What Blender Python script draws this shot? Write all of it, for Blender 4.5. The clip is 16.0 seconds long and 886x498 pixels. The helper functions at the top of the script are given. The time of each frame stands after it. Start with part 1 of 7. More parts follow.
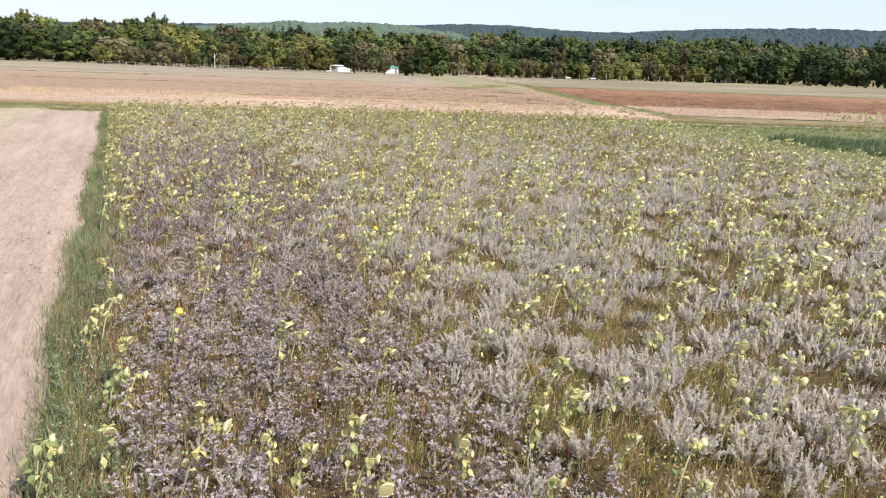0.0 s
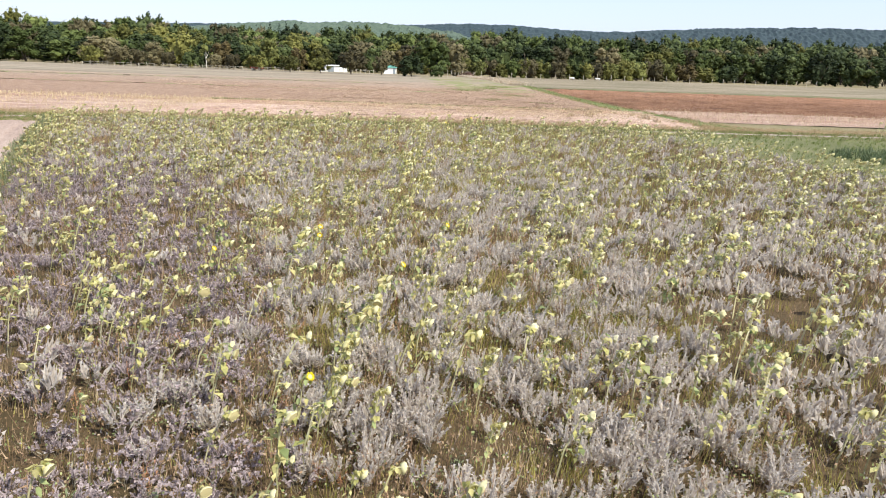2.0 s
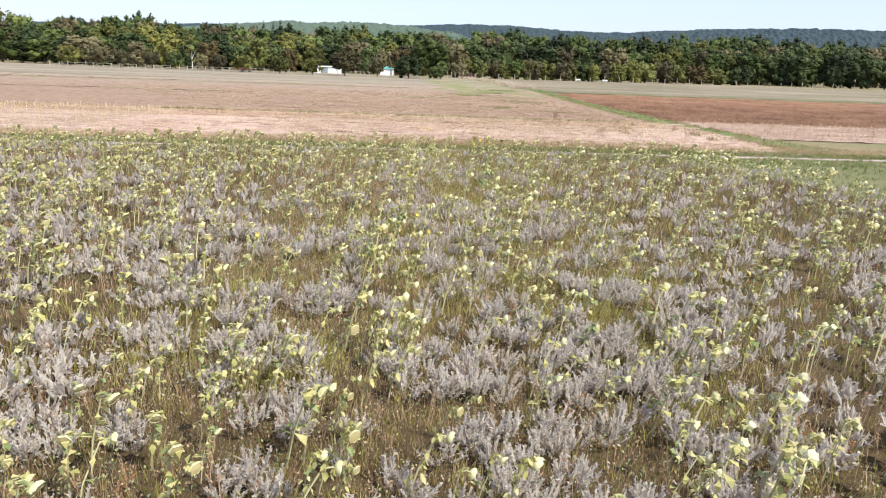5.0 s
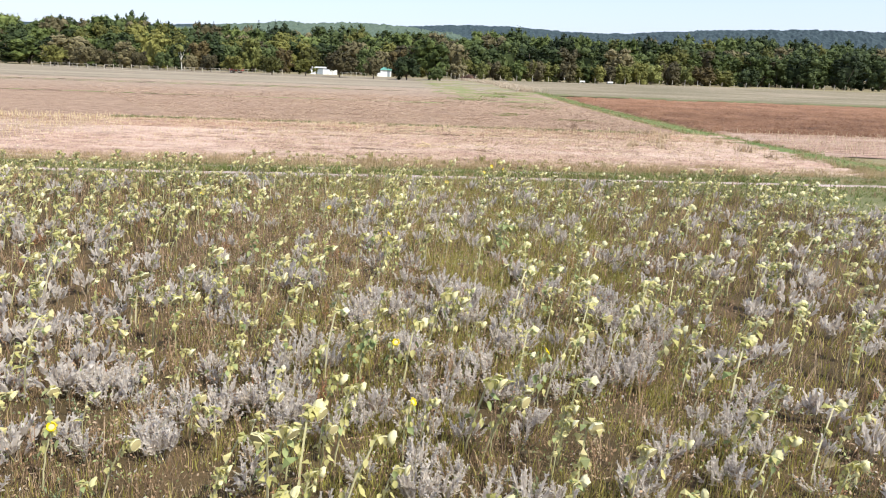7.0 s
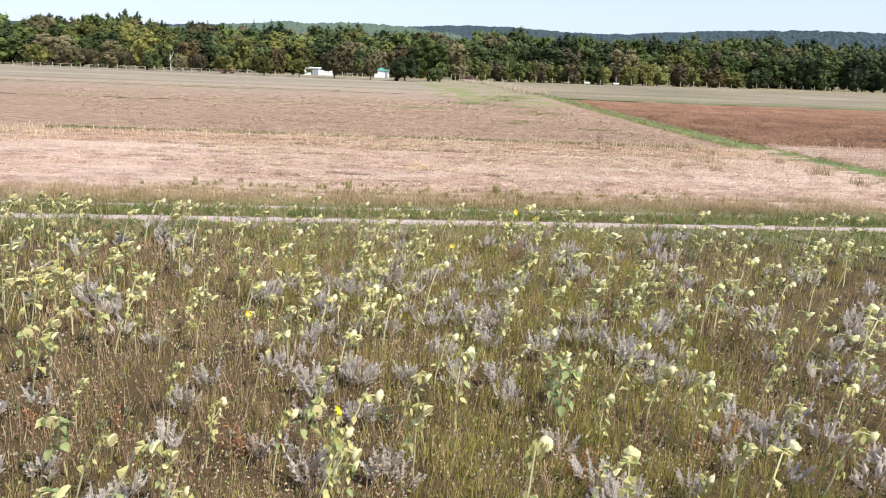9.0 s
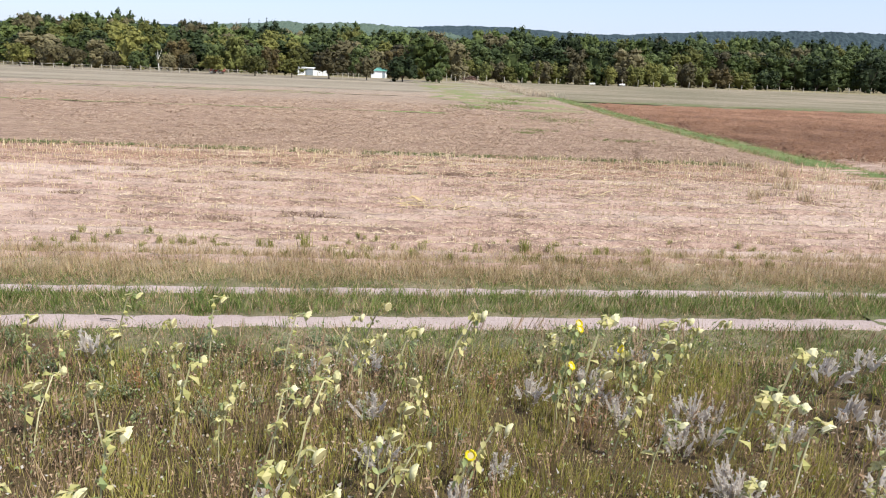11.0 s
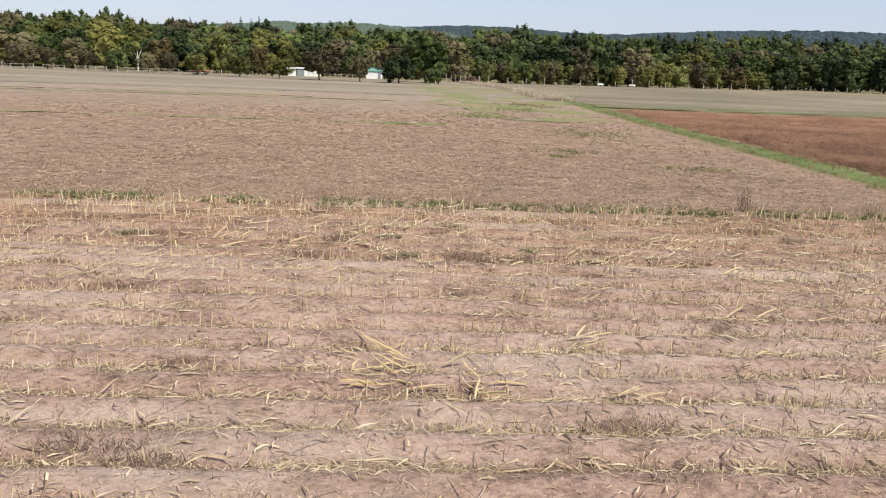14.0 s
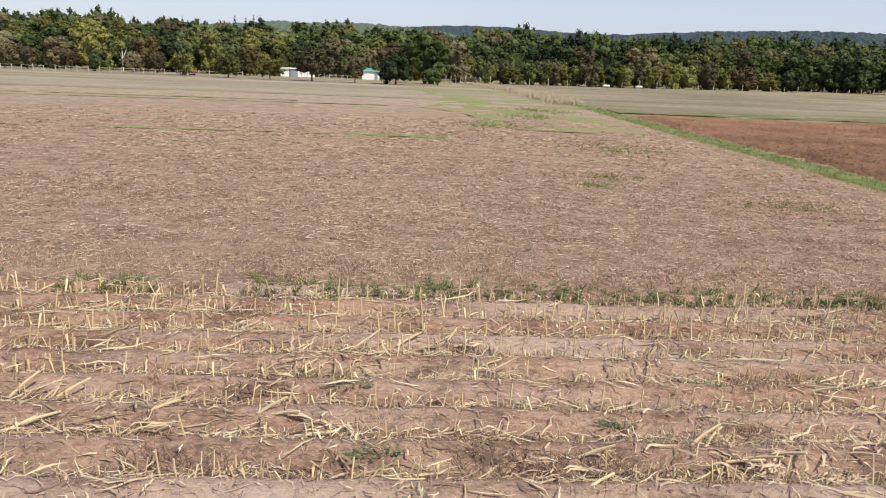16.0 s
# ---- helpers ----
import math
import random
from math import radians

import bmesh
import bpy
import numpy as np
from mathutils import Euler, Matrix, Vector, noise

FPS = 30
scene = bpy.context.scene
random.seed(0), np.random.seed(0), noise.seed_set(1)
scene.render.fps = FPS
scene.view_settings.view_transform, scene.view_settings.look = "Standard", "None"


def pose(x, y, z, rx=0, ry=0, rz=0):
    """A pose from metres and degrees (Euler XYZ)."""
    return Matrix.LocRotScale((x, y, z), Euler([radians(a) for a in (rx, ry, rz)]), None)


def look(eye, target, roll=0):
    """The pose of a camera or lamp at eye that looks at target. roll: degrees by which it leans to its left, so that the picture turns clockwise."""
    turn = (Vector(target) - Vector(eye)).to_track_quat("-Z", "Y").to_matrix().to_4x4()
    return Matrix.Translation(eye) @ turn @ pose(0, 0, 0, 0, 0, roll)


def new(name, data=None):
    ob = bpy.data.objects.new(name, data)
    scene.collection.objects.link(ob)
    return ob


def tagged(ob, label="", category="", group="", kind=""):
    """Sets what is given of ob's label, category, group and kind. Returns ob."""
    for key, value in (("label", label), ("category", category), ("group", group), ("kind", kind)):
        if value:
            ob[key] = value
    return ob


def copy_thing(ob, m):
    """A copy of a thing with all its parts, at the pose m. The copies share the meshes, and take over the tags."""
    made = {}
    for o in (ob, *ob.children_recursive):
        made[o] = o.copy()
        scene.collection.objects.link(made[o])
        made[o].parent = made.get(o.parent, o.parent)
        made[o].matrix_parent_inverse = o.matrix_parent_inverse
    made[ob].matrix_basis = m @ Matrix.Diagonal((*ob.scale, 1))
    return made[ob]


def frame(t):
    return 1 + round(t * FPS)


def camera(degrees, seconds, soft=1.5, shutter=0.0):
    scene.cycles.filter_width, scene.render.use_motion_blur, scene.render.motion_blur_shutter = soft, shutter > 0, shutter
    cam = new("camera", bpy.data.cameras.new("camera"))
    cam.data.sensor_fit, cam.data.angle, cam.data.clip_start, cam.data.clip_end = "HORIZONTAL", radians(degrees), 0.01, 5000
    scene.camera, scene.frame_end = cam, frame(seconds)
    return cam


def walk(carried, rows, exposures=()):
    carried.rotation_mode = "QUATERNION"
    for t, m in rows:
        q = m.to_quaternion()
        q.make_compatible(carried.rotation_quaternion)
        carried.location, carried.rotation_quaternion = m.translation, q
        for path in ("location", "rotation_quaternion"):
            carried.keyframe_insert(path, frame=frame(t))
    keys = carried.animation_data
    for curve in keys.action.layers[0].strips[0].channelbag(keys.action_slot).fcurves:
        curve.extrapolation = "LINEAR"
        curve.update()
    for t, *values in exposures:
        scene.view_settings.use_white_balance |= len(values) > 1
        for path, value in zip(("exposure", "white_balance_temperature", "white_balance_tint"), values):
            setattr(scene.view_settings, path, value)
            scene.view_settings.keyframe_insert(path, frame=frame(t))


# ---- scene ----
EXPOSURE = 0.16
cam = camera(62.0, 16.0, soft=1.1)
# seconds, x, y, z, yaw, pitch, roll
PATH = [
    (0.0, -0.099, 0.000, 4.183, -0.140, -14.160, -1.947),
    (0.5, -0.068, 1.877, 4.190, -0.129, -14.166, -1.937),
    (1.0, -0.037, 3.774, 4.186, -0.124, -14.170, -1.926),
    (1.5, -0.016, 5.659, 4.204, -0.133, -14.174, -1.911),
    (2.0, -0.001, 7.544, 4.220, -0.145, -14.175, -1.896),
    (2.5, 0.009, 9.463, 4.233, -0.150, -14.173, -1.887),
    (3.0, 0.017, 11.387, 4.252, -0.156, -14.171, -1.888),
    (3.5, 0.028, 13.298, 4.272, -0.162, -14.166, -1.895),
    (4.0, 0.028, 15.216, 4.290, -0.170, -14.156, -1.905),
    (6.5, 0.091, 25.133, 4.338, -0.197, -14.078, -1.977),
    (7.0, 0.074, 27.091, 4.337, -0.217, -14.061, -1.997),
    (7.5, 0.048, 28.958, 4.326, -0.234, -14.050, -2.020),
    (8.0, 0.028, 30.922, 4.335, -0.242, -14.040, -2.040),
    (8.5, 0.023, 32.858, 4.333, -0.242, -14.031, -2.053),
    (9.0, 0.035, 34.769, 4.332, -0.248, -14.025, -2.062),
    (11.5, -0.004, 44.414, 4.230, -0.309, -13.990, -2.111),
    (12.0, 0.003, 46.349, 4.226, -0.319, -13.989, -2.105),
    (12.5, 0.006, 48.269, 4.221, -0.330, -13.989, -2.085),
    (13.0, -0.012, 50.193, 4.216, -0.341, -13.986, -2.060),
    (13.5, -0.018, 52.109, 4.212, -0.357, -13.987, -2.041),
    (14.0, -0.016, 54.022, 4.208, -0.371, -13.990, -2.035),
    (14.5, -0.016, 55.891, 4.219, -0.375, -13.990, -2.038),
    (15.0, -0.026, 57.779, 4.230, -0.384, -13.987, -2.046),
    (15.5, -0.037, 59.696, 4.228, -0.406, -13.980, -2.060),
    (16.0, -0.040, 61.600, 4.229, -0.433, -13.972, -2.078),
]
walk(cam, [(t, pose(x, y, z, 90 + pitch, roll, yaw)) for t, x, y, z, yaw, pitch, roll in PATH],
     exposures=[(t, EXPOSURE + e, kelvin, 6) for t, e, kelvin in ((0.0, 0.46, 6440), (4.0, 0.47, 6220), (8.0, 0.44, 6240), (12.0, 0.18, 6180), (13.4, 0.02, 6500), (15.0, 0.0, 6600), (16.0, 0.03, 6660))])

# ---------------------------------------------------------------- light
SUN_ELEVATION, SUN_AZIMUTH = radians(50), radians(130)  # azimuth from +y, clockwise
world = bpy.data.worlds.new("world")
scene.world = world
world.use_nodes = True
wn = world.node_tree.nodes
sky = wn.new("ShaderNodeTexSky")
sky.sky_type = "NISHITA"
sky.sun_disc = False
sky.sun_elevation = SUN_ELEVATION
sky.sun_rotation = SUN_AZIMUTH
sky.air_density, sky.dust_density, sky.ozone_density = 1.0, 1.0, 1.5
wn["Background"].inputs["Strength"].default_value = 0.112
veil = wn.new("ShaderNodeMix")  # thin high haze over the whole sky
veil.data_type = "RGBA"
veil.inputs["Factor"].default_value = 0.5
veil.inputs["B"].default_value = (5.6, 5.85, 8.3, 1)
world.node_tree.links.new(sky.outputs[0], veil.inputs["A"])
world.node_tree.links.new(veil.outputs["Result"], wn["Background"].inputs["Color"])

sun = new("sun", bpy.data.lights.new("sun", "SUN"))
sun.data.energy = 5.0
sun.data.angle = radians(1.6)
sun.data.color = (1.0, 0.93, 0.83)
SUN_DIR = Vector((math.sin(SUN_AZIMUTH) * math.cos(SUN_ELEVATION),
                  math.cos(SUN_AZIMUTH) * math.cos(SUN_ELEVATION), math.sin(SUN_ELEVATION)))
sun.matrix_world = look(SUN_DIR * 100, (0, 0, 0))

# ---------------------------------------------------------------- arithmetic
rng = np.random.default_rng(7)
TABLE = np.random.default_rng(3).random((257, 257))


def vnoise(x, y, size, shift=0.0):
    """Smooth value noise, 0 to 1, with cells of that size in metres."""
    u, v = np.asarray(x, float) / size + 71.3 + shift, np.asarray(y, float) / size + 33.7 + 1.7 * shift
    i, j = np.floor(u).astype(int), np.floor(v).astype(int)
    a, b = u - i, v - j
    a, b = a * a * (3 - 2 * a), b * b * (3 - 2 * b)
    i, j = i % 256, j % 256
    return ((TABLE[i, j] * (1 - a) + TABLE[i + 1, j] * a) * (1 - b)
            + (TABLE[i, j + 1] * (1 - a) + TABLE[i + 1, j + 1] * a) * b)


def fractal(x, y, size, shift=0.0):
    return (vnoise(x, y, size, shift) * 0.55 + vnoise(x, y, size * 0.45, shift + 5) * 0.3
            + vnoise(x, y, size * 0.2, shift + 9) * 0.15)


KY = [-4000, 0, 18, 53, 60, 75, 85, 100, 130, 180, 232, 300, 450, 900, 4000]
KZ = [-.05, -.05, .0, .40, .42, .50, .58, .72, .82, .65, .45, .30, .10, 0., 0.]


def ground_z(x, y):
    return np.interp(y, KY, KZ)


def road_edge(y):
    return -4.07 - (np.asarray(y, float) - 6.35) * 0.42 + (vnoise(y, 0 * np.asarray(y), 2.3, 3) - 0.5) * 0.35


def track_line(x, y0):
    """y of a line that runs with the farm track, y0 at x = 0."""
    x = np.asarray(x, float)
    return y0 + 0.078 * x + (vnoise(x, 0 * x + y0, 6.0, 2) - 0.5) * 0.12


def field_right(y):
    return np.interp(y, [-30, 0, 32, 36, 41, 47, 50, 51.5, 53], [40, 31, 19.4, 18.0, 15.9, 13.8, 12.2, 10.0, 7.5])


def boundary(y):
    """x of the middle of the green balk between the stubble and the ploughed land."""
    return np.interp(y, [56, 60, 65, 71.5, 78, 86, 94, 105, 120, 160], [21.5, 19.7, 18.6, 17.7, 17.0, 16.1, 15.5, 14.9, 14.6, 14.2])


# ---------------------------------------------------------------- materials
def nodes_of(name):
    m = bpy.data.materials.new(name)
    m.use_nodes = True
    return m, m.node_tree.nodes, m.node_tree.links


def ramp(n, stops):
    r = n.new("ShaderNodeValToRGB")
    while len(r.color_ramp.elements) < len(stops):
        r.color_ramp.elements.new(0.5)
    for e, (p, c) in zip(r.color_ramp.elements, stops):
        e.position, e.color = p, (*c, 1)
    return r


TONE = 0.88  # how light soils and plants are against the sky


def toned(stops):
    return [(p, [c * TONE for c in colour]) for p, colour in stops]


def earth(name, stops, coarse=0.5, fine=9.0, bump=0.5, distance=0.03, rough=0.95, stretch=(1, 1, 1), speck=None, speck_scale=40.0, speck_amount=0.35, turn=0.0, ahead=None, pale=None, rows=None):
    """Soil or litter: two scales of colour noise, clods by bump, and light specks of chaff."""
    m, n, l = nodes_of(name)
    p = n["Principled BSDF"]
    p.inputs["Roughness"].default_value = rough
    p.inputs["Specular IOR Level"].default_value = 0.2
    geo = n.new("ShaderNodeNewGeometry")
    mapping = n.new("ShaderNodeMapping")
    mapping.inputs["Scale"].default_value = stretch
    if turn:
        mapping.vector_type = "TEXTURE"
        mapping.inputs["Rotation"].default_value = (0, 0, turn)
    l.new(geo.outputs["Position"], mapping.inputs["Vector"])
    a = n.new("ShaderNodeTexNoise")
    a.inputs["Scale"].default_value, a.inputs["Detail"].default_value, a.inputs["Roughness"].default_value = coarse, 5, 0.6
    b = n.new("ShaderNodeTexNoise")
    b.inputs["Scale"].default_value, b.inputs["Detail"].default_value, b.inputs["Roughness"].default_value = fine, 6, 0.7
    l.new(mapping.outputs[0], a.inputs["Vector"])
    l.new(mapping.outputs[0], b.inputs["Vector"])
    mix = n.new("ShaderNodeMath")
    mix.operation = "MULTIPLY_ADD"
    mix.inputs[1].default_value = 0.5
    half = n.new("ShaderNodeMath")
    half.operation = "MULTIPLY"
    half.inputs[1].default_value = 0.5
    l.new(b.outputs["Fac"], half.inputs[0])
    l.new(a.outputs["Fac"], mix.inputs[0])
    l.new(half.outputs[0], mix.inputs[2])
    r = ramp(n, toned(stops))
    l.new(mix.outputs[0], r.inputs["Fac"])
    colour = r.outputs["Color"]
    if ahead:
        # another colour ramp further on: (from y, to y, stops)
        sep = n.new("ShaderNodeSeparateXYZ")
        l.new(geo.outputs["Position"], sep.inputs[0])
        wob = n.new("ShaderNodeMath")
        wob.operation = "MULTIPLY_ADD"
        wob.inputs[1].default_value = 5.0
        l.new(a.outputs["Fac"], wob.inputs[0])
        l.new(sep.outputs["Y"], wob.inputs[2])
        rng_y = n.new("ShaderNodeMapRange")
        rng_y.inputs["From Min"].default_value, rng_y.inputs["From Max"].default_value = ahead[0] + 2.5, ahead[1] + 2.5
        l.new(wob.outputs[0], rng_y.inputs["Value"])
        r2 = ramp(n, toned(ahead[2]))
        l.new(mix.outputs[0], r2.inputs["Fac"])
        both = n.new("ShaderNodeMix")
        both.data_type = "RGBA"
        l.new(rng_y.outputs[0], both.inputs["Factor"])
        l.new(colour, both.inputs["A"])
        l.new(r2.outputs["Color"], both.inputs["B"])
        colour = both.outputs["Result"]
    if speck:
        v = n.new("ShaderNodeTexNoise")
        v.inputs["Scale"].default_value, v.inputs["Detail"].default_value = speck_scale, 3
        l.new(mapping.outputs[0], v.inputs["Vector"])
        cut = ramp(n, [(0.56, (0, 0, 0)), (0.66, (speck_amount,) * 3)])
        l.new(v.outputs["Fac"], cut.inputs["Fac"])
        mx = n.new("ShaderNodeMix")
        mx.data_type = "RGBA"
        l.new(cut.outputs["Color"], mx.inputs["Factor"])
        l.new(colour, mx.inputs["A"])
        mx.inputs["B"].default_value = (*[c * TONE for c in speck], 1)
        colour = mx.outputs["Result"]
    if rows:
        # root and leaf debris along the drilled rows, with stub and litter shadow put into the colour: (slope, first
        # row, pitch, colour, amount)
        at = n.new("ShaderNodeSeparateXYZ")
        l.new(geo.outputs["Position"], at.inputs[0])
        skew = n.new("ShaderNodeMath")
        skew.operation = "MULTIPLY_ADD"
        skew.inputs[1].default_value = -rows[0]
        l.new(at.outputs["X"], skew.inputs[0])
        l.new(at.outputs["Y"], skew.inputs[2])
        turns = n.new("ShaderNodeMath")
        turns.operation = "MULTIPLY_ADD"
        turns.inputs[1].default_value, turns.inputs[2].default_value = 2 * math.pi / rows[2], -2 * math.pi * rows[1] / rows[2]
        l.new(skew.outputs[0], turns.inputs[0])
        wave = n.new("ShaderNodeMath")
        wave.operation = "COSINE"
        l.new(turns.outputs[0], wave.inputs[0])
        rough_edge = n.new("ShaderNodeMath")
        rough_edge.operation = "MULTIPLY_ADD"
        rough_edge.inputs[1].default_value, rough_edge.inputs[2].default_value = 3.2, -1.6
        l.new(b.outputs["Fac"], rough_edge.inputs[0])
        total = n.new("ShaderNodeMath")
        l.new(wave.outputs[0], total.inputs[0])
        l.new(rough_edge.outputs[0], total.inputs[1])
        cut_r = ramp(n, [(0.15, (0, 0, 0)), (0.95, (rows[4],) * 3)])
        l.new(total.outputs[0], cut_r.inputs["Fac"])
        mr = n.new("ShaderNodeMix")
        mr.data_type = "RGBA"
        l.new(cut_r.outputs["Color"], mr.inputs["Factor"])
        l.new(colour, mr.inputs["A"])
        mr.inputs["B"].default_value = (*[c * TONE for c in rows[3]], 1)
        colour = mr.outputs["Result"]
    if pale:
        # dry streaks: (colour, stretch along x, scale, amount)
        way = n.new("ShaderNodeMapping")
        way.inputs["Scale"].default_value = (pale[1], 1, 1)
        l.new(geo.outputs["Position"], way.inputs["Vector"])
        w = n.new("ShaderNodeTexNoise")
        w.inputs["Scale"].default_value, w.inputs["Detail"].default_value, w.inputs["Roughness"].default_value = pale[2], 6, 0.65
        l.new(way.outputs[0], w.inputs["Vector"])
        cut_p = ramp(n, [(0.47, (0, 0, 0)), (0.64, (pale[3],) * 3)])
        l.new(w.outputs["Fac"], cut_p.inputs["Fac"])
        mp = n.new("ShaderNodeMix")
        mp.data_type = "RGBA"
        l.new(cut_p.outputs["Color"], mp.inputs["Factor"])
        l.new(colour, mp.inputs["A"])
        mp.inputs["B"].default_value = (*[c * TONE for c in pale[0]], 1)
        colour = mp.outputs["Result"]
    l.new(colour, p.inputs["Base Color"])
    bp = n.new("ShaderNodeBump")
    bp.inputs["Strength"].default_value, bp.inputs["Distance"].default_value = bump, distance
    l.new(b.outputs["Fac"], bp.inputs["Height"])
    l.new(bp.outputs[0], p.inputs["Normal"])
    return m


def leafy(name, stops, rough=0.7, through_light=0.25, per_object=False, mottle=14.0):
    """Thin plant tissue: colour varies by piece and by a fine mottle; some light passes through."""
    m, n, l = nodes_of(name)
    p = n["Principled BSDF"]
    p.inputs["Roughness"].default_value = rough
    p.inputs["Specular IOR Level"].default_value = 0.25
    geo = n.new("ShaderNodeNewGeometry")
    noise_a = n.new("ShaderNodeTexNoise")
    noise_a.inputs["Scale"].default_value, noise_a.inputs["Detail"].default_value = mottle, 3
    l.new(geo.outputs["Position"], noise_a.inputs["Vector"])
    noise_b = n.new("ShaderNodeTexNoise")
    noise_b.inputs["Scale"].default_value, noise_b.inputs["Detail"].default_value = 0.55, 2
    l.new(geo.outputs["Position"], noise_b.inputs["Vector"])
    source = geo.outputs["Random Per Island"]
    if per_object:
        info = n.new("ShaderNodeObjectInfo")
        two = n.new("ShaderNodeMath")
        two.operation = "MULTIPLY_ADD"
        two.inputs[1].default_value = 0.32
        rest = n.new("ShaderNodeMath")
        rest.operation = "MULTIPLY"
        rest.inputs[1].default_value = 0.68
        l.new(info.outputs["Random"], rest.inputs[0])
        l.new(source, two.inputs[0])
        l.new(rest.outputs[0], two.inputs[2])
        source = two.outputs[0]
    s1 = n.new("ShaderNodeMath")
    s1.operation = "MULTIPLY_ADD"
    s1.inputs[1].default_value = 0.6
    s2 = n.new("ShaderNodeMath")
    s2.operation = "MULTIPLY_ADD"
    s2.inputs[1].default_value = 0.35
    s3 = n.new("ShaderNodeMath")
    s3.operation = "MULTIPLY_ADD"
    s3.inputs[1].default_value, s3.inputs[2].default_value = 0.5, -0.225
    l.new(noise_b.outputs["Fac"], s3.inputs[0])
    l.new(noise_a.outputs["Fac"], s2.inputs[0])
    l.new(s3.outputs[0], s2.inputs[2])
    l.new(source, s1.inputs[0])
    l.new(s2.outputs[0], s1.inputs[2])
    r = ramp(n, toned(stops))
    l.new(s1.outputs[0], r.inputs["Fac"])
    l.new(r.outputs["Color"], p.inputs["Base Color"])
    if through_light:
        t = n.new("ShaderNodeBsdfTranslucent")
        l.new(r.outputs["Color"], t.inputs["Color"])
        mx = n.new("ShaderNodeMixShader")
        mx.inputs["Fac"].default_value = through_light
        l.new(p.outputs[0], mx.inputs[1])
        l.new(t.outputs[0], mx.inputs[2])
        l.new(mx.outputs[0], n["Material Output"].inputs["Surface"])
    return m


def plain(name, colour, rough=0.6, metal=0.0, vary=0.12, scale=6.0):
    m, n, l = nodes_of(name)
    p = n["Principled BSDF"]
    p.inputs["Roughness"].default_value, p.inputs["Metallic"].default_value = rough, metal
    geo = n.new("ShaderNodeNewGeometry")
    a = n.new("ShaderNodeTexNoise")
    a.inputs["Scale"].default_value, a.inputs["Detail"].default_value = scale, 5
    l.new(geo.outputs["Position"], a.inputs["Vector"])
    r = ramp(n, [(0.3, [c * (1 - vary) for c in colour]), (0.7, [min(1, c * (1 + vary)) for c in colour])])
    l.new(a.outputs["Fac"], r.inputs["Fac"])
    l.new(r.outputs["Color"], p.inputs["Base Color"])
    return m


M_MEADOW = earth("meadow_ground", [(0.3, (.14, .13, .055)), (0.5, (.24, .20, .11)), (0.68, (.33, .27, .16))], 0.12, 6, 0.6, 0.05, stretch=(0.5, 1, 1))
# Dark soil, its colour deepened further to carry shade between the plants.
M_FIELD = earth("shaded_flower_field_soil", [(0.3, (.040, .032, .013)), (0.5, (.085, .060, .028)), (0.7, (.15, .10, .055))], 0.9, 14, 0.8, 0.05)
M_ROAD = earth("dirt_road_soil", [(0.36, (.255, .180, .142)), (0.5, (.360, .268, .214)), (0.64, (.455, .362, .298))], 0.9, 11, 1.0, 0.05, stretch=(1, 6, 1), speck=(.46, .39, .33), speck_scale=26, turn=0.397)
M_ROADSIDE = earth("trodden_dry_grass", [(0.36, (.20, .18, .10)), (0.5, (.33, .275, .19)), (0.64, (.43, .36, .27))], 0.5, 9, 0.8, 0.04, stretch=(1, 5, 1), turn=0.397)
M_DRYVERGE = earth("dry_verge_soil", [(0.36, (.19, .145, .085)), (0.5, (.31, .24, .155)), (0.64, (.43, .34, .245))], 1.5, 14, 0.9, 0.04)
M_RUT = earth("track_dust", [(0.3, (.311, .234, .208)), (0.5, (.428, .340, .308)), (0.7, (.515, .424, .386))], 1.2, 22, 1.0, 0.03, speck=(.324, .268, .203), speck_scale=30, speck_amount=0.4)
M_VERGE = earth("verge_soil", [(0.36, (.095, .092, .042)), (0.5, (.165, .148, .078)), (0.64, (.29, .235, .15))], 1.5, 14, 0.9, 0.04)
M_CORN = earth("corn_field_soil", [(0.41, (.215, .142, .104)), (0.5, (.388, .256, .198)), (0.59, (.505, .366, .288))], 2.2, 15, 1.0, 0.06, stretch=(0.55, 1, 1), speck=(.49, .36, .27), speck_scale=34, speck_amount=0.5,
               ahead=(65, 70, [(0.41, (.155, .088, .058)), (0.5, (.300, .179, .120)), (0.59, (.418, .269, .188))]), pale=((.60, .48, .40), 0.12, 0.95, 0.5), rows=(0.033, 56.70, 0.74, (.215, .138, .092), 0.68))
M_STRAW = earth("straw_field_soil", [(0.41, (.168, .105, .072)), (0.5, (.262, .170, .117)), (0.59, (.355, .245, .172))], 1.6, 13, 1.0, 0.06, stretch=(0.75, 1, 1), speck=(.47, .36, .245), speck_scale=11, speck_amount=0.8,
                ahead=(98, 134, [(0.41, (.20, .150, .108)), (0.5, (.305, .240, .178)), (0.59, (.40, .325, .25))]), pale=((.36, .26, .17), 0.3, 0.5, 0.35))
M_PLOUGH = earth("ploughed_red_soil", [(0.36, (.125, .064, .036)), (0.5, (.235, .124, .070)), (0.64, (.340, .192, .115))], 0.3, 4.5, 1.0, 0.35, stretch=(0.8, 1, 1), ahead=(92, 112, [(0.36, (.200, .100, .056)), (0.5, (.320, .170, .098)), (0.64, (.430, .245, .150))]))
M_PALE = earth("far_stubble", [(0.40, (.175, .145, .098)), (0.5, (.262, .22, .155)), (0.60, (.345, .29, .218))], 0.06, 2.2, 0.8, 0.08, stretch=(0.2, 1.4, 1))
M_FALLOW = earth("fallow_grey_green", [(0.40, (.137, .121, .070)), (0.5, (.210, .179, .115)), (0.60, (.315, .252, .180))], 0.08, 2.4, 0.8, 0.1, stretch=(0.4, 1.0, 1))
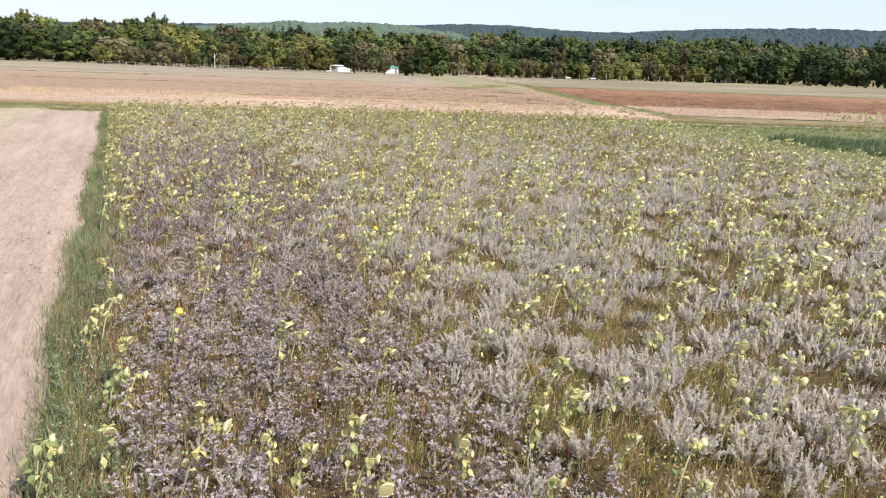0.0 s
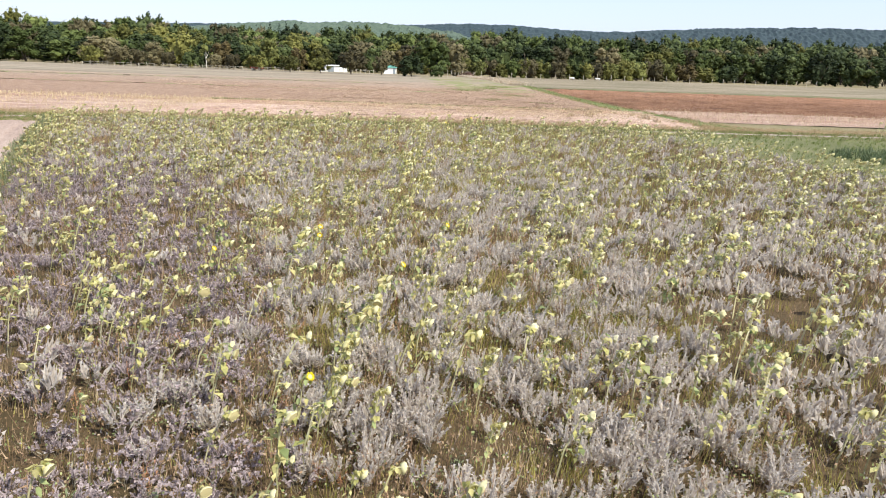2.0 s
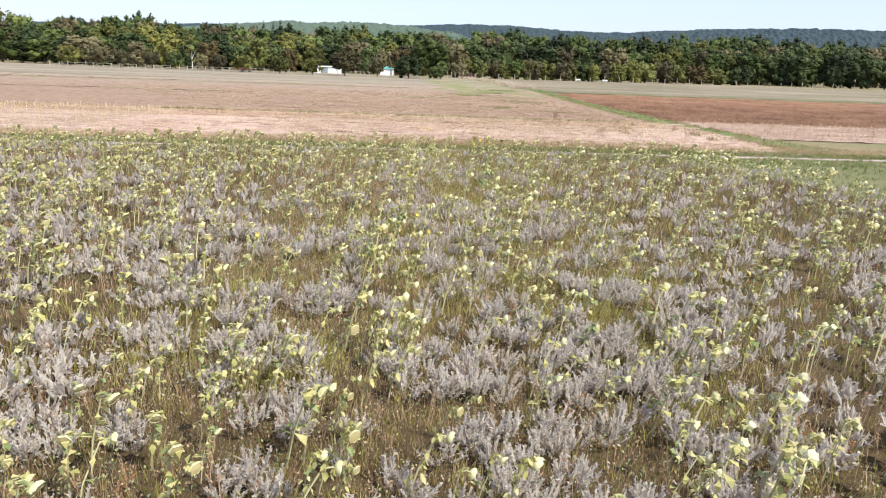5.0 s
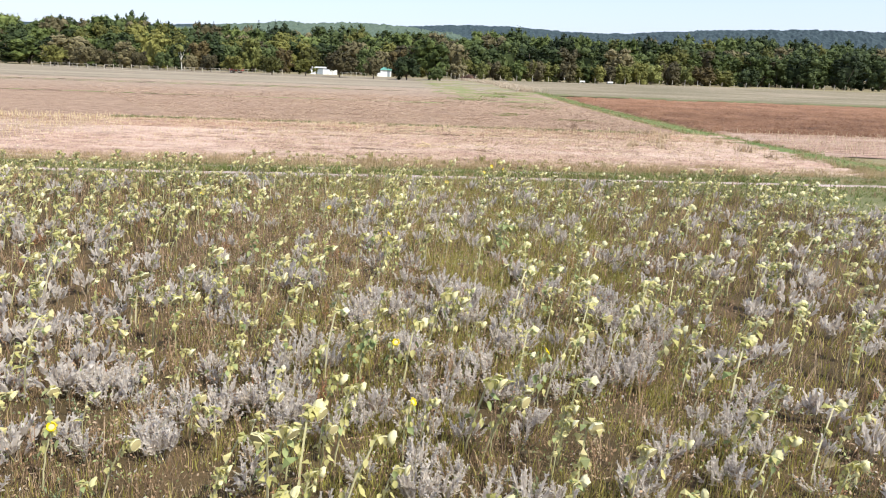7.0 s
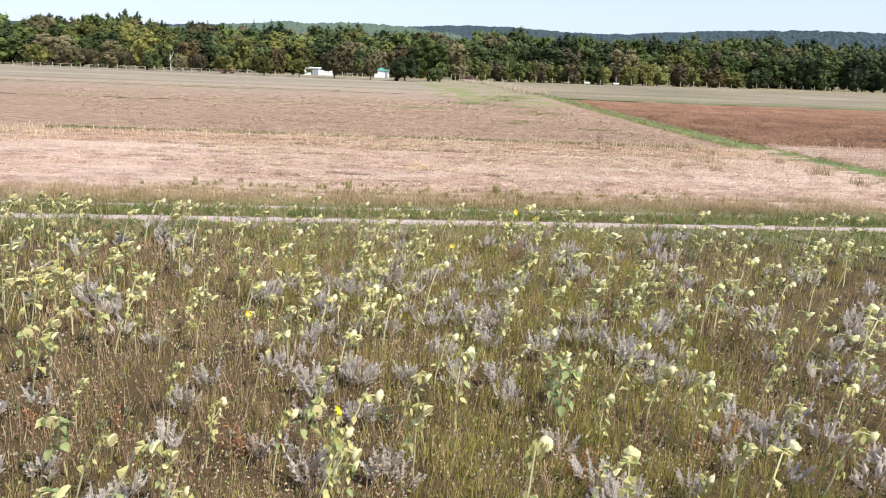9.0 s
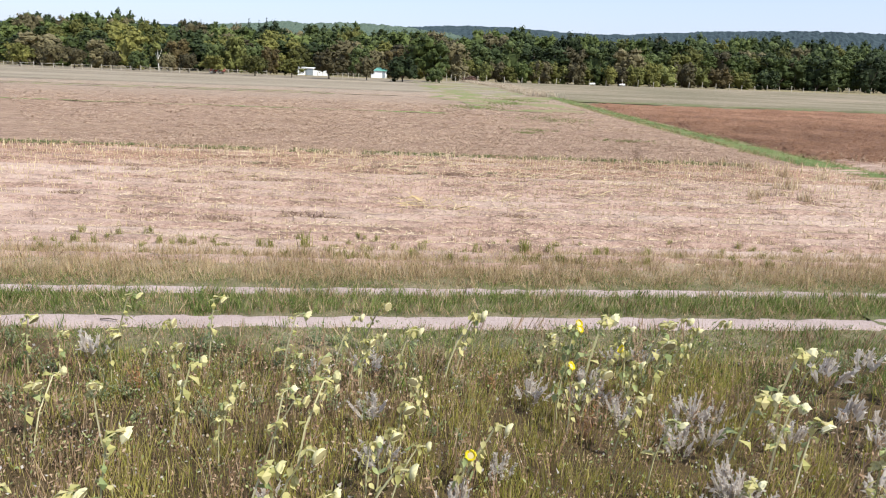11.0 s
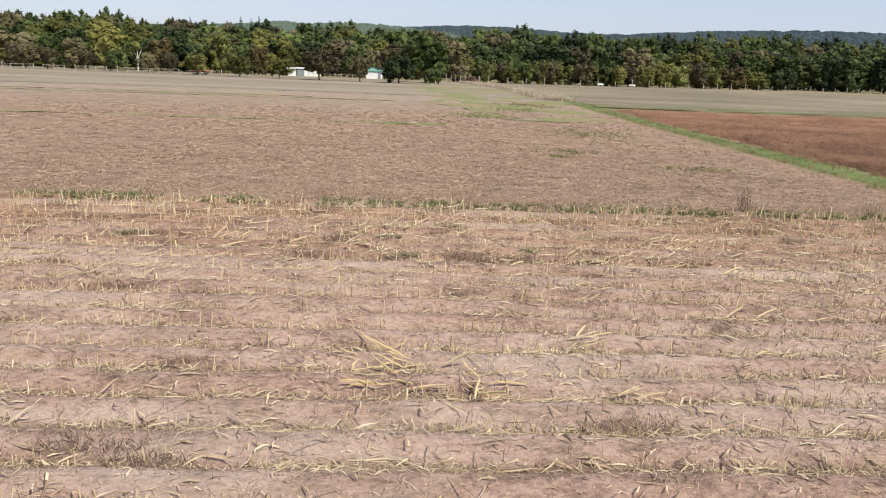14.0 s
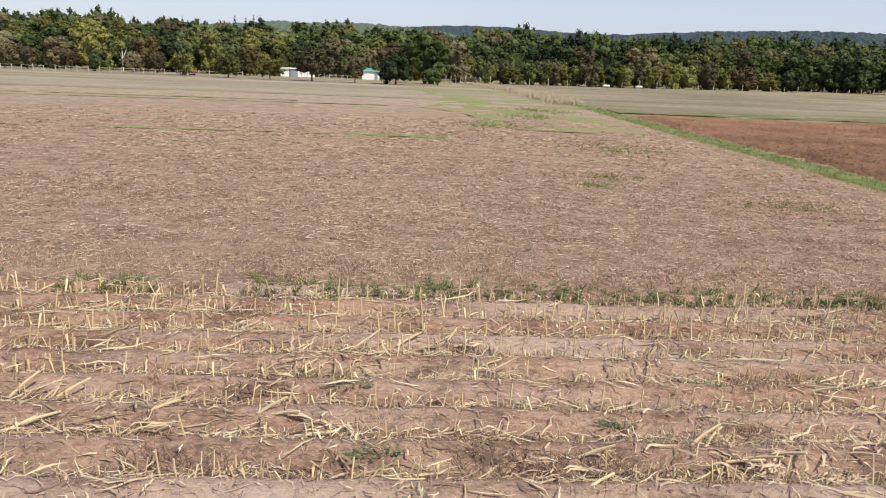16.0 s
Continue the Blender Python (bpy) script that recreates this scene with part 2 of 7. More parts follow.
M_LAWN = earth("mown_grass", [(0.3, (.081, .094, .036)), (0.5, (.145, .148, .064)), (0.7, (.212, .193, .102))], 0.3, 9, 0.9, 0.06, stretch=(0.5, 1, 1))
M_REGROWTH = earth("patchy_regrowth", [(0.40, (.30, .215, .14)), (0.49, (.24, .215, .105)), (0.58, (.15, .215, .06))], 0.16, 2.5, 0.8, 0.08)
M_PALEGRASS = leafy("pale_tall_grass", [(0.1, (.40, .32, .22)), (0.5, (.54, .45, .33)), (0.9, (.68, .59, .46))], 0.75, 0.4)
M_BALK = earth("green_balk", [(0.36, (.075, .11, .03)), (0.52, (.15, .19, .062)), (0.66, (.27, .255, .115))], 0.35, 6, 0.8, 0.08)

M_PLUME = leafy("lilac_plume", [(0.1, (.60, .53, .452)), (0.5, (.77, .70, .618)), (0.9, (.86, .80, .72))], 0.9, 0.6)
M_PLUME_STEM = leafy("plume_stem", [(0.1, (.18, .165, .11)), (0.5, (.30, .275, .20)), (0.9, (.42, .38, .30))], 0.8, 0.3)
M_PURPLE = leafy("purple_seed_head", [(0.1, (.225, .172, .165)), (0.5, (.425, .352, .345)), (0.9, (.575, .49, .485))], 0.85, 0.3)
M_BROWN = leafy("brown_seed_stem", [(0.08, (.13, .07, .038)), (0.5, (.40, .265, .16)), (0.9, (.58, .45, .305))], 0.85, 0.25)
M_GRASS = leafy("field_grass", [(0.08, (.12, .125, .022)), (0.45, (.40, .375, .075)), (0.85, (.64, .55, .20))], 0.6, 0.4)
M_GREEN = leafy("verge_grass", [(0.08, (.065, .095, .02)), (0.5, (.175, .235, .055)), (0.9, (.35, .37, .125))], 0.6, 0.35)
M_CROP = leafy("crop_leaf", [(0.1, (.05, .08, .035)), (0.5, (.11, .15, .07)), (0.9, (.20, .24, .12))], 0.6, 0.3)
M_BALK_GRASS = leafy("balk_grass", [(0.1, (.08, .11, .025)), (0.5, (.19, .24, .065)), (0.9, (.34, .36, .13))], 0.6, 0.3)
M_SEAM = leafy("seam_weed", [(0.1, (.065, .09, .028)), (0.5, (.16, .19, .065)), (0.9, (.31, .32, .135))], 0.7, 0.3)
M_TUFT = leafy("stubble_grass_tuft", [(0.08, (.09, .09, .022)), (0.5, (.29, .285, .075)), (0.9, (.50, .44, .18))], 0.6, 0.35)
M_DRY = leafy("dry_grass", [(0.1, (.33, .235, .115)), (0.5, (.54, .405, .225)), (0.9, (.70, .57, .36))], 0.75, 0.42)
M_WEED = leafy("grey_green_weed", [(0.1, (.10, .135, .058)), (0.5, (.20, .24, .118)), (0.9, (.36, .38, .22))], 0.7, 0.3)
M_RUST = leafy("rust_dead_plant", [(0.1, (.20, .08, .035)), (0.5, (.36, .17, .08)), (0.9, (.48, .28, .15))], 0.8, 0.2)
M_SF_STEM = leafy("sunflower_stem", [(0.1, (.34, .33, .16)), (0.5, (.50, .465, .25)), (0.9, (.64, .585, .38))], 0.7, 0.1)
M_SF_LEAF = leafy("sunflower_leaf", [(0.05, (.36, .37, .12)), (0.4, (.57, .53, .20)), (0.75, (.70, .63, .30)), (0.95, (.66, .52, .32))], 0.6, 0.4)
M_SF_GREEN = leafy("sunflower_green_leaf", [(0.1, (.20, .25, .09)), (0.5, (.31, .36, .15)), (0.9, (.47, .47, .21))], 0.65, 0.3)
M_SF_BACK = leafy("sunflower_head_back", [(0.1, (.58, .53, .23)), (0.5, (.73, .67, .36)), (0.9, (.80, .75, .48))], 0.7, 0.15)
M_SF_SEED = leafy("sunflower_seed_face", [(0.1, (.40, .33, .15)), (0.9, (.58, .50, .26))], 0.85, 0.0)
M_PETAL = leafy("sunflower_petal", [(0.1, (.82, .62, .01)), (0.9, (.90, .76, .03))], 0.6, 0.3)
M_STUB = leafy("corn_stub", [(0.1, (.37, .265, .14)), (0.5, (.58, .45, .26)), (0.9, (.76, .64, .42))], 0.75, 0.0)
M_HUSK = leafy("corn_husk", [(0.08, (.21, .145, .085)), (0.45, (.53, .41, .26)), (0.9, (.80, .68, .48))], 0.7, 0.2)
M_HUSK_Y = leafy("yellow_corn_leaf", [(0.1, (.42, .30, .13)), (0.5, (.58, .44, .21)), (0.9, (.70, .57, .33))], 0.7, 0.2)
M_CHAFF = leafy("straw_chaff", [(0.1, (.275, .185, .125)), (0.5, (.445, .32, .225)), (0.9, (.63, .495, .37))], 0.8, 0.1)
M_TWIG = leafy("dead_weed", [(0.1, (.12, .075, .055)), (0.5, (.24, .16, .12)), (0.9, (.37, .265, .205))], 0.85, 0.2)
M_BARK = earth("bark", [(0.3, (.07, .055, .045)), (0.7, (.18, .15, .12))], 2.0, 12, 0.8, 0.03)
M_BIRCH = earth("birch_bark", [(0.3, (.45, .42, .37)), (0.7, (.70, .67, .60))], 2.0, 9, 0.4, 0.02)


# ---------------------------------------------------------------- mesh helpers
class Soup:
    """Triangles gathered from many copies of small templates."""

    def __init__(self):
        self.v, self.f, self.m, self.n = [], [], [], 0

    def add(self, template, place, turn, size, lean=None):
        """template: (verts, faces, materials); place (k, 3); turn (k,) radians about z; size (k,) or (k, 3); lean (k, 2): tops shift by this much of their height."""
        tv, tf, tm = template
        k = len(place)
        if not k:
            return self
        size = np.asarray(size, float)
        if size.ndim == 1:
            size = np.repeat(size[:, None], 3, 1)
        c, s = np.cos(turn)[:, None], np.sin(turn)[:, None]
        x, y, z = tv[None, :, 0] * size[:, :1], tv[None, :, 1] * size[:, 1:2], tv[None, :, 2] * size[:, 2:]
        out = np.stack([x * c - y * s, x * s + y * c, z + 0 * x], 2)
        if lean is not None:
            out[:, :, 0] += z * lean[:, :1]
            out[:, :, 1] += z * lean[:, 1:2]
        out += np.asarray(place)[:, None, :]
        self.v.append(out.reshape(-1, 3))
        self.f.append((tf[None] + (np.arange(k) * len(tv))[:, None, None] + self.n).reshape(-1, 3))
        self.m.append(np.tile(tm, k))
        self.n += k * len(tv)
        return self

    def arrays(self):
        return np.concatenate(self.v), np.concatenate(self.f), np.concatenate(self.m)


def mesh_of(name, arrays, mats, smooth=False):
    v, f, m = arrays
    me = bpy.data.meshes.new(name)
    me.vertices.add(len(v))
    me.vertices.foreach_set("co", np.ascontiguousarray(v, np.float32).ravel())
    me.loops.add(f.size)
    me.loops.foreach_set("vertex_index", np.ascontiguousarray(f, np.int32).ravel())
    me.polygons.add(len(f))
    me.polygons.foreach_set("loop_start", np.arange(0, f.size, f.shape[1], dtype=np.int32))
    for mat in mats:
        me.materials.append(mat)
    me.polygons.foreach_set("material_index", np.ascontiguousarray(m, np.int32))
    me.polygons.foreach_set("use_smooth", np.full(len(f), smooth))
    me.update(calc_edges=True)
    return me


def stuff(name, soup, mats, label, category, parent=None):
    ob = new(name, mesh_of(name, soup.arrays(), mats))
    if parent:
        ob.parent = parent
        return tagged(ob, label, kind="stuff")
    return tagged(ob, label, category, kind="stuff")


def part(name, data, parent, label=""):
    ob = new(name, data)
    ob.parent = parent
    return tagged(ob, label)


def joined(*pieces):
    """Templates joined into one."""
    v, f, m, n = [], [], [], 0
    for a, b, c in pieces:
        v.append(a), f.append(b + n), m.append(c)
        n += len(a)
    return np.concatenate(v), np.concatenate(f), np.concatenate(m)


def ribbon(points, widths, side, mat=0):
    """A bent strip along points; its last width may be 0."""
    p, w, side = np.asarray(points, float), np.asarray(widths, float)[:, None] / 2, np.asarray(side, float)
    side = side / (np.linalg.norm(side) + 1e-9)
    v = np.concatenate([p - side * w, p + side * w])
    k = len(p)
    f = []
    for i in range(k - 1):
        f.append((i, i + k, i + 1 + k))
        if widths[i + 1] > 0 or True:
            f.append((i, i + 1 + k, i + 1))
    if widths[-1] == 0:
        f = f[:-1]
    f = np.array(f)
    return v, f, np.full(len(f), mat)


def tube(points, radii, sides=5, mat=0, cap=True):
    p = np.asarray(points, float)
    k = len(p)
    d = np.gradient(p, axis=0)
    d /= np.linalg.norm(d, axis=1)[:, None] + 1e-9
    ref = np.array([0.31, 0.95, 0.05])
    a = np.cross(d, ref)
    a /= np.linalg.norm(a, axis=1)[:, None] + 1e-9
    b = np.cross(d, a)
    t = np.arange(sides) / sides * 2 * np.pi
    ring = (a[:, None] * np.cos(t)[None, :, None] + b[:, None] * np.sin(t)[None, :, None]) * np.asarray(radii, float)[:, None, None]
    v = (p[:, None] + ring).reshape(-1, 3)
    f = []
    for i in range(k - 1):
        for j in range(sides):
            q, r = i * sides + j, i * sides + (j + 1) % sides
            f += [(q, r, r + sides), (q, r + sides, q + sides)]
    if cap:
        v = np.concatenate([v, p[-1:]])
        f += [((k - 1) * sides + j, (k - 1) * sides + (j + 1) % sides, len(v) - 1) for j in range(sides)]
    f = np.array(f)
    return v, f, np.full(len(f), mat)


def unit(v):
    v = np.asarray(v, float)
    return v / (np.linalg.norm(v) + 1e-9)


# ---------------------------------------------------------------- ground and field surfaces
def sheet(name, xs, ys, mat, dz=0.0, relief=None, label="", category="", kind="structure", fx=None, fy=None):
    """A grid over xs by ys laid on the terrain; fx, fy bend the plain grid into the surface's outline."""
    gx, gy = np.meshgrid(np.asarray(xs, float), np.asarray(ys, float))
    x = fx(gx, gy) if fx else gx
    y = fy(gx, gy) if fy else gy
    z = ground_z(x, y) + dz
    if relief:
        z = z + relief(x, y)
    v = np.stack([x, y, z], 2).reshape(-1, 3)
    h, w = gx.shape
    i = (np.arange(h - 1)[:, None] * w + np.arange(w - 1)[None]).reshape(-1)
    f = np.stack([i, i + 1, i + 1 + w, i + w], 1)
    ob = new(name, mesh_of(name, (v, f, np.zeros(len(f))), [mat], True))
    return tagged(ob, label, category, kind=kind)


def spread(near, far, step, grow):
    out, d = [near], step
    while out[-1] < far:
        out.append(min(far, out[-1] + d))
        d *= grow
    return np.array(out)


far_side = spread(80, 3500, 10, 1.35)
gx = np.concatenate([-far_side[::-1], np.arange(-76, 77, 4.0), far_side])
gy = np.unique(np.concatenate([-spread(20, 3500, 10, 1.4)[::-1], np.arange(-16, 260, 4.0), spread(262, 3500, 10, 1.35), KY[1:-1]]))
ground = sheet("ground", gx, gy, M_MEADOW, 0, lambda x, y: -0.09 * ((y > 57) & (y < 73) & (x > -74) & (x < 17)), label="broad open farmland of dry grass reaching the wooded horizon", category="ground")

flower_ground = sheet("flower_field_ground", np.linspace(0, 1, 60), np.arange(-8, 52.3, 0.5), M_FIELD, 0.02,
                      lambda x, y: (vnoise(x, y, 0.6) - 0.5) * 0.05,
                      "dark weedy soil under the flowers, deepened for plant shade", "ground",
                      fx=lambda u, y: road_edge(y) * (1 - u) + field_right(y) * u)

road = sheet("dirt_road", np.linspace(0, 1, 40), np.arange(-14, 49.6, 0.4), M_ROAD, 0.07,
             lambda x, y: (vnoise(x, y, 0.5) - 0.5) * 0.03 + (vnoise(x, y, 2.2) - 0.5) * 0.05 - 0.05 * np.clip(1 - np.abs((road_edge(y) - x - 0.9) / 0.3), 0, 1) - 0.05 * np.clip(1 - np.abs((road_edge(y) - x - 2.6) / 0.3), 0, 1)
             - 0.10 * np.clip((y - 47.5) / 2, 0, 1),
             "wide pinkish bare dirt farm road beside the flowers", "road",
             fx=lambda u, y: road_edge(y) - 4.2 * (1 - u) - (1 - u) * (vnoise(y, y * 0, 4.0, 8) - 0.5) * 1.0)
sheet("roadside_strip", np.linspace(0, 1, 40), np.arange(-14, 50.6, 0.6), M_ROADSIDE, 0.055, lambda x, y: (vnoise(x, y, 0.8) - 0.5) * 0.05, "trodden strip of dry grass beside the dirt road", "ground",
      fx=lambda u, y: road_edge(y) - 3.6 - 14 * (1 - u))

verge = sheet("track_verge", np.arange(-70, 90, 0.8), np.linspace(0, 1, 16), M_VERGE, 0.03,
              lambda x, y: (vnoise(x, y, 0.7) - 0.5) * 0.06 - 0.10 * np.clip(1 - (y - track_line(x, 51.4)) / 0.6, 0, 1), "grassy verge along the farm track", "ground",
              fy=lambda x, u: track_line(x, 51.4) * (1 - u) + track_line(x, 56.3) * u)
sheet("dry_verge", np.arange(-70, 90, 0.5), np.linspace(0, 1, 12), M_DRYVERGE, 0.04, lambda x, y: (vnoise(x, y, 0.7) - 0.5) * 0.06 - 0.10 * np.clip(1 - (y - track_line(x, 55.2)) / 0.5, 0, 1), "dry straw-coloured verge before the maize stubble", "ground",
      fy=lambda x, u: (track_line(x, 55.2) + (vnoise(x, x * 0, 1.3, 5) - 0.5) * 0.5) * (1 - u) + track_line(x, 56.9) * u)
for a, b in ((52.72, 53.50), (54.38, 54.92)):
    sheet("track_rut", np.arange(-60, 80, 0.14), np.linspace(0, 1, 13), M_RUT, 0.065,
          lambda x, y: (vnoise(x, y, 0.30, 6) - 0.5) * 0.03
          - 0.30 * np.clip(np.abs((y - track_line(x, (a + b) / 2)) / (b - a) * 2 + (vnoise(x, y, 0.5, a) - 0.5) * 0.22 + (vnoise(x, y, 0.16, a) - 0.5) * 0.25) - 0.42, 0, 1) ** 1.5 - (0.07 * np.clip((x - 7) / 6, 0, 1) if a > 54 else 0) - 0.02 * np.clip((-x - 6) / 9, 0, 1),
          "pale dusty wheel rut of the farm track", "track",
          fy=lambda x, u: track_line(x, (a + b) / 2) + (u - 0.5) * (b - a))

CORN_Y0, CORN_Y1, ROW = 56.4, 73.4, 0.74


def corn_row_y(x, y0):
    return y0 + 0.033 * np.asarray(x, float) + (vnoise(x, 0 * np.asarray(x) + y0, 9.0, 4) - 0.5) * 0.10


def corn_relief(x, y):
    phase = (y - 0.033 * x - CORN_Y0) / ROW
    return 0.07 * np.cos(2 * np.pi * phase) * np.clip((x + 20) / 3, 0, 1) + (vnoise(x, y, 0.45) - 0.5) * 0.05 + (vnoise(x, y, 0.18, 6) - 0.5) * 0.03


corn_field = sheet("corn_stubble_field", np.concatenate([np.arange(-75, -20, 1.0), np.arange(-20, 20.4, 0.22)]), np.arange(55.7, 74.2, 0.13), M_CORN, 0.05,
                   lambda x, y: corn_relief(x, y) - 0.13 * np.clip(1 - (y - 0.078 * x - 55.7) / 0.9, 0, 1) - 0.10 * np.clip((y - 0.033 * x - 73.5) / 0.6, 0, 1),
                   "harvested maize field of pale pinkish soil in rows", "field",
                   fx=lambda x, y: np.minimum(x, np.minimum(boundary(y) - 0.8, 17.6) + 1.2 * vnoise(y, y * 0, 1.1, 9)),
                   fy=lambda x, y: y + 0.033 * x + 0.045 * x * np.clip(1 - (y - 55.7) / 3, 0, 1))
straw_field = sheet("straw_stubble_field", np.linspace(0, 1, 150), np.concatenate([np.arange(72.8, 100, 0.4), np.arange(100, 196, 3.0)]), M_STRAW, 0.03,
                    lambda x, y: (vnoise(x, y, 0.9) - 0.5) * 0.05,
                    "wide harvested grain field of tan stubble and straw", "field",
                    fx=lambda u, y: -150 * (1 - u) ** 1.7 + (boundary(y) - 1.2) * (1 - (1 - u) ** 1.7), fy=lambda u, y: y)
balk = sheet("green_balk", np.linspace(-0.9, 1.0, 12), np.arange(58.0, 150, 0.8), M_BALK, 0.085,
             lambda x, y: (vnoise(x, y, 0.8) - 0.5) * 0.05 - 0.20 * np.clip(np.abs(x - boundary(y)) / np.interp(y, [60, 75, 90], [1.5, 1.15, 0.85]) - 0.45, 0, 1), "narrow green grass balk between two fields", "ground",
             fx=lambda u, y: boundary(y) + u * (0.6 + 0.8 * vnoise(y, y * 0 + u, 3.0)) * np.interp(y, [60, 75, 90], [1.6, 1.25, 0.9]))
lawn = sheet("mown_grass_strip", np.linspace(0, 1, 40), np.arange(-30, 55, 1.0), M_LAWN, 0.045, lambda x, y: (vnoise(x, y, 1.3) - 0.5) * 0.05,
             "mown green grass strip beside the flowers", "ground",
             fx=lambda u, y: field_right(y) - 0.3 + u * 60, fy=lambda u, y: y + 0.078 * (u * 55 + 8) * (y > 51))
side_stubble = sheet("stubble_strip", np.linspace(0, 1, 90), np.arange(64.5, 78.5, 0.5), M_CORN, 0.06,
                     lambda x, y: (vnoise(x, y, 0.6) - 0.5) * 0.08 + (vnoise(x, y, 0.25, 2) - 0.5) * 0.05 - 0.16 * np.clip(1 - (x - boundary(y) - 1.0) / 0.7, 0, 1), "pale maize stubble strip before ploughed land", "field",
                     fx=lambda u, y: boundary(y) + 1.2 + u * 75, fy=lambda u, y: y - 0.10 * (u * 30))
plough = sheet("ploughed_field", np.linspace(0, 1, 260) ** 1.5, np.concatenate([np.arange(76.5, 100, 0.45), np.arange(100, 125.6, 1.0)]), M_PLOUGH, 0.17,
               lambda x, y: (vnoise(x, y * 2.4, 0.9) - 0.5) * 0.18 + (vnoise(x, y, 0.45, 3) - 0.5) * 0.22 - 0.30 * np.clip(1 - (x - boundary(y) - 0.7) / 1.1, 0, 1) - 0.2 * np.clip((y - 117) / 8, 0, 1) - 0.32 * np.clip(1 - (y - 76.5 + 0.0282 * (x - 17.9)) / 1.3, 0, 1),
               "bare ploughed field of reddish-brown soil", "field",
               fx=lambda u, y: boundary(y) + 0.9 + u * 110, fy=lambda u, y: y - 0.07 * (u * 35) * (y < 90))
far_field = sheet("far_pale_field", np.linspace(0, 1, 60), np.arange(127, 262, 4.0), M_FALLOW, 0.03, None,
                  "pale grey-green stubble beyond the ploughed land", "field",
                  fx=lambda u, y: 15 + u * 190, fy=lambda u, y: y + 0.02 * u * 190)

sheet("green_corner", np.linspace(0, 1, 40), np.linspace(104, 206, 90), M_REGROWTH, 0.06, lambda x, y: (vnoise(x, y, 2.2, 4) - 0.62) * 0.16, "patchy green regrowth corner at the end of the balk", "ground",
      fx=lambda u, y: (np.interp(y, [104, 120, 160, 206], [5.0, 0.0, -2.0, -6.0]) + (vnoise(y, y * 0, 5.0, 3) - 0.5) * 3) * (1 - u) + (np.interp(y, [104, 125, 160, 206], [12.0, 13.2, 12.6, 8.0]) + (vnoise(y, y * 0, 4.0, 6) - 0.5) * 1.5) * u)
far_grain = sheet("far_grain_field", np.linspace(0, 1, 60), np.arange(136, 232, 4.0), M_PALE, 0.045, None, "pale far end of the grain stubble before the wood", "field",
                  fx=lambda u, y: -170 * (1 - u) + 11.5 * u, fy=lambda u, y: np.where(y < 137, y + 10 * np.sin(u * 9) * 0.3, y) - 0.04 * u * 100 * (y > 220))
for name, y0, x0, x1, w in (("green_strip", 98.8, -60, 1, 0.45), ("green_strip", 124.6, -80, -4, 0.4), ("green_strip", 128.0, -80, -12, 0.5)):
    sheet(name, np.arange(x0, x1, 0.35), np.linspace(-1, 1, 7), M_REGROWTH, 0.05, lambda x, y: (vnoise(x, y * 3, 0.8, 4) - 0.42) * 0.07, "thin green regrowth line across the stubble", "ground",
          fy=lambda x, u: y0 + u * w * (0.3 + vnoise(x, x * 0 + u, 2.5, 3)) + (0.08 if y0 > 110 else 0.03) * x)
sheet("green_headland", np.linspace(0, 1, 120), np.linspace(0, 1, 9), M_LAWN, 0.04, lambda x, y: (vnoise(x, y * 3, 3.0, 4) - 0.5) * 0.14, "green grass headland behind the ploughed land", "ground",
      fx=lambda u, v: 15.5 + u * 115, fy=lambda u, v: 124.8 + v * (5 + 3 * vnoise(u * 100, u * 0, 9.0)))

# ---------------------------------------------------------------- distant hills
# Distance haze is put into both hill colours as a blue-grey cast.
M_HILL = leafy("hazed_wooded_hillside", [(0.2, (.036, .058, .045)), (0.5, (.070, .100, .074)), (0.8, (.125, .155, .11))], 0.9, 0.0, mottle=0.09)
M_HILL_FAR = leafy("far_hazed_wooded_hillside", [(0.2, (.016, .030, .036)), (0.5, (.028, .046, .054)), (0.8, (.052, .074, .078))], 0.9, 0.0, mottle=0.05)


def hill(name, y0, depth, xs, crest, mat, label, seed):
    """A wooded rise: a slope up to the crest and down behind, humped like tree tops."""
    v = np.linspace(0, 1, 44)
    gx2, gv = np.meshgrid(xs, v)
    c = np.interp(gx2, crest[0], crest[1])
    bumps = (vnoise(gx2, gv * depth, 40, seed + 2) - 0.5) * 6 + (np.random.default_rng(seed).random(gx2.shape) - 0.5) * 7
    z = c * np.sin(np.clip(gv * 1.25, 0, 1) * np.pi / 2) + bumps * np.clip(gv * 5, 0, 1)
    vv = np.stack([gx2, y0 + gv * depth, z], 2).reshape(-1, 3)
    h, w = gx2.shape
    i = (np.arange(h - 1)[:, None] * w + np.arange(w - 1)[None]).reshape(-1)
    f = np.stack([i, i + 1, i + 1 + w, i + w], 1)
    return tagged(new(name, mesh_of(name, (vv, f, np.zeros(len(f))), [mat], False)), label, "hill", kind="structure")


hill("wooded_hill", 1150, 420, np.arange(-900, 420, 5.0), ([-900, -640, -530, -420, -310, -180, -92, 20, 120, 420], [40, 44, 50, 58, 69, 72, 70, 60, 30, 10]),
     M_HILL, "wooded hill behind the forest, hazed to grey-green", 3)
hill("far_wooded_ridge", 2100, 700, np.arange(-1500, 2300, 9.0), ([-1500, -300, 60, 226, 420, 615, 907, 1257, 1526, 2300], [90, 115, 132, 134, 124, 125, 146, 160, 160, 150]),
     M_HILL_FAR, "long wooded ridge on the horizon, haze blue in its colour", 11)


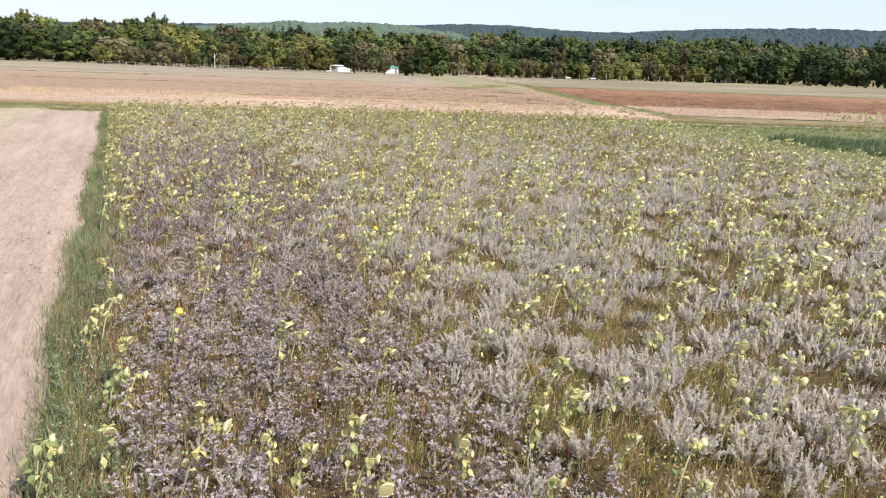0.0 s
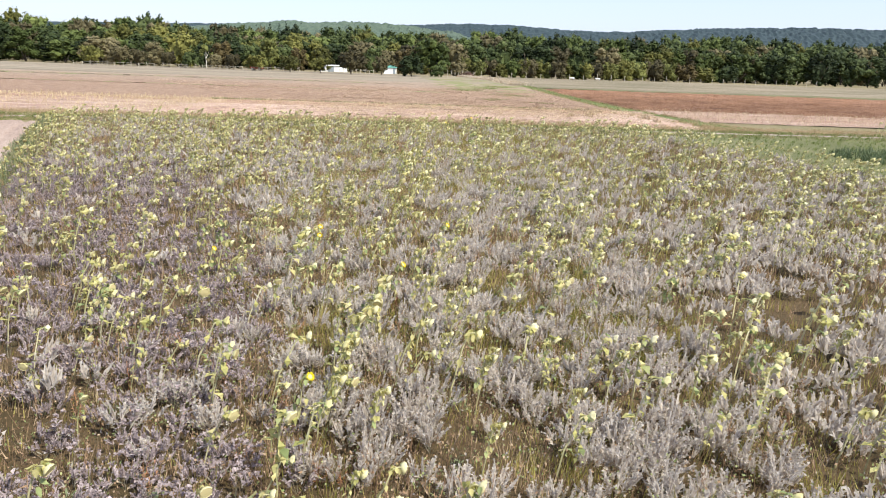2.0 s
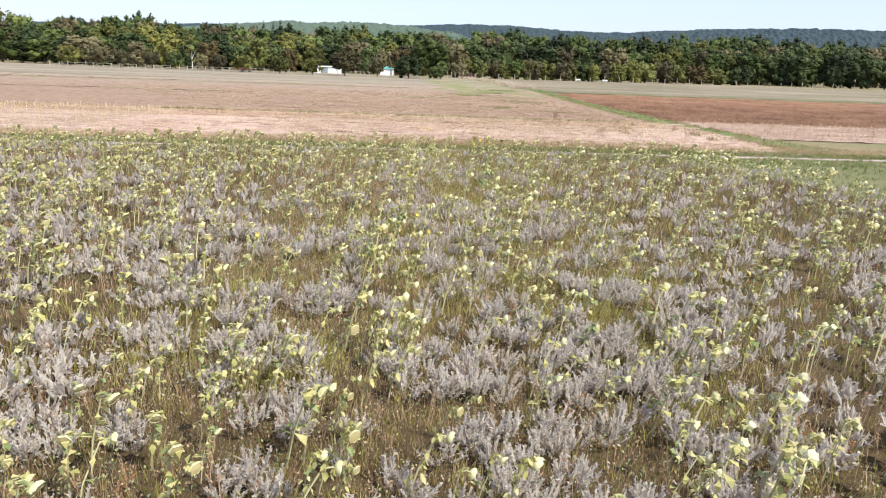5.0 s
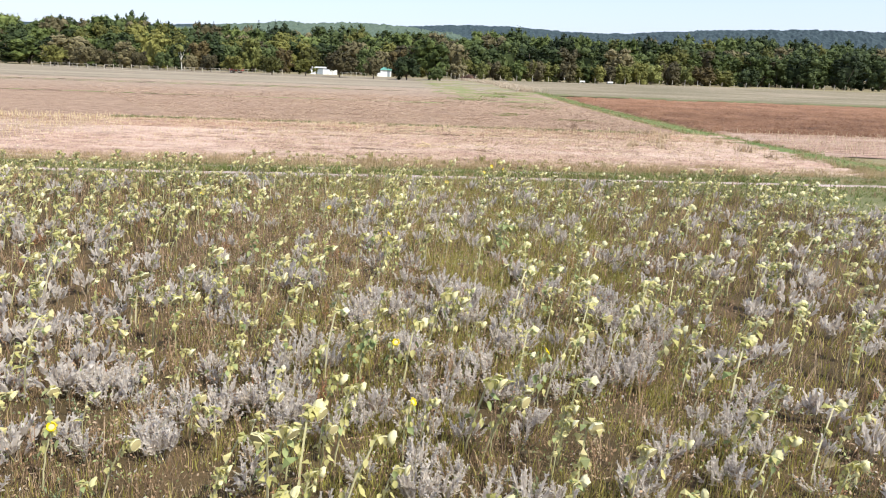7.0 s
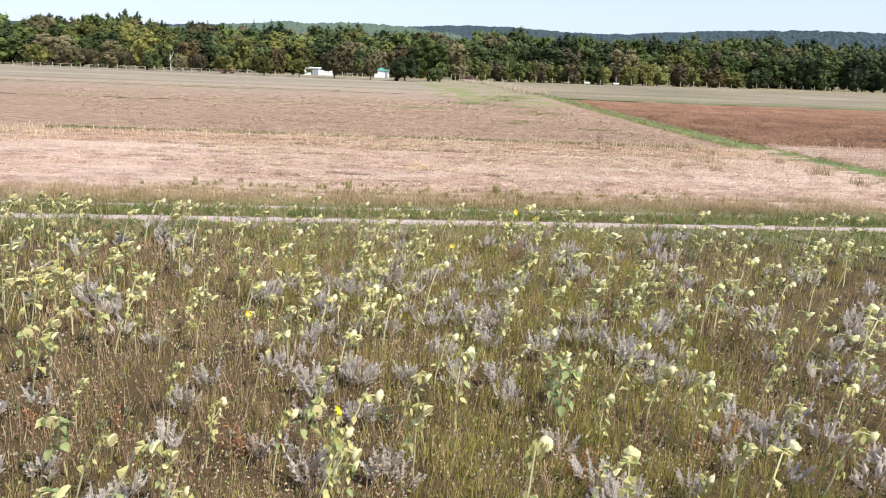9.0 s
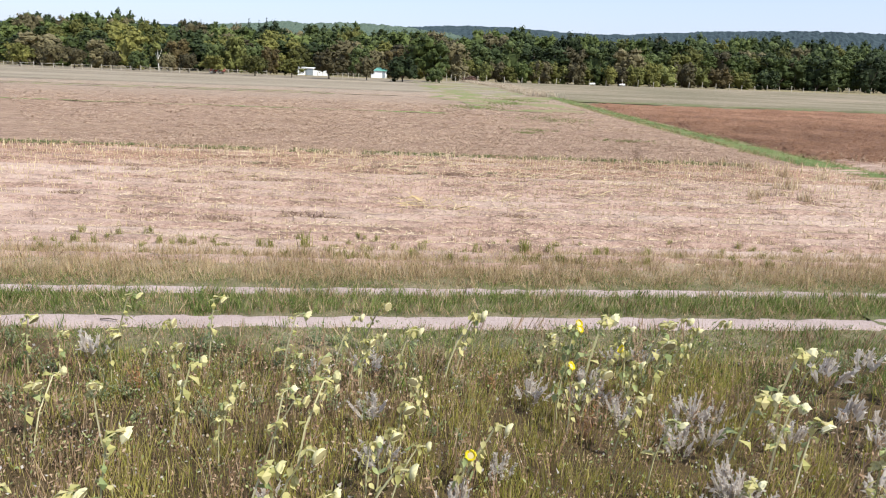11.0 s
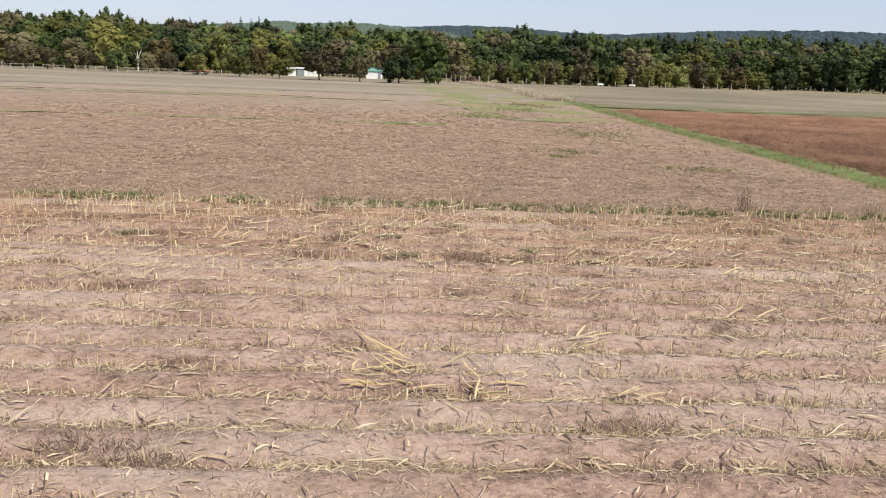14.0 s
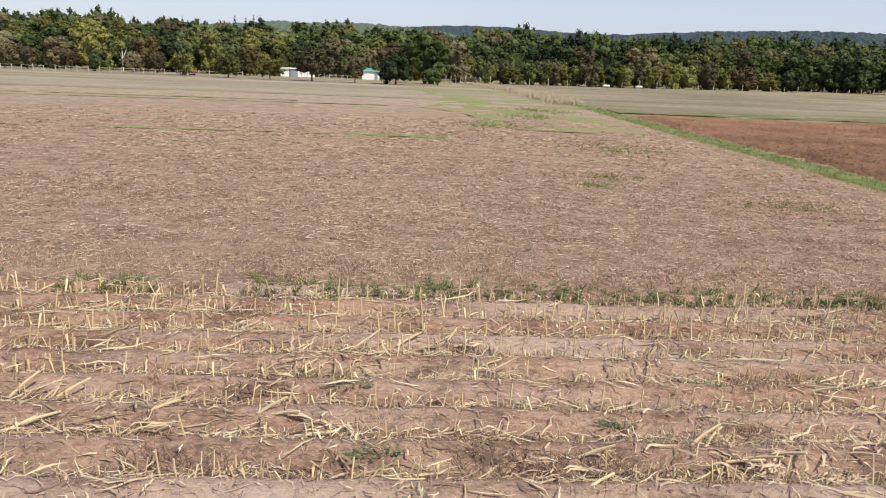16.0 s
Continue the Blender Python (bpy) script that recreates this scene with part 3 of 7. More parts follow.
# ---------------------------------------------------------------- plant templates
def plume_plant(seed, plumes=13, barbs=13, height=0.42, bit=1.0, leaves=5, fan=0.20):
    """A bushy plant with many pale, soft, fuzzy spikes that spread like a fan from thin stems."""
    r = np.random.default_rng(seed)
    out = []
    for i in range(plumes):
        a = r.uniform(0, 2 * np.pi)
        reach = fan * math.sqrt(r.uniform(0.02, 1.0))
        top = height * (1.02 - 0.30 * (reach / fan) ** 2) * r.uniform(0.74, 1.06)
        d = np.array([np.cos(a), np.sin(a), 0])
        foot = d * 0.02
        tip = d * (0.02 + reach) + np.array([*r.normal(0, 0.045, 2), top])
        side = unit(np.cross(d, (0, 0, 1)) + r.normal(0, 0.5, 3))
        out.append((np.array([foot - side * 0.004, foot + side * 0.004, tip]), np.array([[0, 1, 2]]), np.ones(1, int)))
        low = r.uniform(0.35, 0.58)
        axis = unit(tip - foot)
        p, m = foot + (tip - foot) * low, foot + (tip - foot) * (0.45 + low / 2)
        for k in range(2):
            c = unit(np.cross(axis, r.normal(0, 1, 3))) * 0.015 * bit
            out.append((np.array([p, m - c, tip + axis * 0.012, m + c]), np.array([[0, 1, 2], [0, 2, 3]]), np.zeros(2, int)))
        b = r.uniform(0, 2 * np.pi)
        for q in range(barbs):
            u = low + (1 - low) * (q + r.uniform(0, 1)) / barbs
            base = foot + (tip - foot) * u
            b += 2.4
            way = unit(unit(np.cross(axis, (np.cos(b), np.sin(b), 0.2))) + axis * r.uniform(0.4, 1.1))
            ln = (0.020 + 0.026 * (1 - (u - low) / (1 - low))) * bit * r.uniform(0.7, 1.3)
            across = unit(np.cross(way, r.normal(0, 1, 3))) * r.uniform(0.008, 0.013) * bit
            out.append((np.array([base - across, base + across, base + way * ln]), np.array([[0, 1, 2]]), np.zeros(1, int)))
    for k in range(leaves):
        a, h = r.uniform(0, 2 * np.pi), r.uniform(0.04, 0.26)
        base = np.array([0.03 * np.cos(a), 0.03 * np.sin(a), h])
        tip = base + np.array([np.cos(a), np.sin(a), 0.5]) * r.uniform(0.08, 0.15)
        side = unit(np.cross(tip - base, (0, 0, 1))) * 0.012
        out.append((np.array([base, (base + tip) / 2 - side, tip, (base + tip) / 2 + side]), np.array([[0, 1, 2], [0, 2, 3]]), np.ones(2, int)))
    return joined(*out)


def leaf_bits(seed, weights, bits=15, height=0.30, size=0.04, spread_r=0.11):
    """Small leaves, husks and flower remains held in the undergrowth on thin stalks."""
    r = np.random.default_rng(seed)
    v, f, m = [], [], []
    for i in range(bits):
        p = np.array([*r.normal(0, spread_r, 2), height * r.uniform(0.1, 1.0)])
        a = unit(r.normal(0, 1, 3) + (0, 0, 0.4)) * size * r.uniform(0.5, 1.3)
        b = unit(np.cross(a, r.normal(0, 1, 3))) * size * r.uniform(0.18, 0.4)
        k = len(v)
        v += [p, p + a * 0.5 - b, p + a, p + a * 0.5 + b]
        f += [(k, k + 1, k + 2), (k, k + 2, k + 3)]
        j = int(r.choice(len(weights), p=weights))
        m += [j, j]
        if i % 3 == 0:
            k = len(v)
            g = np.array([p[0] * 0.8, p[1] * 0.8, 0])
            v += [g - (0.003, 0, 0), g + (0.003, 0, 0), p]
            f.append((k, k + 1, k + 2))
            m.append(2)
    return np.array(v), np.array(f), np.array(m)


def fine_tuft(seed, weights, blades=17, height=0.34, wide=0.010, spread_r=0.09, disc=False):
    """A mixed tuft of thin upright blades and stems; weights: shares of the materials."""
    r = np.random.default_rng(seed)
    v, f, m = [], [], []
    for i in range(blades):
        base = np.array([*r.normal(0, spread_r, 2), 0])
        if disc:
            base = base * min(1.0, spread_r * 1.5 / (np.linalg.norm(base) + 1e-6))
        a = r.uniform(0, 2 * np.pi)
        tip = base + np.array([np.cos(a) * 0.07, np.sin(a) * 0.07, 0]) * r.uniform(0, 1.6) + (0, 0, height * r.uniform(0.45, 1.1))
        b = r.uniform(0, np.pi)
        s = np.array([np.cos(b), np.sin(b), 0]) * wide * r.uniform(0.35, 0.7)
        mid = base * 0.45 + tip * 0.55 + (*r.normal(0, 0.012, 2), 0)
        k = len(v)
        if i % 3:
            v += [base - s, base + s, tip]
            f.append((k, k + 1, k + 2))
        else:
            v += [base - s * 0.7, mid - s, tip, mid + s]
            f += [(k, k + 1, k + 3), (k + 1, k + 2, k + 3)]
        j = int(r.choice(len(weights), p=weights))
        m += [j] * (1 if i % 3 else 2)
    return np.array(v), np.array(f), np.array(m)


def tuft_plant(seed, stems=7, height=0.34, arms=11):
    """Small round purple-grey heads of curled seed sprays on many short stems."""
    r = np.random.default_rng(seed)
    out = []
    for i in range(stems):
        a = r.uniform(0, 2 * np.pi)
        d = np.array([np.cos(a), np.sin(a), 0])
        top = d * r.uniform(0.02, 0.17) + (0, 0, height * r.uniform(0.6, 1.08))
        s = np.cross(d, (0, 0, 1)) * 0.004
        out.append((np.array([d * 0.015 - s, d * 0.015 + s, top]), np.array([[0, 1, 2]]), np.ones(1, int)))
        size = r.uniform(0.7, 1.25)
        b = r.uniform(0, 2 * np.pi)
        for k in range(arms):
            b += 2.4
            way = unit([np.cos(b), np.sin(b), r.uniform(-0.35, 1.2)])
            ln = r.uniform(0.030, 0.055) * size
            c = unit(np.cross(way, r.normal(0, 1, 3))) * r.uniform(0.008, 0.014)
            out.append((np.array([top - way * 0.006, top + way * ln * 0.8 - c, top + way * ln + c]), np.array([[0, 1, 2]]), np.zeros(1, int)))
    return joined(*out)


def seed_stems(seed, stems=6, height=0.40, bits=5):
    """Thin brown upright stems with a few seed scales."""
    r = np.random.default_rng(seed)
    out = []
    for i in range(stems):
        base = np.array([*r.normal(0, 0.05, 2), 0])
        top = base + np.array([*r.normal(0, 0.07, 2), height * r.uniform(0.6, 1.1)])
        out.append(ribbon([base, (base + top) / 2 + (*r.normal(0, 0.01, 2), 0), top], [0.009, 0.008, 0.004], r.normal(0, 1, 3) * (1, 1, 0.1), 0))
        for k in range(bits):
            p = base + (top - base) * r.uniform(0.5, 1.0)
            w = unit(r.normal(0, 1, 3) + (0, 0, 0.7)) * r.uniform(0.025, 0.055)
            c = unit(np.cross(w, r.normal(0, 1, 3))) * 0.011
            out.append((np.array([p - c, p + c, p + w]), np.array([[0, 1, 2]]), np.zeros(1, int)))
    return joined(*out)


def grass_tuft(seed, blades=9, height=0.36, wide=0.012, splay=0.10, mat=0):
    r = np.random.default_rng(seed)
    out = []
    for i in range(blades):
        a = r.uniform(0, 2 * np.pi)
        d = np.array([np.cos(a), np.sin(a), 0])
        h = height * r.uniform(0.5, 1.1)
        bend = splay * r.uniform(0.3, 1.6)
        base = np.array([*r.normal(0, splay * 0.45, 2), 0])
        pts = [base, base + d * bend * 0.3 + (0, 0, h * 0.6), base + d * bend + (0, 0, h * r.uniform(0.85, 1.0))]
        out.append(ribbon(pts, [wide, wide * 0.85, 0.0], np.cross(d, (0, 0, 1)) + r.normal(0, 0.25, 3), mat))
    return joined(*out)


def leafy_weed(seed, stems=6, height=0.42, leaves=13, size=0.05):
    r = np.random.default_rng(seed)
    out = []
    for i in range(stems):
        a = r.uniform(0, 2 * np.pi)
        d = np.array([np.cos(a), np.sin(a), 0])
        h = height * r.uniform(0.6, 1.1)
        top = d * r.uniform(0.03, 0.16) + (0, 0, h)
        out.append(ribbon([d * 0.02, top * (.4, .4, .5), top], [0.008, 0.007, 0.003], np.cross(d, (0, 0, 1)), 0))
        for k in range(leaves):
            u = r.uniform(0.2, 1.0)
            p = d * 0.02 * (1 - u) + top * u
            b = r.uniform(0, 2 * np.pi)
            way = np.array([np.cos(b), np.sin(b), r.uniform(-0.1, 0.8)]) * size * r.uniform(0.6, 1.5)
            out.append(ribbon([p, p + way * 0.5 + (0, 0, 0.008), p + way], [0.004, size * 0.38, 0.0], np.cross(way, (0, 0, 1)) + r.normal(0, 0.01, 3), 0))
    return joined(*out)


# ---------------------------------------------------------------- scattering over the flower strip
def scatter(x0, x1, y0, y1, per_m2):
    k = int((x1 - x0) * (y1 - y0) * per_m2)
    return rng.uniform(x0, x1, k), rng.uniform(y0, y1, k)


def in_field(x, y, margin=0.0):
    """Inside the flower strip and within what the flight could overlook."""
    far_edge = track_line(x, 51.8)
    return (x > road_edge(y) + margin) & (x < field_right(y) - margin) & (y < far_edge) & (np.abs(x) < 0.66 * y + 1.5)


def purple_share(x, y):
    """1 in the band of low purple-grey seed heads beside the road, 0 elsewhere."""
    u = x - road_edge(y)
    w = np.clip((u - 0.7) / 0.6, 0, 1) * np.clip((np.interp(y, [6, 14, 22], [6.2, 6.4, 7.6]) - u) / 1.5, 0, 1) * np.clip((41 - y) / 12, 0, 1)
    return np.clip(w * (0.7 + 0.7 * fractal(x, y, 4.0, 2)), 0, 1)


def lilac_share(x, y):
    n = fractal(x, y, 5.5, 1)
    w = np.clip((n - np.interp(y, [10, 18, 27, 35, 40], [0.30, 0.14, 0.16, 0.22, 0.36])) / 0.16, np.interp(y, [16, 20, 30, 37], [0.25, 0.6, 0.6, 0.2]), 1) * np.interp(y, [0, 8, 24, 41, 51], [0.85, 1.0, 0.85, 0.52, 0.22])
    return w * (1 - 0.92 * purple_share(x, y)) * np.clip((x - road_edge(y) - 1.2) / 1.0, 0, 1)


def place(x, y, sink=0.0):
    return np.stack([x, y, ground_z(x, y) + 0.02 - sink], 1)


def grow(soup, templates, x, y, lo, hi, lean=0.10, drift=0.05, sink=0.01):
    """Scatter the templates at x, y with chance sizes, turns and a slight lean with the wind."""
    pick = rng.integers(0, len(templates), len(x))
    for i, t in enumerate(templates):
        k = pick == i
        c = int(k.sum())
        l = rng.normal(0, lean, (c, 2)) + (drift, -0.02)
        s = rng.uniform(lo, hi, c)
        soup.add(t, place(x[k], y[k], sink), rng.uniform(0, 2 * np.pi, c), np.stack([s, s, s * rng.uniform(0.85, 1.15, c)], 1), l)


NEAR = 4.1
plume_near = [plume_plant(10 + i, 12, 14, 0.40, 1.32, 4, 0.19) for i in range(6)]
plume_far = [plume_plant(20 + i, 9, 4, 0.40, 2.1, 2) for i in range(4)]
soup_near, soup_far = Soup(), Soup()
x, y = scatter(-30, 31, 2, 52, 14.0)
clump = np.clip((vnoise(x, y, 0.75, 17) - np.interp(y, [16, 26], [0.27, 0.40])) * 5, 0.12, 1)
k = in_field(x, y, 0.2) & (rng.random(len(x)) < lilac_share(x, y) * clump * np.where(np.abs(x) < NEAR, 1.1, 0.75))
x, y = x[k], y[k]
near = np.abs(x) < NEAR
grow(soup_near, plume_near, x[near], y[near], 0.75, 1.25)
grow(soup_far, plume_far, x[~near], y[~near], 0.8, 1.2)
stuff("lilac_plume_plants", soup_near, [M_PLUME, M_PLUME_STEM], "pale lilac-grey feathery seed plumes standing in the flower strip", "wildflowers")
stuff("lilac_plume_plants", soup_far, [M_PLUME, M_PLUME_STEM], "pale lilac-grey feathery seed plumes standing in the flower strip", "wildflowers")

# the part of the strip beside and behind the start
outer, outer_grass = Soup(), Soup()
x, y = scatter(-14, 40, -8, 50, 1.8)
beyond = (x > road_edge(y) + 0.3) & (x < field_right(y) - 0.3) & ~in_field(x, y) & (y < track_line(x, 50))
grow(outer, plume_far, x[beyond], y[beyond], 0.9, 1.4)
x, y = scatter(-14, 40, -8, 50, 2.5)
beyond = (x > road_edge(y) + 0.1) & (x < field_right(y) - 0.1) & ~in_field(x, y) & (y < track_line(x, 50))
grow(outer_grass, [fine_tuft(87, (0.6, 0.2, 0.2), 10, 0.34, 0.02, 0.16), fine_tuft(88, (0.4, 0.2, 0.4), 10, 0.3, 0.02, 0.16)], x[beyond], y[beyond], 0.8, 1.3, 0.14)
stuff("lilac_plume_plants", outer, [M_PLUME, M_PLUME_STEM], "pale lilac-grey feathery seed plumes standing in the flower strip", "wildflowers")
stuff("field_grass", outer_grass, [M_GRASS, M_DRY, M_BROWN], "green and withered brown grass between the wildflowers", "grass")

soup = Soup()
tufts = [tuft_plant(40 + i) for i in range(5)]
sprays = [plume_plant(45 + i, 9, 8, 0.29, 1.3, 2, 0.18) for i in range(4)]
x, y = scatter(-26, 5, 2, 46, 21)
k = in_field(x, y, 0.5) & (rng.random(len(x)) < purple_share(x, y) * np.where(np.abs(x) < NEAR, 1, 0.6))
x, y = x[k], y[k]
ripe = rng.random(len(x)) < np.interp(y, [8, 15], [0.15, 0.75])
grow(soup, tufts, x[~ripe], y[~ripe], 0.7, 1.15)
grow(soup, sprays, x[ripe], y[ripe], 0.7, 1.1)
stuff("purple_seed_heads", soup, [M_PURPLE, M_PLUME_STEM], "low purple-grey dried flower clusters in a dense band", "wildflowers")

soup = Soup()
stems = [seed_stems(60 + i, 6, 0.40, 3) for i in range(5)]
x, y = scatter(-30, 31, 2, 52, 4)
share = 0.40 + 0.9 * np.clip((fractal(x, y, 3.5, 7) - 0.4) * 3, 0, 1) + np.interp(y, [34, 46], [0, 0.8])
k = in_field(x, y, 0.6) & (rng.random(len(x)) < share * 0.95 * np.where(np.abs(x) < NEAR, 1, 0.6))
grow(soup, stems, x[k], y[k], 0.75, 1.25, 0.14)
stuff("brown_seed_stems", soup, [M_BROWN], "thin brown seed stems among the wildflowers", "wildflowers")

LUSH = [(0.06, 41.6), (-0.5, 44.0), (0.8, 40.0), (1.6, 36.8), (6.3, 26.6), (4.4, 33.0), (5.4, 31.0), (2.6, 13.6), (1.4, 14.7), (-0.5, 7.5)]
soup = Soup()
greens = [fine_tuft(80 + i, (0.80, 0.10, 0.10), 24, 0.34, 0.008, 0.10) for i in range(4)]
browns = [fine_tuft(90 + i, (0.24, 0.16, 0.60), 20, 0.28, 0.008, 0.10) for i in range(4)]
wide_greens = [fine_tuft(84 + i, (0.52, 0.2, 0.28), 12, 0.32, 0.013, 0.13) for i in range(3)]
wide_browns = [fine_tuft(94 + i, (0.18, 0.24, 0.58), 12, 0.27, 0.013, 0.13) for i in range(3)]
x, y = scatter(-30, 31, 2, 52, 30)
near = np.abs(x) < NEAR
k = in_field(x, y, 0.1) & (rng.random(len(x)) < np.where(near, 1.0 - 0.55 * purple_share(x, y) - 0.25 * np.clip(lilac_share(x, y), 0, 1), np.interp(np.abs(x), [4.6, 7, 12], [0.55, 0.4, 0.26])))
x, y, near = x[k], y[k], near[k]
lush = fractal(x, y, 3.2, 12) + rng.normal(0, 0.05, len(x)) + 0.10 * np.clip((x - 1) / 4, -1, 1) - 0.25 * purple_share(x, y) + np.interp(y, [10, 24, 30, 40], [0.03, 0.02, 0.09, 0.15]) + 0.05 * (y > 43) + 0.13 * np.clip(x / 2.5, 0, 1) * np.clip((y - 20) / 4, 0, 1) - 0.14 * np.clip((-1 - x) / 3, 0, 1) * np.clip((y - 34) / 5, 0, 1) > np.interp(y, [24, 34], [0.57, 0.53])
grow(soup, greens, x[lush & near], y[lush & near], 0.62, 1.1, 0.14)
for a, b in LUSH:
    grow(soup, greens, a + rng.normal(0, 0.26, 16), b + rng.normal(0, 0.26, 16), 0.75, 1.2, 0.14)
grow(soup, browns, x[~lush & near], y[~lush & near], 0.6, 1.05, 0.14)
grow(soup, wide_greens, x[lush & ~near], y[lush & ~near], 0.65, 1.1, 0.14)
grow(soup, wide_browns, x[~lush & ~near], y[~lush & ~near], 0.65, 1.1, 0.14)
bits = [leaf_bits(130 + i, (0.42, 0.08, 0.34, 0.16), 15, 0.30, 0.036) for i in range(5)]
x, y = scatter(-30, 31, 2, 52, 8)
k = in_field(x, y, 0.2) & (np.abs(x) < NEAR + 1)
soup2 = Soup()
grow(soup2, bits, x[k], y[k], 0.8, 1.3, 0.1)
x, y = scatter(-NEAR - 1, NEAR + 1, 3, 52, 21)
k = in_field(x, y, 0.1)
grow(soup2, [leaf_bits(136 + i, (0.34, 0.0, 0.66), 8, 0.19, 0.034, 0.13) for i in range(4)], x[k], y[k], 0.8, 1.3, 0.1)
stuff("field_undergrowth", soup2, [M_SF_GREEN, M_DRY, M_BROWN, M_PLUME], "tangled small leaves and withered bits under the flowers", "weeds")
stuff("field_grass", soup, [M_GRASS, M_DRY, M_BROWN], "green and withered brown grass between the wildflowers", "grass")

soup = Soup()
weeds = [leafy_weed(100 + i, 4, 0.30, 6, 0.048) for i in range(5)]
y = 2 + 48 * rng.random(760) ** 1.4
x = road_edge(y) + 0.10 + np.abs(rng.normal(0, 0.5, len(y)))
k = (np.abs(x) < 0.66 * y + 1.5) & (x < road_edge(y) + 2.2)
grow(soup, weeds, x[k], y[k], 0.55, 1.25, 0.12)
x, y = scatter(-12, 12, 3, 51, 0.4)
k = in_field(x, y, 0.8)
grow(soup, weeds, x[k], y[k], 0.6, 1.15, 0.1)
stuff("edge_weeds", soup, [M_WEED], "grey-green leafy weeds crowding the road edge", "weeds")
soup = Soup()
y = 2 + 49 * rng.random(2600) ** 1.3
x = road_edge(y) + np.abs(rng.normal(0, 0.6, len(y))) - 0.05
k = np.abs(x) < 0.66 * y + 1.5
grow(soup, [fine_tuft(110 + i, (0.80, 0.06, 0.14), 22, 0.26, 0.009, 0.09) for i in range(4)], x[k], y[k], 0.5, 1.3, 0.15)
stuff("edge_grass", soup, [M_WEED, M_DRY, M_BROWN], "green grass fringe beside the dirt road", "grass")

soup = Soup()
x, y = scatter(-18, 15, 3, 51, 0.22)
k = in_field(x, y, 0.8)
grow(soup, [leafy_weed(120 + i, 5, 0.34, 10, 0.04) for i in range(3)], x[k], y[k], 0.6, 1.1, 0.15)
spot = np.repeat(np.array([(-0.05, 22.2), (1.8, 22.3), (-1.0, 35.4), (-1.95, 41.7), (1.7, 41.4), (3.3, 42.1)]), 5, 0)
grow(soup, [leafy_weed(123 + i, 5, 0.34, 10, 0.04) for i in range(2)], spot[:, 0] + rng.normal(0, 0.13, 30), spot[:, 1] + rng.normal(0, 0.13, 30), 0.7, 1.2, 0.15)
stuff("rust_dead_plants", soup, [M_RUST], "rust-brown withered plants in the flower strip", "weeds")


# ---------------------------------------------------------------- sunflowers
def leaf_template(droop, seed, low=False):
    """A broad pointed leaf on a short stalk, hanging by droop, its blade a little folded and crumpled."""
    r = np.random.default_rng(seed)
    stalk = np.array([0.65, 0, 0.12])
    c, s = math.cos(droop), math.sin(droop)
    along, up = np.array([c, 0, -s]), np.array([s, 0, c])
    twist = r.normal(0, 0.45)
    side = np.array([0, 1, 0]) * math.cos(twist) + up * math.sin(twist)
    nor = np.cross(along, side)
    if low:
        p = [np.zeros(3), stalk + along * 0.28 - side * 0.30, stalk + along * 0.85, stalk + along * 0.28 + side * 0.30]
        return np.array(p), np.array([[0, 1, 3], [1, 2, 3]]), np.zeros(2, int)
    v = [-side * 0.02, side * 0.02, stalk]
    f = [(0, 1, 2)]
    curl, fold = r.uniform(-0.5, 0.7), r.uniform(0.1, 0.6)
    rib, lo, hi = [], [], []
    for u, w in ((0.08, 0.24), (0.34, 0.36), (0.68, 0.19)):
        mid = stalk + along * u + nor * curl * u * u
        for sign, row in ((-1, lo), (1, hi)):
            row.append(len(v))
            v.append(mid + side * sign * w * r.uniform(0.85, 1.1) + nor * (fold * w + r.normal(0, 0.03)))
        rib.append(len(v))
        v.append(mid)
    tip = len(v)
    v.append(stalk + along * 0.95 + nor * curl * 0.9)
    f += [(2, lo[0], rib[0]), (2, rib[0], hi[0])]
    for i in range(2):
        f += [(lo[i], lo[i + 1], rib[i]), (rib[i], lo[i + 1], rib[i + 1]), (rib[i], rib[i + 1], hi[i]), (hi[i], rib[i + 1], hi[i + 1])]
    f += [(lo[2], tip, rib[2]), (rib[2], tip, hi[2])]
    return np.array(v, float), np.array(f), np.zeros(len(f), int)


def turned(template, m):
    v, f, t = template
    m = np.array(m)
    return v @ m[:3, :3].T + m[:3, 3], f, t


def head_back(radius, seed, sides=12):
    """The domed back of a nodding head with a ring of curled bracts; the seed face looks along +z."""
    r = np.random.default_rng(seed)
    v, f = [(0, 0, -0.74 * radius)], []
    for rad, z in ((0.6, -0.56), (0.98, -0.22), (0.98, 0.10)):
        for j in range(sides):
            t = 2 * np.pi * j / sides
            q = radius * rad * (1 + r.normal(0, 0.04))
            v.append((q * math.cos(t), q * math.sin(t), z * radius))
    for j in range(sides):
        a, b = 1 + j, 1 + (j + 1) % sides
        f.append((0, b, a))
        for k in (0, sides):
            f += [(a + k, b + k, b + k + sides), (a + k, b + k + sides, a + k + sides)]
    rim = 1 + sides
    for j in range(sides):
        t = 2 * np.pi * (j + 0.5 + r.uniform(-0.3, 0.3)) / sides
        out = radius * r.uniform(1.05, 1.3)
        v.append((out * math.cos(t), out * math.sin(t), radius * r.uniform(-0.25, 0.3)))
        f.append((rim + j, rim + (j + 1) % sides, len(v) - 1))
    return np.array(v, float), np.array(f), np.zeros(len(f), int)


def seed_face(radius, sides=12):
    v = [(0, 0, 0.16 * radius)] + [(radius * 0.93 * math.cos(2 * np.pi * j / sides), radius * 0.93 * math.sin(2 * np.pi * j / sides), 0.05 * radius) for j in range(sides)]
    f = [(0, 1 + j, 1 + (j + 1) % sides) for j in range(sides)]
    return np.array(v, float), np.array(f), np.zeros(len(f), int)


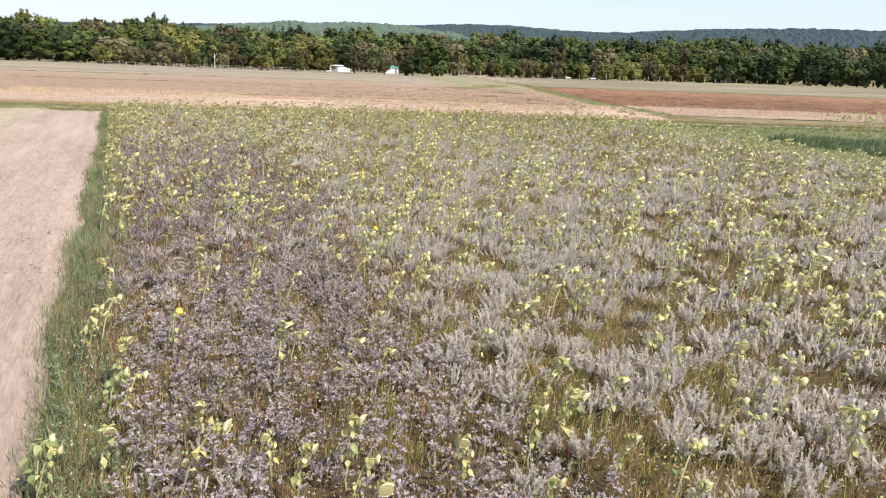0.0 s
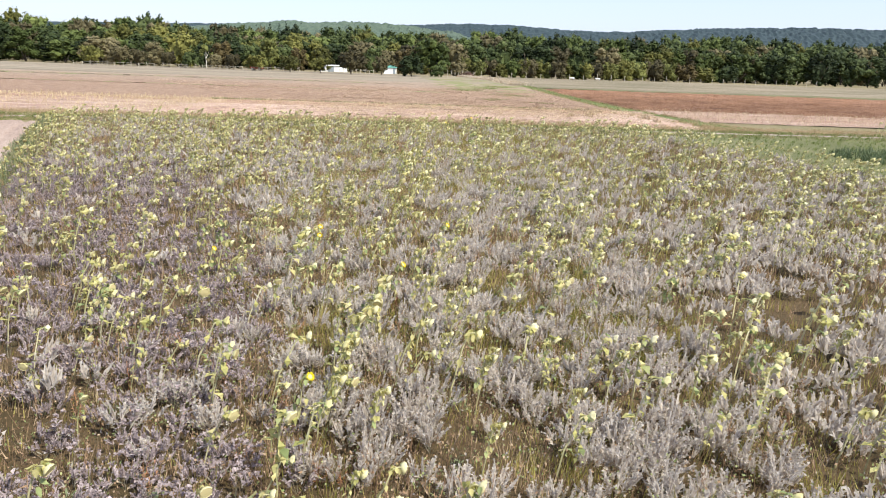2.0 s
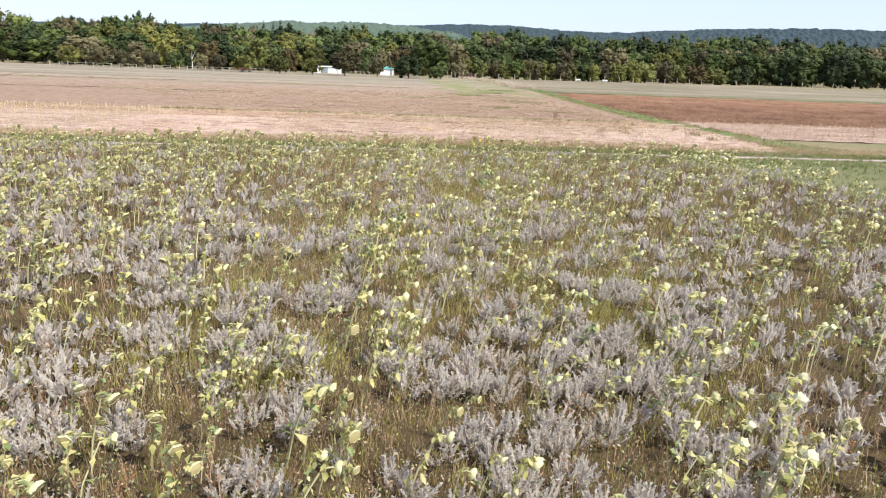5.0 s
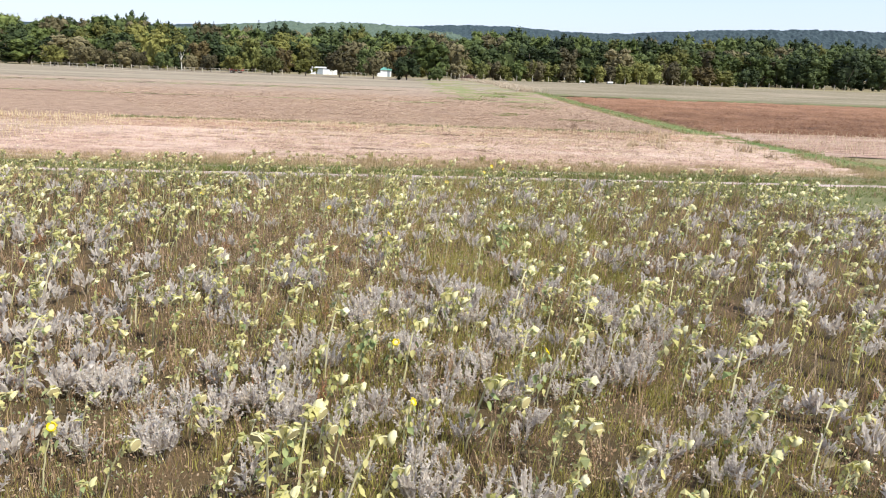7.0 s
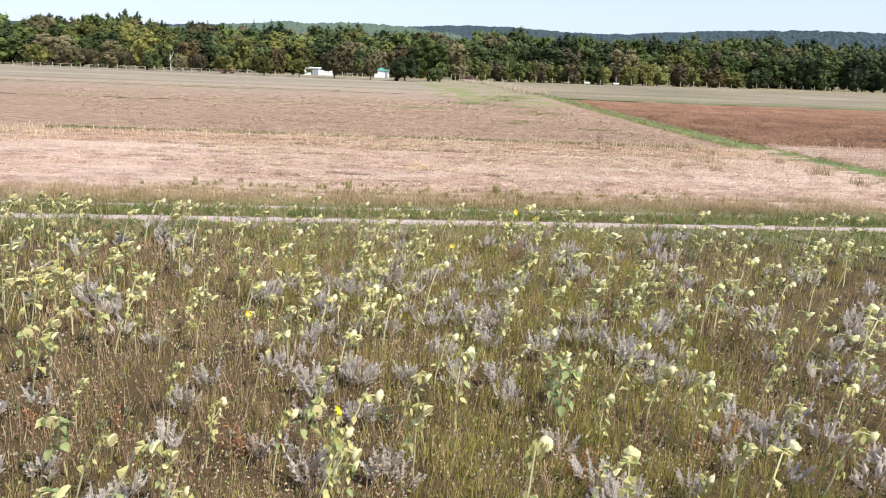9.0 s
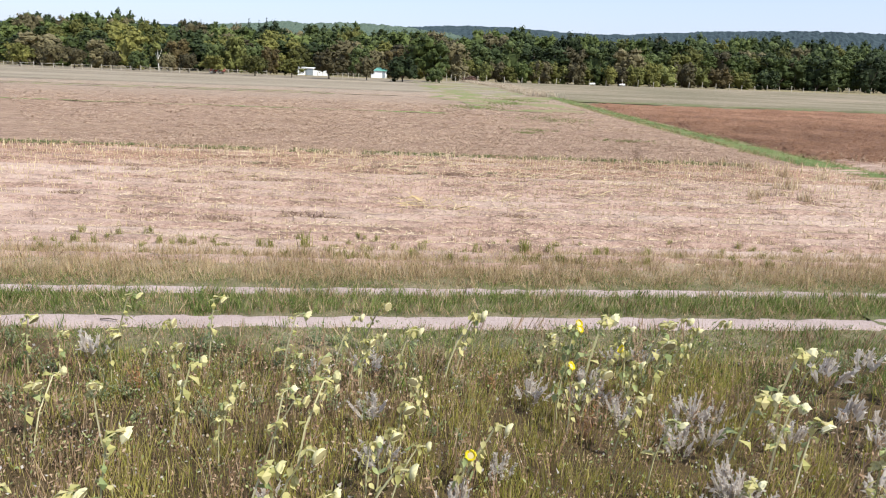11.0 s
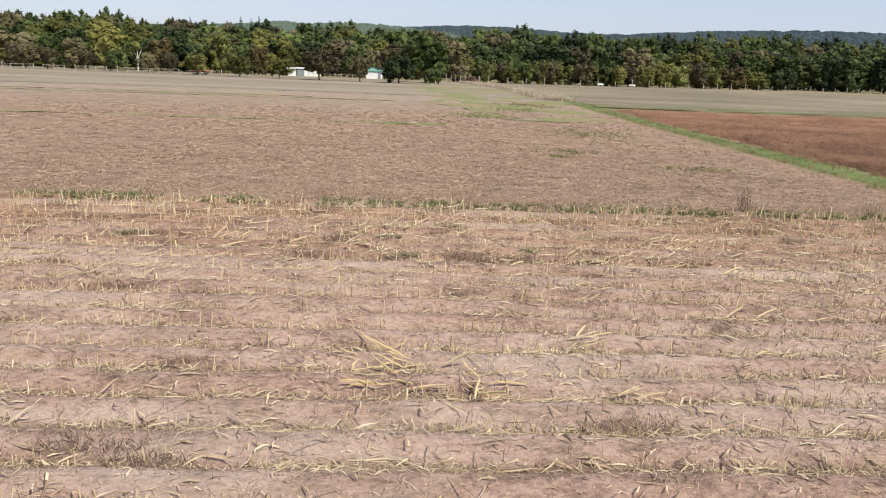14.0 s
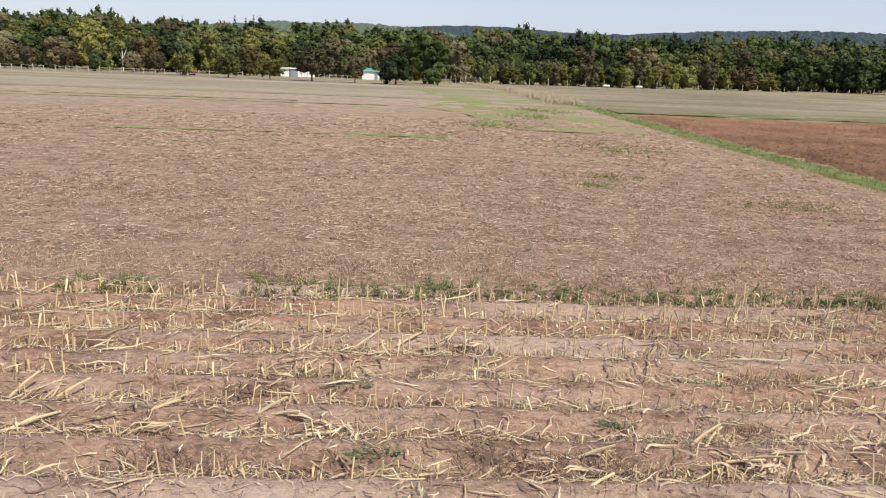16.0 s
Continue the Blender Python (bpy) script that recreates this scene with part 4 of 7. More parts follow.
def petal_ring(radius, seed, petals=16):
    r = np.random.default_rng(seed)
    out = []
    for j in range(petals):
        t = 2 * np.pi * j / petals + r.normal(0, 0.08)
        d = np.array([math.cos(t), math.sin(t), 0])
        ln = radius * r.uniform(0.8, 1.1)
        pts = [d * radius * 0.9, d * (radius * 0.9 + ln * 0.5) + (0, 0, 0.02), d * (radius * 0.9 + ln) + (0, 0, r.uniform(-0.02, 0.02))]
        out.append(ribbon(pts, [0.016, 0.02, 0.0], (-d[1], d[0], 0), 0))
    return joined(*out)


SF_MATS = {"stem": M_SF_STEM, "leaf": M_SF_LEAF, "green_leaf": M_SF_GREEN, "head": M_SF_BACK, "seed_face": M_SF_SEED, "petals": M_PETAL}
SF_ORDER = list(SF_MATS)


def sunflower_parts(seed, height, lean, hook, radius, leaves, green=0.38, bloom=False, extra_heads=0, low=False, leaf_size=1.0, droop=(0.9, 1.9)):
    """Parts (name, template) of one sunflower: a leaning stem that hooks over, a nodding head, hanging leaves."""
    r = np.random.default_rng(seed)
    out = []
    s = np.linspace(0, 1, 7)
    pts = np.stack([lean * height * s ** 1.6 + r.normal(0, 0.008, 7), 0.05 * height * s * r.normal(), height * s], 1)
    pts[0, :2] = 0
    n = 4
    ang0 = math.atan2(pts[-1, 0] - pts[-2, 0], pts[-1, 2] - pts[-2, 2])
    arc = 0.16 * height
    last = pts[-1].copy()
    curve = [last.copy()]
    for i in range(n):
        ang = ang0 + hook * (i + 1) / n
        last = last + np.array([math.sin(ang), -0.15 * math.sin(ang), math.cos(ang)]) * arc / n
        curve.append(last.copy())
    path = np.concatenate([pts, curve[1:]])
    radii = np.linspace(0.0105, 0.0065, len(path))
    out.append(("stem", tube(path[::3], radii[::3], 3) if low else tube(path, radii, 5)))
    d = Vector(path[-1] - path[-2]).normalized()
    q = d.to_track_quat("Z", "Y").to_matrix().to_4x4()
    if bloom:
        q = Vector((0.45, -0.6, 0.55)).to_track_quat("Z", "Y").to_matrix().to_4x4()
    m = Matrix.Translation(Vector(path[-1]) + d * radius * 0.45) @ q
    out.append(("head", turned(head_back(radius, seed, 6 if low else 12), m)))
    out.append(("seed_face", turned(seed_face(radius, 6 if low else 12), m)))
    if bloom:
        out.append(("petals", turned(petal_ring(radius, seed), m)))
    for i in range(extra_heads):
        u = r.uniform(0.55, 0.9)
        p = np.array([np.interp(u, s, pts[:, j]) for j in range(3)])
        a = r.uniform(0, 2 * np.pi)
        tip = p + np.array([math.cos(a) * 0.10, math.sin(a) * 0.10, 0.08])
        out.append(("stem", tube([p, (p + tip) / 2 + (0, 0, -0.01), tip], [0.007, 0.006, 0.005], 4)))
        m2 = Matrix.Translation(tip) @ Vector((math.cos(a), math.sin(a), 0.1)).to_track_quat("Z", "Y").to_matrix().to_4x4()
        out.append(("head", turned(head_back(radius * 0.62, seed + 5 + i, 6 if low else 10), m2)))
    for i in range(int(leaves * 1.05) if low else int(leaves * 1.9)):
        u = 0.95 - 0.70 * r.random() ** 1.2
        p = np.array([np.interp(u, np.linspace(0, 1, len(path)), path[:, j]) for j in range(3)])
        size = r.uniform(0.045, 0.085) * (1.2 - 0.35 * u) * (1.35 if low else 1.0) * leaf_size
        m = Matrix.Translation(p) @ Matrix.Rotation(r.uniform(0, 2 * math.pi), 4, "Z") @ Matrix.Rotation(r.uniform(-0.4, 0.4), 4, "Y") @ Matrix.Scale(size, 4)
        out.append(("green_leaf" if r.random() < green else "leaf", turned(leaf_template(r.uniform(*droop), seed * 20 + i, low), m)))
    return out


RECIPES = [(201, 0.78, 0.20, 1.9, 0.060, 20, 0.25), (202, 0.70, 0.34, 1.5, 0.058, 16, 0.2), (203, 0.84, 0.12, 2.2, 0.064, 26, 0.3), (204, 0.62, 0.28, 1.7, 0.052, 17, 0.2),
           (205, 0.74, 0.42, 1.2, 0.060, 12, 0.2), (206, 0.80, 0.16, 1.8, 0.054, 26, 0.3, False, 3), (207, 0.66, 0.06, 2.0, 0.058, 22, 0.4), (208, 0.72, 0.24, 1.4, 0.050, 17, 0.15, False, 1)]
VARIANTS = [sunflower_parts(*q) for q in RECIPES]
SIMPLER = [sunflower_parts(*q, low=True) for q in RECIPES]
LEAFY = [sunflower_parts(241, 0.62, 0.10, 1.5, 0.058, 17, 0.85, leaf_size=1.5, droop=(0.4, 1.3)), sunflower_parts(242, 0.55, 0.22, 1.2, 0.062, 14, 0.7, leaf_size=1.4, droop=(0.5, 1.5))]
BLOOMS = [sunflower_parts(231, 0.70, 0.10, 0.8, 0.034, 12, 0.8, True, leaf_size=1.3), sunflower_parts(232, 0.60, 0.16, 0.6, 0.030, 10, 0.7, True, leaf_size=1.3)]

LABELS = ["withered sunflower with a pale nodding head on a hooked stem", "thin withered sunflower with a cream head leaning over",
          "leafy yellowing sunflower with a heavy drooping pale head", "short faded sunflower with a small nodding head",
          "sparse sunflower with a long leaning bare stem", "branched yellow-green sunflower with several small pale heads",
          "upright fading sunflower with green and yellow leaves", "faded sunflower with two small cream heads"]


def sunflower_thing(parts, label, rest_of="leaf"):
    root = new("sunflower")
    head = root
    big = sorted((t[0].max(0) - t[0].min(0)).max() for n, t in parts if "leaf" in n)[-8]
    rest = [t for n, t in parts if "leaf" in n and (t[0].max(0) - t[0].min(0)).max() < big]
    part("withered_leaves", mesh_of("withered_leaves", joined(*rest), [SF_MATS[rest_of]], True), root, "small leaves hanging round the stem") if rest else None
    for name, template in parts:
        if "leaf" in name and (template[0].max(0) - template[0].min(0)).max() < big:
            continue
        real = "leaf" if name == "green_leaf" else name
        made = part(real, mesh_of(real, template, [SF_MATS[name]], name != "petals"), head if name in ("seed_face", "petals") else root, "green leaf" if name == "green_leaf" else "bright yellow petals" if name == "petals" else "")
        head = made if name == "head" and head is root else head
    return tagged(root, label, "sunflower", "sunflowers in the flower strip")


def flat_template(parts):
    return joined(*[(t[0], t[1], np.full(len(t[1]), SF_ORDER.index(name))) for name, t in parts])


# heads picked out in the field, as x, y in metres, stretch by stretch
STRETCH_A = [(0.23, 6.21), (1.07, 5.68), (-1.14, 6.10), (-0.76, 6.58), (-0.58, 8.56), (0.68, 9.37), (3.11, 9.81), (1.52, 7.60), (1.11, 7.09), (1.95, 6.54),
             (3.16, 8.82), (2.58, 11.21), (1.65, 12.22), (-3.35, 7.80), (-2.50, 7.04), (-3.47, 6.11), (-1.68, 6.47), (-3.81, 8.50), (-4.74, 10.41), (-1.77, 9.20),
             (4.21, 7.89), (4.53, 7.05), (4.55, 7.37), (2.11, 7.74), (-0.56, 6.06), (3.43, 7.58), (4.20, 8.45)]
STRETCH_B = [(-3.25, 13.21), (-4.77, 14.36), (-1.29, 13.00), (-0.62, 11.70), (-0.23, 12.80), (1.78, 11.82), (4.79, 14.83), (1.75, 15.27), (0.76, 15.76), (-1.84, 12.98),
             (2.71, 11.78), (-0.21, 11.52), (2.37, 11.40), (-2.96, 11.59), (-3.70, 11.79)]
STRETCH_C = [(0.61, 21.47), (-3.79, 20.90), (-1.70, 20.82), (-1.93, 20.87), (-1.01, 21.40), (0.06, 21.04), (2.01, 21.03), (3.89, 21.70), (3.14, 20.93), (4.57, 20.52),
             (-3.81, 19.40), (-2.52, 19.00), (-2.04, 19.57), (-3.35, 19.84), (2.74, 22.95), (5.30, 21.29)]
STRETCH_D = [(-2.21, 35.51), (-2.73, 35.21), (0.06, 35.79), (-1.17, 33.29), (-0.82, 33.43), (-2.54, 33.06), (1.59, 34.05), (2.11, 33.13), (2.58, 33.45), (3.51, 33.99),
             (4.10, 34.85), (3.59, 33.46), (3.99, 33.01), (4.71, 34.19), (2.96, 37.13), (3.76, 36.59), (-2.27, 34.14), (-0.09, 32.78), (-1.26, 35.59), (-1.65, 32.88), (0.77, 36.44)]
STRETCH_E = [(-2.03, 41.60), (-1.26, 41.29), (-1.14, 42.27), (-0.58, 40.56), (-1.90, 40.10), (-2.15, 40.56), (1.27, 44.53), (1.98, 42.03), (2.80, 42.61), (3.08, 42.15),
             (3.96, 41.85), (4.76, 42.33), (4.23, 41.06), (3.35, 43.38), (4.23, 42.90), (2.70, 43.24), (1.69, 43.03), (0.34, 43.42), (-1.67, 45.45), (-3.32, 45.00), (-4.55, 43.31), (-2.74, 40.67)]
STRETCH_F = [(-0.56, 51.6), (-0.65, 50.37), (-0.55, 50.89), (-0.11, 50.78), (0.64, 51.23), (3.34, 51.42), (3.15, 50.83), (3.84, 51.42), (2.38, 50.12), (1.89, 49.68),
             (-3.04, 50.75), (-2.86, 50.40), (-3.58, 50.44), (3.39, 51.20), (1.62, 49.68)]
FLOWERING = [(-3.66, 9.83), (-1.37, 15.26), (-4.08, 20.73), (-0.55, 19.81), (0.24, 23.01), (-2.39, 22.43), (-2.31, 21.86), (-0.37, 35.88), (1.47, 35.45), (-0.10, 34.22),
             (-3.49, 33.47), (-5.82, 45.98), (-0.84, 41.26), (-2.43, 44.24), (-5.80, 45.42), (1.88, 51.3), (3.56, 46.91), (0.38, 48.09), (1.85, 51.08), (1.55, 49.97), (2.19, 50.32)]
BUSHY = [(-2.65, 22.40), (-0.66, 36.11), (1.73, 42.49), (-1.09, 41.61), (4.62, 16.98), (-3.63, 7.96), (-3.64, 6.29), (-5.00, 18.50), (-4.52, 23.04), (-4.92, 43.34), (1.67, 42.9), (2.44, 29.22), (4.26, 19.94), (-0.09, 12.94), (-3.45, 41.04)]
pinned = np.array(STRETCH_A + STRETCH_B + STRETCH_C + STRETCH_D + STRETCH_E + STRETCH_F)

# the rest of the stand, thrown so as to keep apart from the picked ones within their stretches
x, y = scatter(-28, 31, 3, 51.5, 2.4)
share = 0.5 + 1.5 * np.clip(fractal(x, y, 3.2, 21) - 0.38, 0, 1) * 2 + 0.25 * (np.abs(x) > 7) + 0.3 * (y > 16) + 0.25 * (y > 43) + 0.45 * (x - road_edge(y) < 5) * (y > 16)
k = in_field(x, y, 0.4) & (rng.random(len(x)) < share * 0.85 * (1 - np.interp(y, [12, 20], [0.5, 0.5]) * purple_share(x, y)))
x, y = x[k], y[k]
crowded = (np.abs(x) < 4.8) & ((y < 12.5) | ((y > 19) & (y < 22)) | ((y > 32.6) & (y < 36)) | ((y > 40) & (y < 44)) | (y > 49.5))
k = ~crowded | (rng.random(len(x)) < 0.42)
x, y = x[k], y[k]
order = np.argsort(np.abs(x))
x, y = x[order], y[order]
room = 290 - len(pinned) - len(FLOWERING)
single = np.arange(len(x)) < room


def sunflower_at(variant, hx, hy, turn, s, z=None):
    """Pose that puts the head of a variant over hx, hy."""
    head = np.mean([t[0].mean(0) for n, t in variant if n == "head"][:1], axis=0)
    c, d = math.cos(turn), math.sin(turn)
    bx, by = hx - s * (head[0] * c - head[1] * d), hy - s * (head[0] * d + head[1] * c)
    return Matrix.Translation((bx, by, float(ground_z(bx, by)) + 0.02)) @ Matrix.Rotation(turn, 4, "Z") @ Matrix.Scale(s, 4)


def put(thing, m):
    """Copy of a thing at pose m, with its uniform scale."""
    c = copy_thing(thing, m)
    c.matrix_basis = m
    return c


originals = [sunflower_thing(v, LABELS[i]) for i, v in enumerate(VARIANTS)]
bloom_originals = [sunflower_thing(v, "sunflower still in bloom with bright yellow petals") for v in BLOOMS]
leafy_originals = [sunflower_thing(v, "bushy green sunflower with broad leaves and a pale head", "green_leaf") for v in LEAFY]
for i, (a, b) in enumerate(BUSHY):
    m = sunflower_at(LEAFY[i % 2], a, b, rng.normal(-0.1, 0.8), rng.uniform(0.9, 1.15))
    if i < 2:
        leafy_originals[i].matrix_basis = m
    else:
        put(leafy_originals[i % 2], m)
used = set()
spots = [(a, b, False) for a, b in pinned] + [(a, b, False) for a, b in zip(x[single], y[single])] + [(a, b, True) for a, b in FLOWERING]
for i, (a, b, flowering) in enumerate(spots):
    pool, kinds = (bloom_originals, BLOOMS) if flowering else (originals, VARIANTS)
    j = int(rng.integers(0, len(pool)))
    top = max(t[0][:, 2].max() for n, t in kinds[j])
    s = (rng.uniform(0.68, 0.86) if i < len(pinned) or flowering else rng.uniform(0.62, 1.0)) / top
    m = sunflower_at(kinds[j], a, b, rng.normal(-0.1, 0.55), s)
    if (flowering, j) not in used:
        used.add((flowering, j))
        pool[j].matrix_basis = m
    else:
        put(pool[j], m)

soup = Soup()
x, y = x[~single], y[~single]
pick = rng.integers(0, len(VARIANTS), len(x))
for j, v in enumerate(SIMPLER):
    k = pick == j
    top = max(t[0][:, 2].max() for n, t in v)
    soup.add(flat_template(v), place(x[k], y[k]), rng.normal(-0.1, 0.6, k.sum()), rng.uniform(0.62, 1.02, k.sum()) / top)
stuff("sunflower_stand", soup, [SF_MATS[n] for n in SF_ORDER], "many withered pale-headed sunflowers scattered through the strip", "sunflowers")


# ---------------------------------------------------------------- track grass
def verge_grass(name, lo, hi, x0, x1, per_m2, templates, label, size=(0.7, 1.3), lean=0.2, sparse=0.0):
    soup = Soup()
    gx1 = rng.uniform(x0, x1, int((x1 - x0) * (hi - lo) * per_m2))
    gy1 = track_line(gx1, lo) + (hi - lo) * rng.random(len(gx1))
    keep = fractal(gx1, gy1, 1.6, 31) > sparse
    grow(soup, templates, gx1[keep], gy1[keep], *size, lean)
    return stuff(name, soup, [M_GREEN, M_DRY, M_BROWN], label, "grass")


short = [grass_tuft(140 + i, 8, 0.16, 0.011, 0.07) for i in range(4)]
mid = [grass_tuft(150 + i, 9, 0.25, 0.010, 0.09) for i in range(4)]
lush_tufts = [fine_tuft(160 + i, (0.88, 0.09, 0.03), 16, 0.21, 0.011, 0.08) for i in range(4)]
low_tufts = [fine_tuft(164 + i, (0.76, 0.16, 0.08), 15, 0.11, 0.013, 0.11) for i in range(4)]
tan_tufts = [fine_tuft(168 + i, (0.10, 0.88, 0.02), 14, 0.22, 0.012, 0.08) for i in range(4)]
tall_tufts = [fine_tuft(172 + i, (0.10, 0.84, 0.06), 14, 0.32, 0.008, 0.12) for i in range(4)]
verge_bits = [fine_tuft(176 + i, (0.15, 0.25, 0.6), 15, 0.26, 0.011, 0.08) for i in range(2)]
for x0, x1, d in ((-11, 13, 0.85), (-36, -11, 0.45), (13, 46, 0.32)):
    verge_grass("verge_grass", 50.6, 52.85, x0, x1, 80 * d, low_tufts + low_tufts + lush_tufts[:2] + verge_bits[:1], "olive-green verge grass between flowers and track", (0.5, 1.2), 0.22, 0.15)
    verge_grass("track_grass", 53.48, 54.52, x0, x1, 120 * d, lush_tufts + tan_tufts[:1] + low_tufts[:1], "dense green grass crest between the wheel ruts", (0.55, 1.2), 0.25, 0.08)
    verge_grass("rut_grass", 52.7, 55.1, x0, x1, 16 * d, low_tufts, "stray low grass creeping over the wheel ruts", (0.3, 0.8), 0.25, 0.56)
    verge_grass("far_verge_grass", 54.95, 55.95, x0, x1, 120 * d, low_tufts + tan_tufts[:2], "low brownish-green grass beyond the track", (0.5, 1.0), 0.25, 0.15)
    verge_grass("dry_verge_grass", 55.3, 57.3, x0, x1, 90 * d, tall_tufts + tan_tufts[:2], "tall dry tan grass along the stubble edge", (0.5, 1.1), 0.25, 0.24)
    for lo in (52.62, 53.36, 54.26, 54.80):
        verge_grass("rut_edge_grass", lo, lo + 0.26, x0, x1, 75 * d, low_tufts + verge_bits[:1], "ragged grass and dead stems along a wheel rut", (0.25, 0.7), 0.3, 0.3)

soup = Soup()
x = rng.uniform(-9, 10, 1500)
y = track_line(x, 50.6) + 5.7 * rng.random(len(x))
u = y - track_line(x, 0)
k = ~((u > 52.85) & (u < 53.5)) & ~((u > 54.5) & (u < 55.0))
grow(soup, [leaf_bits(195 + i, (0.6, 0.25, 0.15), 18, 0.14, 0.028, 0.12) for i in range(4)], x[k], y[k], 0.7, 1.3, 0.1)
stuff("verge_undergrowth", soup, [M_GREEN, M_DRY, M_BROWN], "low clover and withered leaves under the verge grass", "weeds")
soup = Soup()
x, y = scatter(-9, 10, 49.6, 52.6, 5)
k = (y < track_line(x, 52.6)) & (fractal(x, y, 1.5, 33) > 0.42)
grow(soup, [leafy_weed(190 + i, 5, 0.26, 9, 0.045) for i in range(4)], x[k], y[k], 0.6, 1.3, 0.15)
stuff("verge_weeds", soup, [M_WEED], "leafy green weeds where flowers meet the track", "weeds")
# short grass of the mown strip and the balk
soup = Soup()
x, y = scatter(6, 34, 28, 57, 6)
k = (x > field_right(y) - 0.2) & (y < track_line(x, 52.8)) & (x < 0.66 * y)
grow(soup, short, x[k], y[k], 0.8, 1.5, 0.2)
stuff("mown_grass", soup, [M_GREEN], "short mown grass beside the flower strip", "grass")
soup = Soup()
y = 59 + 76 * rng.random(2600) ** 1.5
x = boundary(y) + rng.normal(0, 0.55, len(y)) * np.interp(y, [60, 75, 90], [1.6, 1.2, 0.8])
grow(soup, low_tufts + lush_tufts[:2], x, y, 0.5, 1.2, 0.3)
y = 59 + 60 * rng.random(1100) ** 1.5
x = boundary(y) + np.where(rng.random(len(y)) < 0.6, -1.0, 0.9) * np.interp(y, [60, 75, 90], [1.5, 1.15, 0.85]) + rng.normal(0, 0.25, len(y))
grow(soup, tan_tufts + verge_bits, x, y, 0.4, 1.0, 0.3)
stuff("balk_grass", soup, [M_BALK_GRASS, M_DRY, M_BROWN], "rough green grass on the field balk", "grass")
soup = Soup()
y = rng.uniform(136, 226, 700)
x = np.interp(y, [132, 142, 186, 224], [13.0, 13.4, 12.0, 6.8]) + rng.normal(0, 0.9, len(y))
grow(soup, [grass_tuft(170 + i, 14, 0.62, 0.06, 0.5) for i in range(3)], x, y, 0.7, 1.2, 0.15)
stuff("tall_dry_grass", soup, [M_PALEGRASS], "long strip of tall straw-coloured dry grass", "grass")

soup = Soup()
x, y = scatter(16.5, 34, 56.5, 70, 26)
k = (x > 17.0 + vnoise(x, y, 1.5) * 1.5) & (x < boundary(y) - 0.4) & (fractal(x, y, 2.0, 61) > 0.34)
grow(soup, low_tufts + tan_tufts, x[k], y[k], 0.8, 1.6, 0.2)
stuff("corner_weeds", soup, [M_GREEN, M_DRY, M_BROWN], "weedy grass in the corner beside the balk", "weeds")

CROP_X, CROP_FRONT, CROP_BACK = [19.4, 20, 21.3, 22.75, 24, 50], [44.2, 42.3, 39.6, 37.6, 36, 20], [44.5, 45.2, 46.2, 46.3, 46, 45]

# green crop plot with sunflowers behind, beyond the mown strip
soup = Soup()
x, y = scatter(17, 50, 32, 62, 26)
front = np.interp(x, CROP_X, CROP_FRONT) + (vnoise(x, x * 0, 1.4, 3) - 0.5) * 0.8
back = np.interp(x, CROP_X, CROP_BACK) + (vnoise(x, x * 0, 2.4, 5) - 0.5) * 1.2
k = (y > front) & (y < back) & (x < 0.66 * y + 2) & (rng.random(len(x)) < np.where(y < front + 1.5, 1, 0.55))
grow(soup, [grass_tuft(180 + i, 8, 0.42, 0.022, 0.16) for i in range(3)], x[k], y[k], 0.7, 1.15, 0.12)
stuff("green_crop_plot", soup, [M_CROP], "low dense dark green crop plot", "crop")
soup = Soup()
x, y = scatter(26, 60, 48, 66, 1.6)
k = (x > 27.5) & (y > 51 + (x - 26) * 0.22) & (y < 55 + (x - 26) * 0.28)
x, y = x[k], y[k]
for j, v in enumerate(SIMPLER[:3]):
    q = np.arange(len(x)) % 3 == j
    soup.add(flat_template(v), place(x[q], y[q]), rng.normal(0, 0.6, q.sum()), rng.uniform(1.0, 1.5, q.sum()))
stuff("sunflower_stand", soup, [SF_MATS[n] for n in SF_ORDER], "distant strip of faded yellow sunflowers", "sunflowers")


# ---------------------------------------------------------------- maize stubble
def stub_template(seed, height=0.24, r0=0.0085):
    r = np.random.default_rng(seed)
    lean = r.normal(0, 0.12, 2)
    top = np.array([lean[0] * height, lean[1] * height, height])
    t = tube([(0, 0, -0.03), top * 0.5 + (*r.normal(0, 0.006, 2), 0), top], [r0 * 1.25, r0, r0 * 0.95], 4)
    out = [t]
    if r.random() < 0.6:
        p = top * r.uniform(0.4, 0.9)
        a = r.uniform(0, 2 * np.pi)
        d = np.array([math.cos(a), math.sin(a), 0]) * r.uniform(0.08, 0.2)
        out.append(ribbon([p, p + d * 0.5 + (0, 0, 0.03), p + d * 1.0 - (0, 0, p[2] * 0.8)], [0.012, 0.024, 0.008], np.cross(d, (0, 0, 1)), 0))
    return joined(*out)


def husk_template(seed, length=0.45, wide=0.035, bends=5):
    """A dry maize leaf lying bent on the ground."""
    r = np.random.default_rng(seed)
    pts = [np.array([0, 0, 0.01])]
    a = 0.0
    for i in range(bends):
        a += r.normal(0, 0.34 * 5 / bends)
        pts.append(pts[-1] + np.array([math.cos(a), math.sin(a), 0]) * length / bends)
    pts = np.array(pts)
    u = np.linspace(0, 1, bends + 1)
    pts[:, 2] = 0.012 + np.abs(r.normal(0, 0.014, bends + 1)) * (0.4 + np.sin(u * np.pi)) + max(0.0, r.normal(0.0, 0.06)) * u ** 1.5
    w = wide * np.interp(u, [0, 0.2, 0.5, 0.8, 1], [0.4, 1, 1.1, 0.7, 0]) * r.uniform(0.7, 1.2, bends + 1)
    w[-1] = 0
    return ribbon(pts, list(w), (-0.2, 1, r.normal(0, 0.4)), 0)


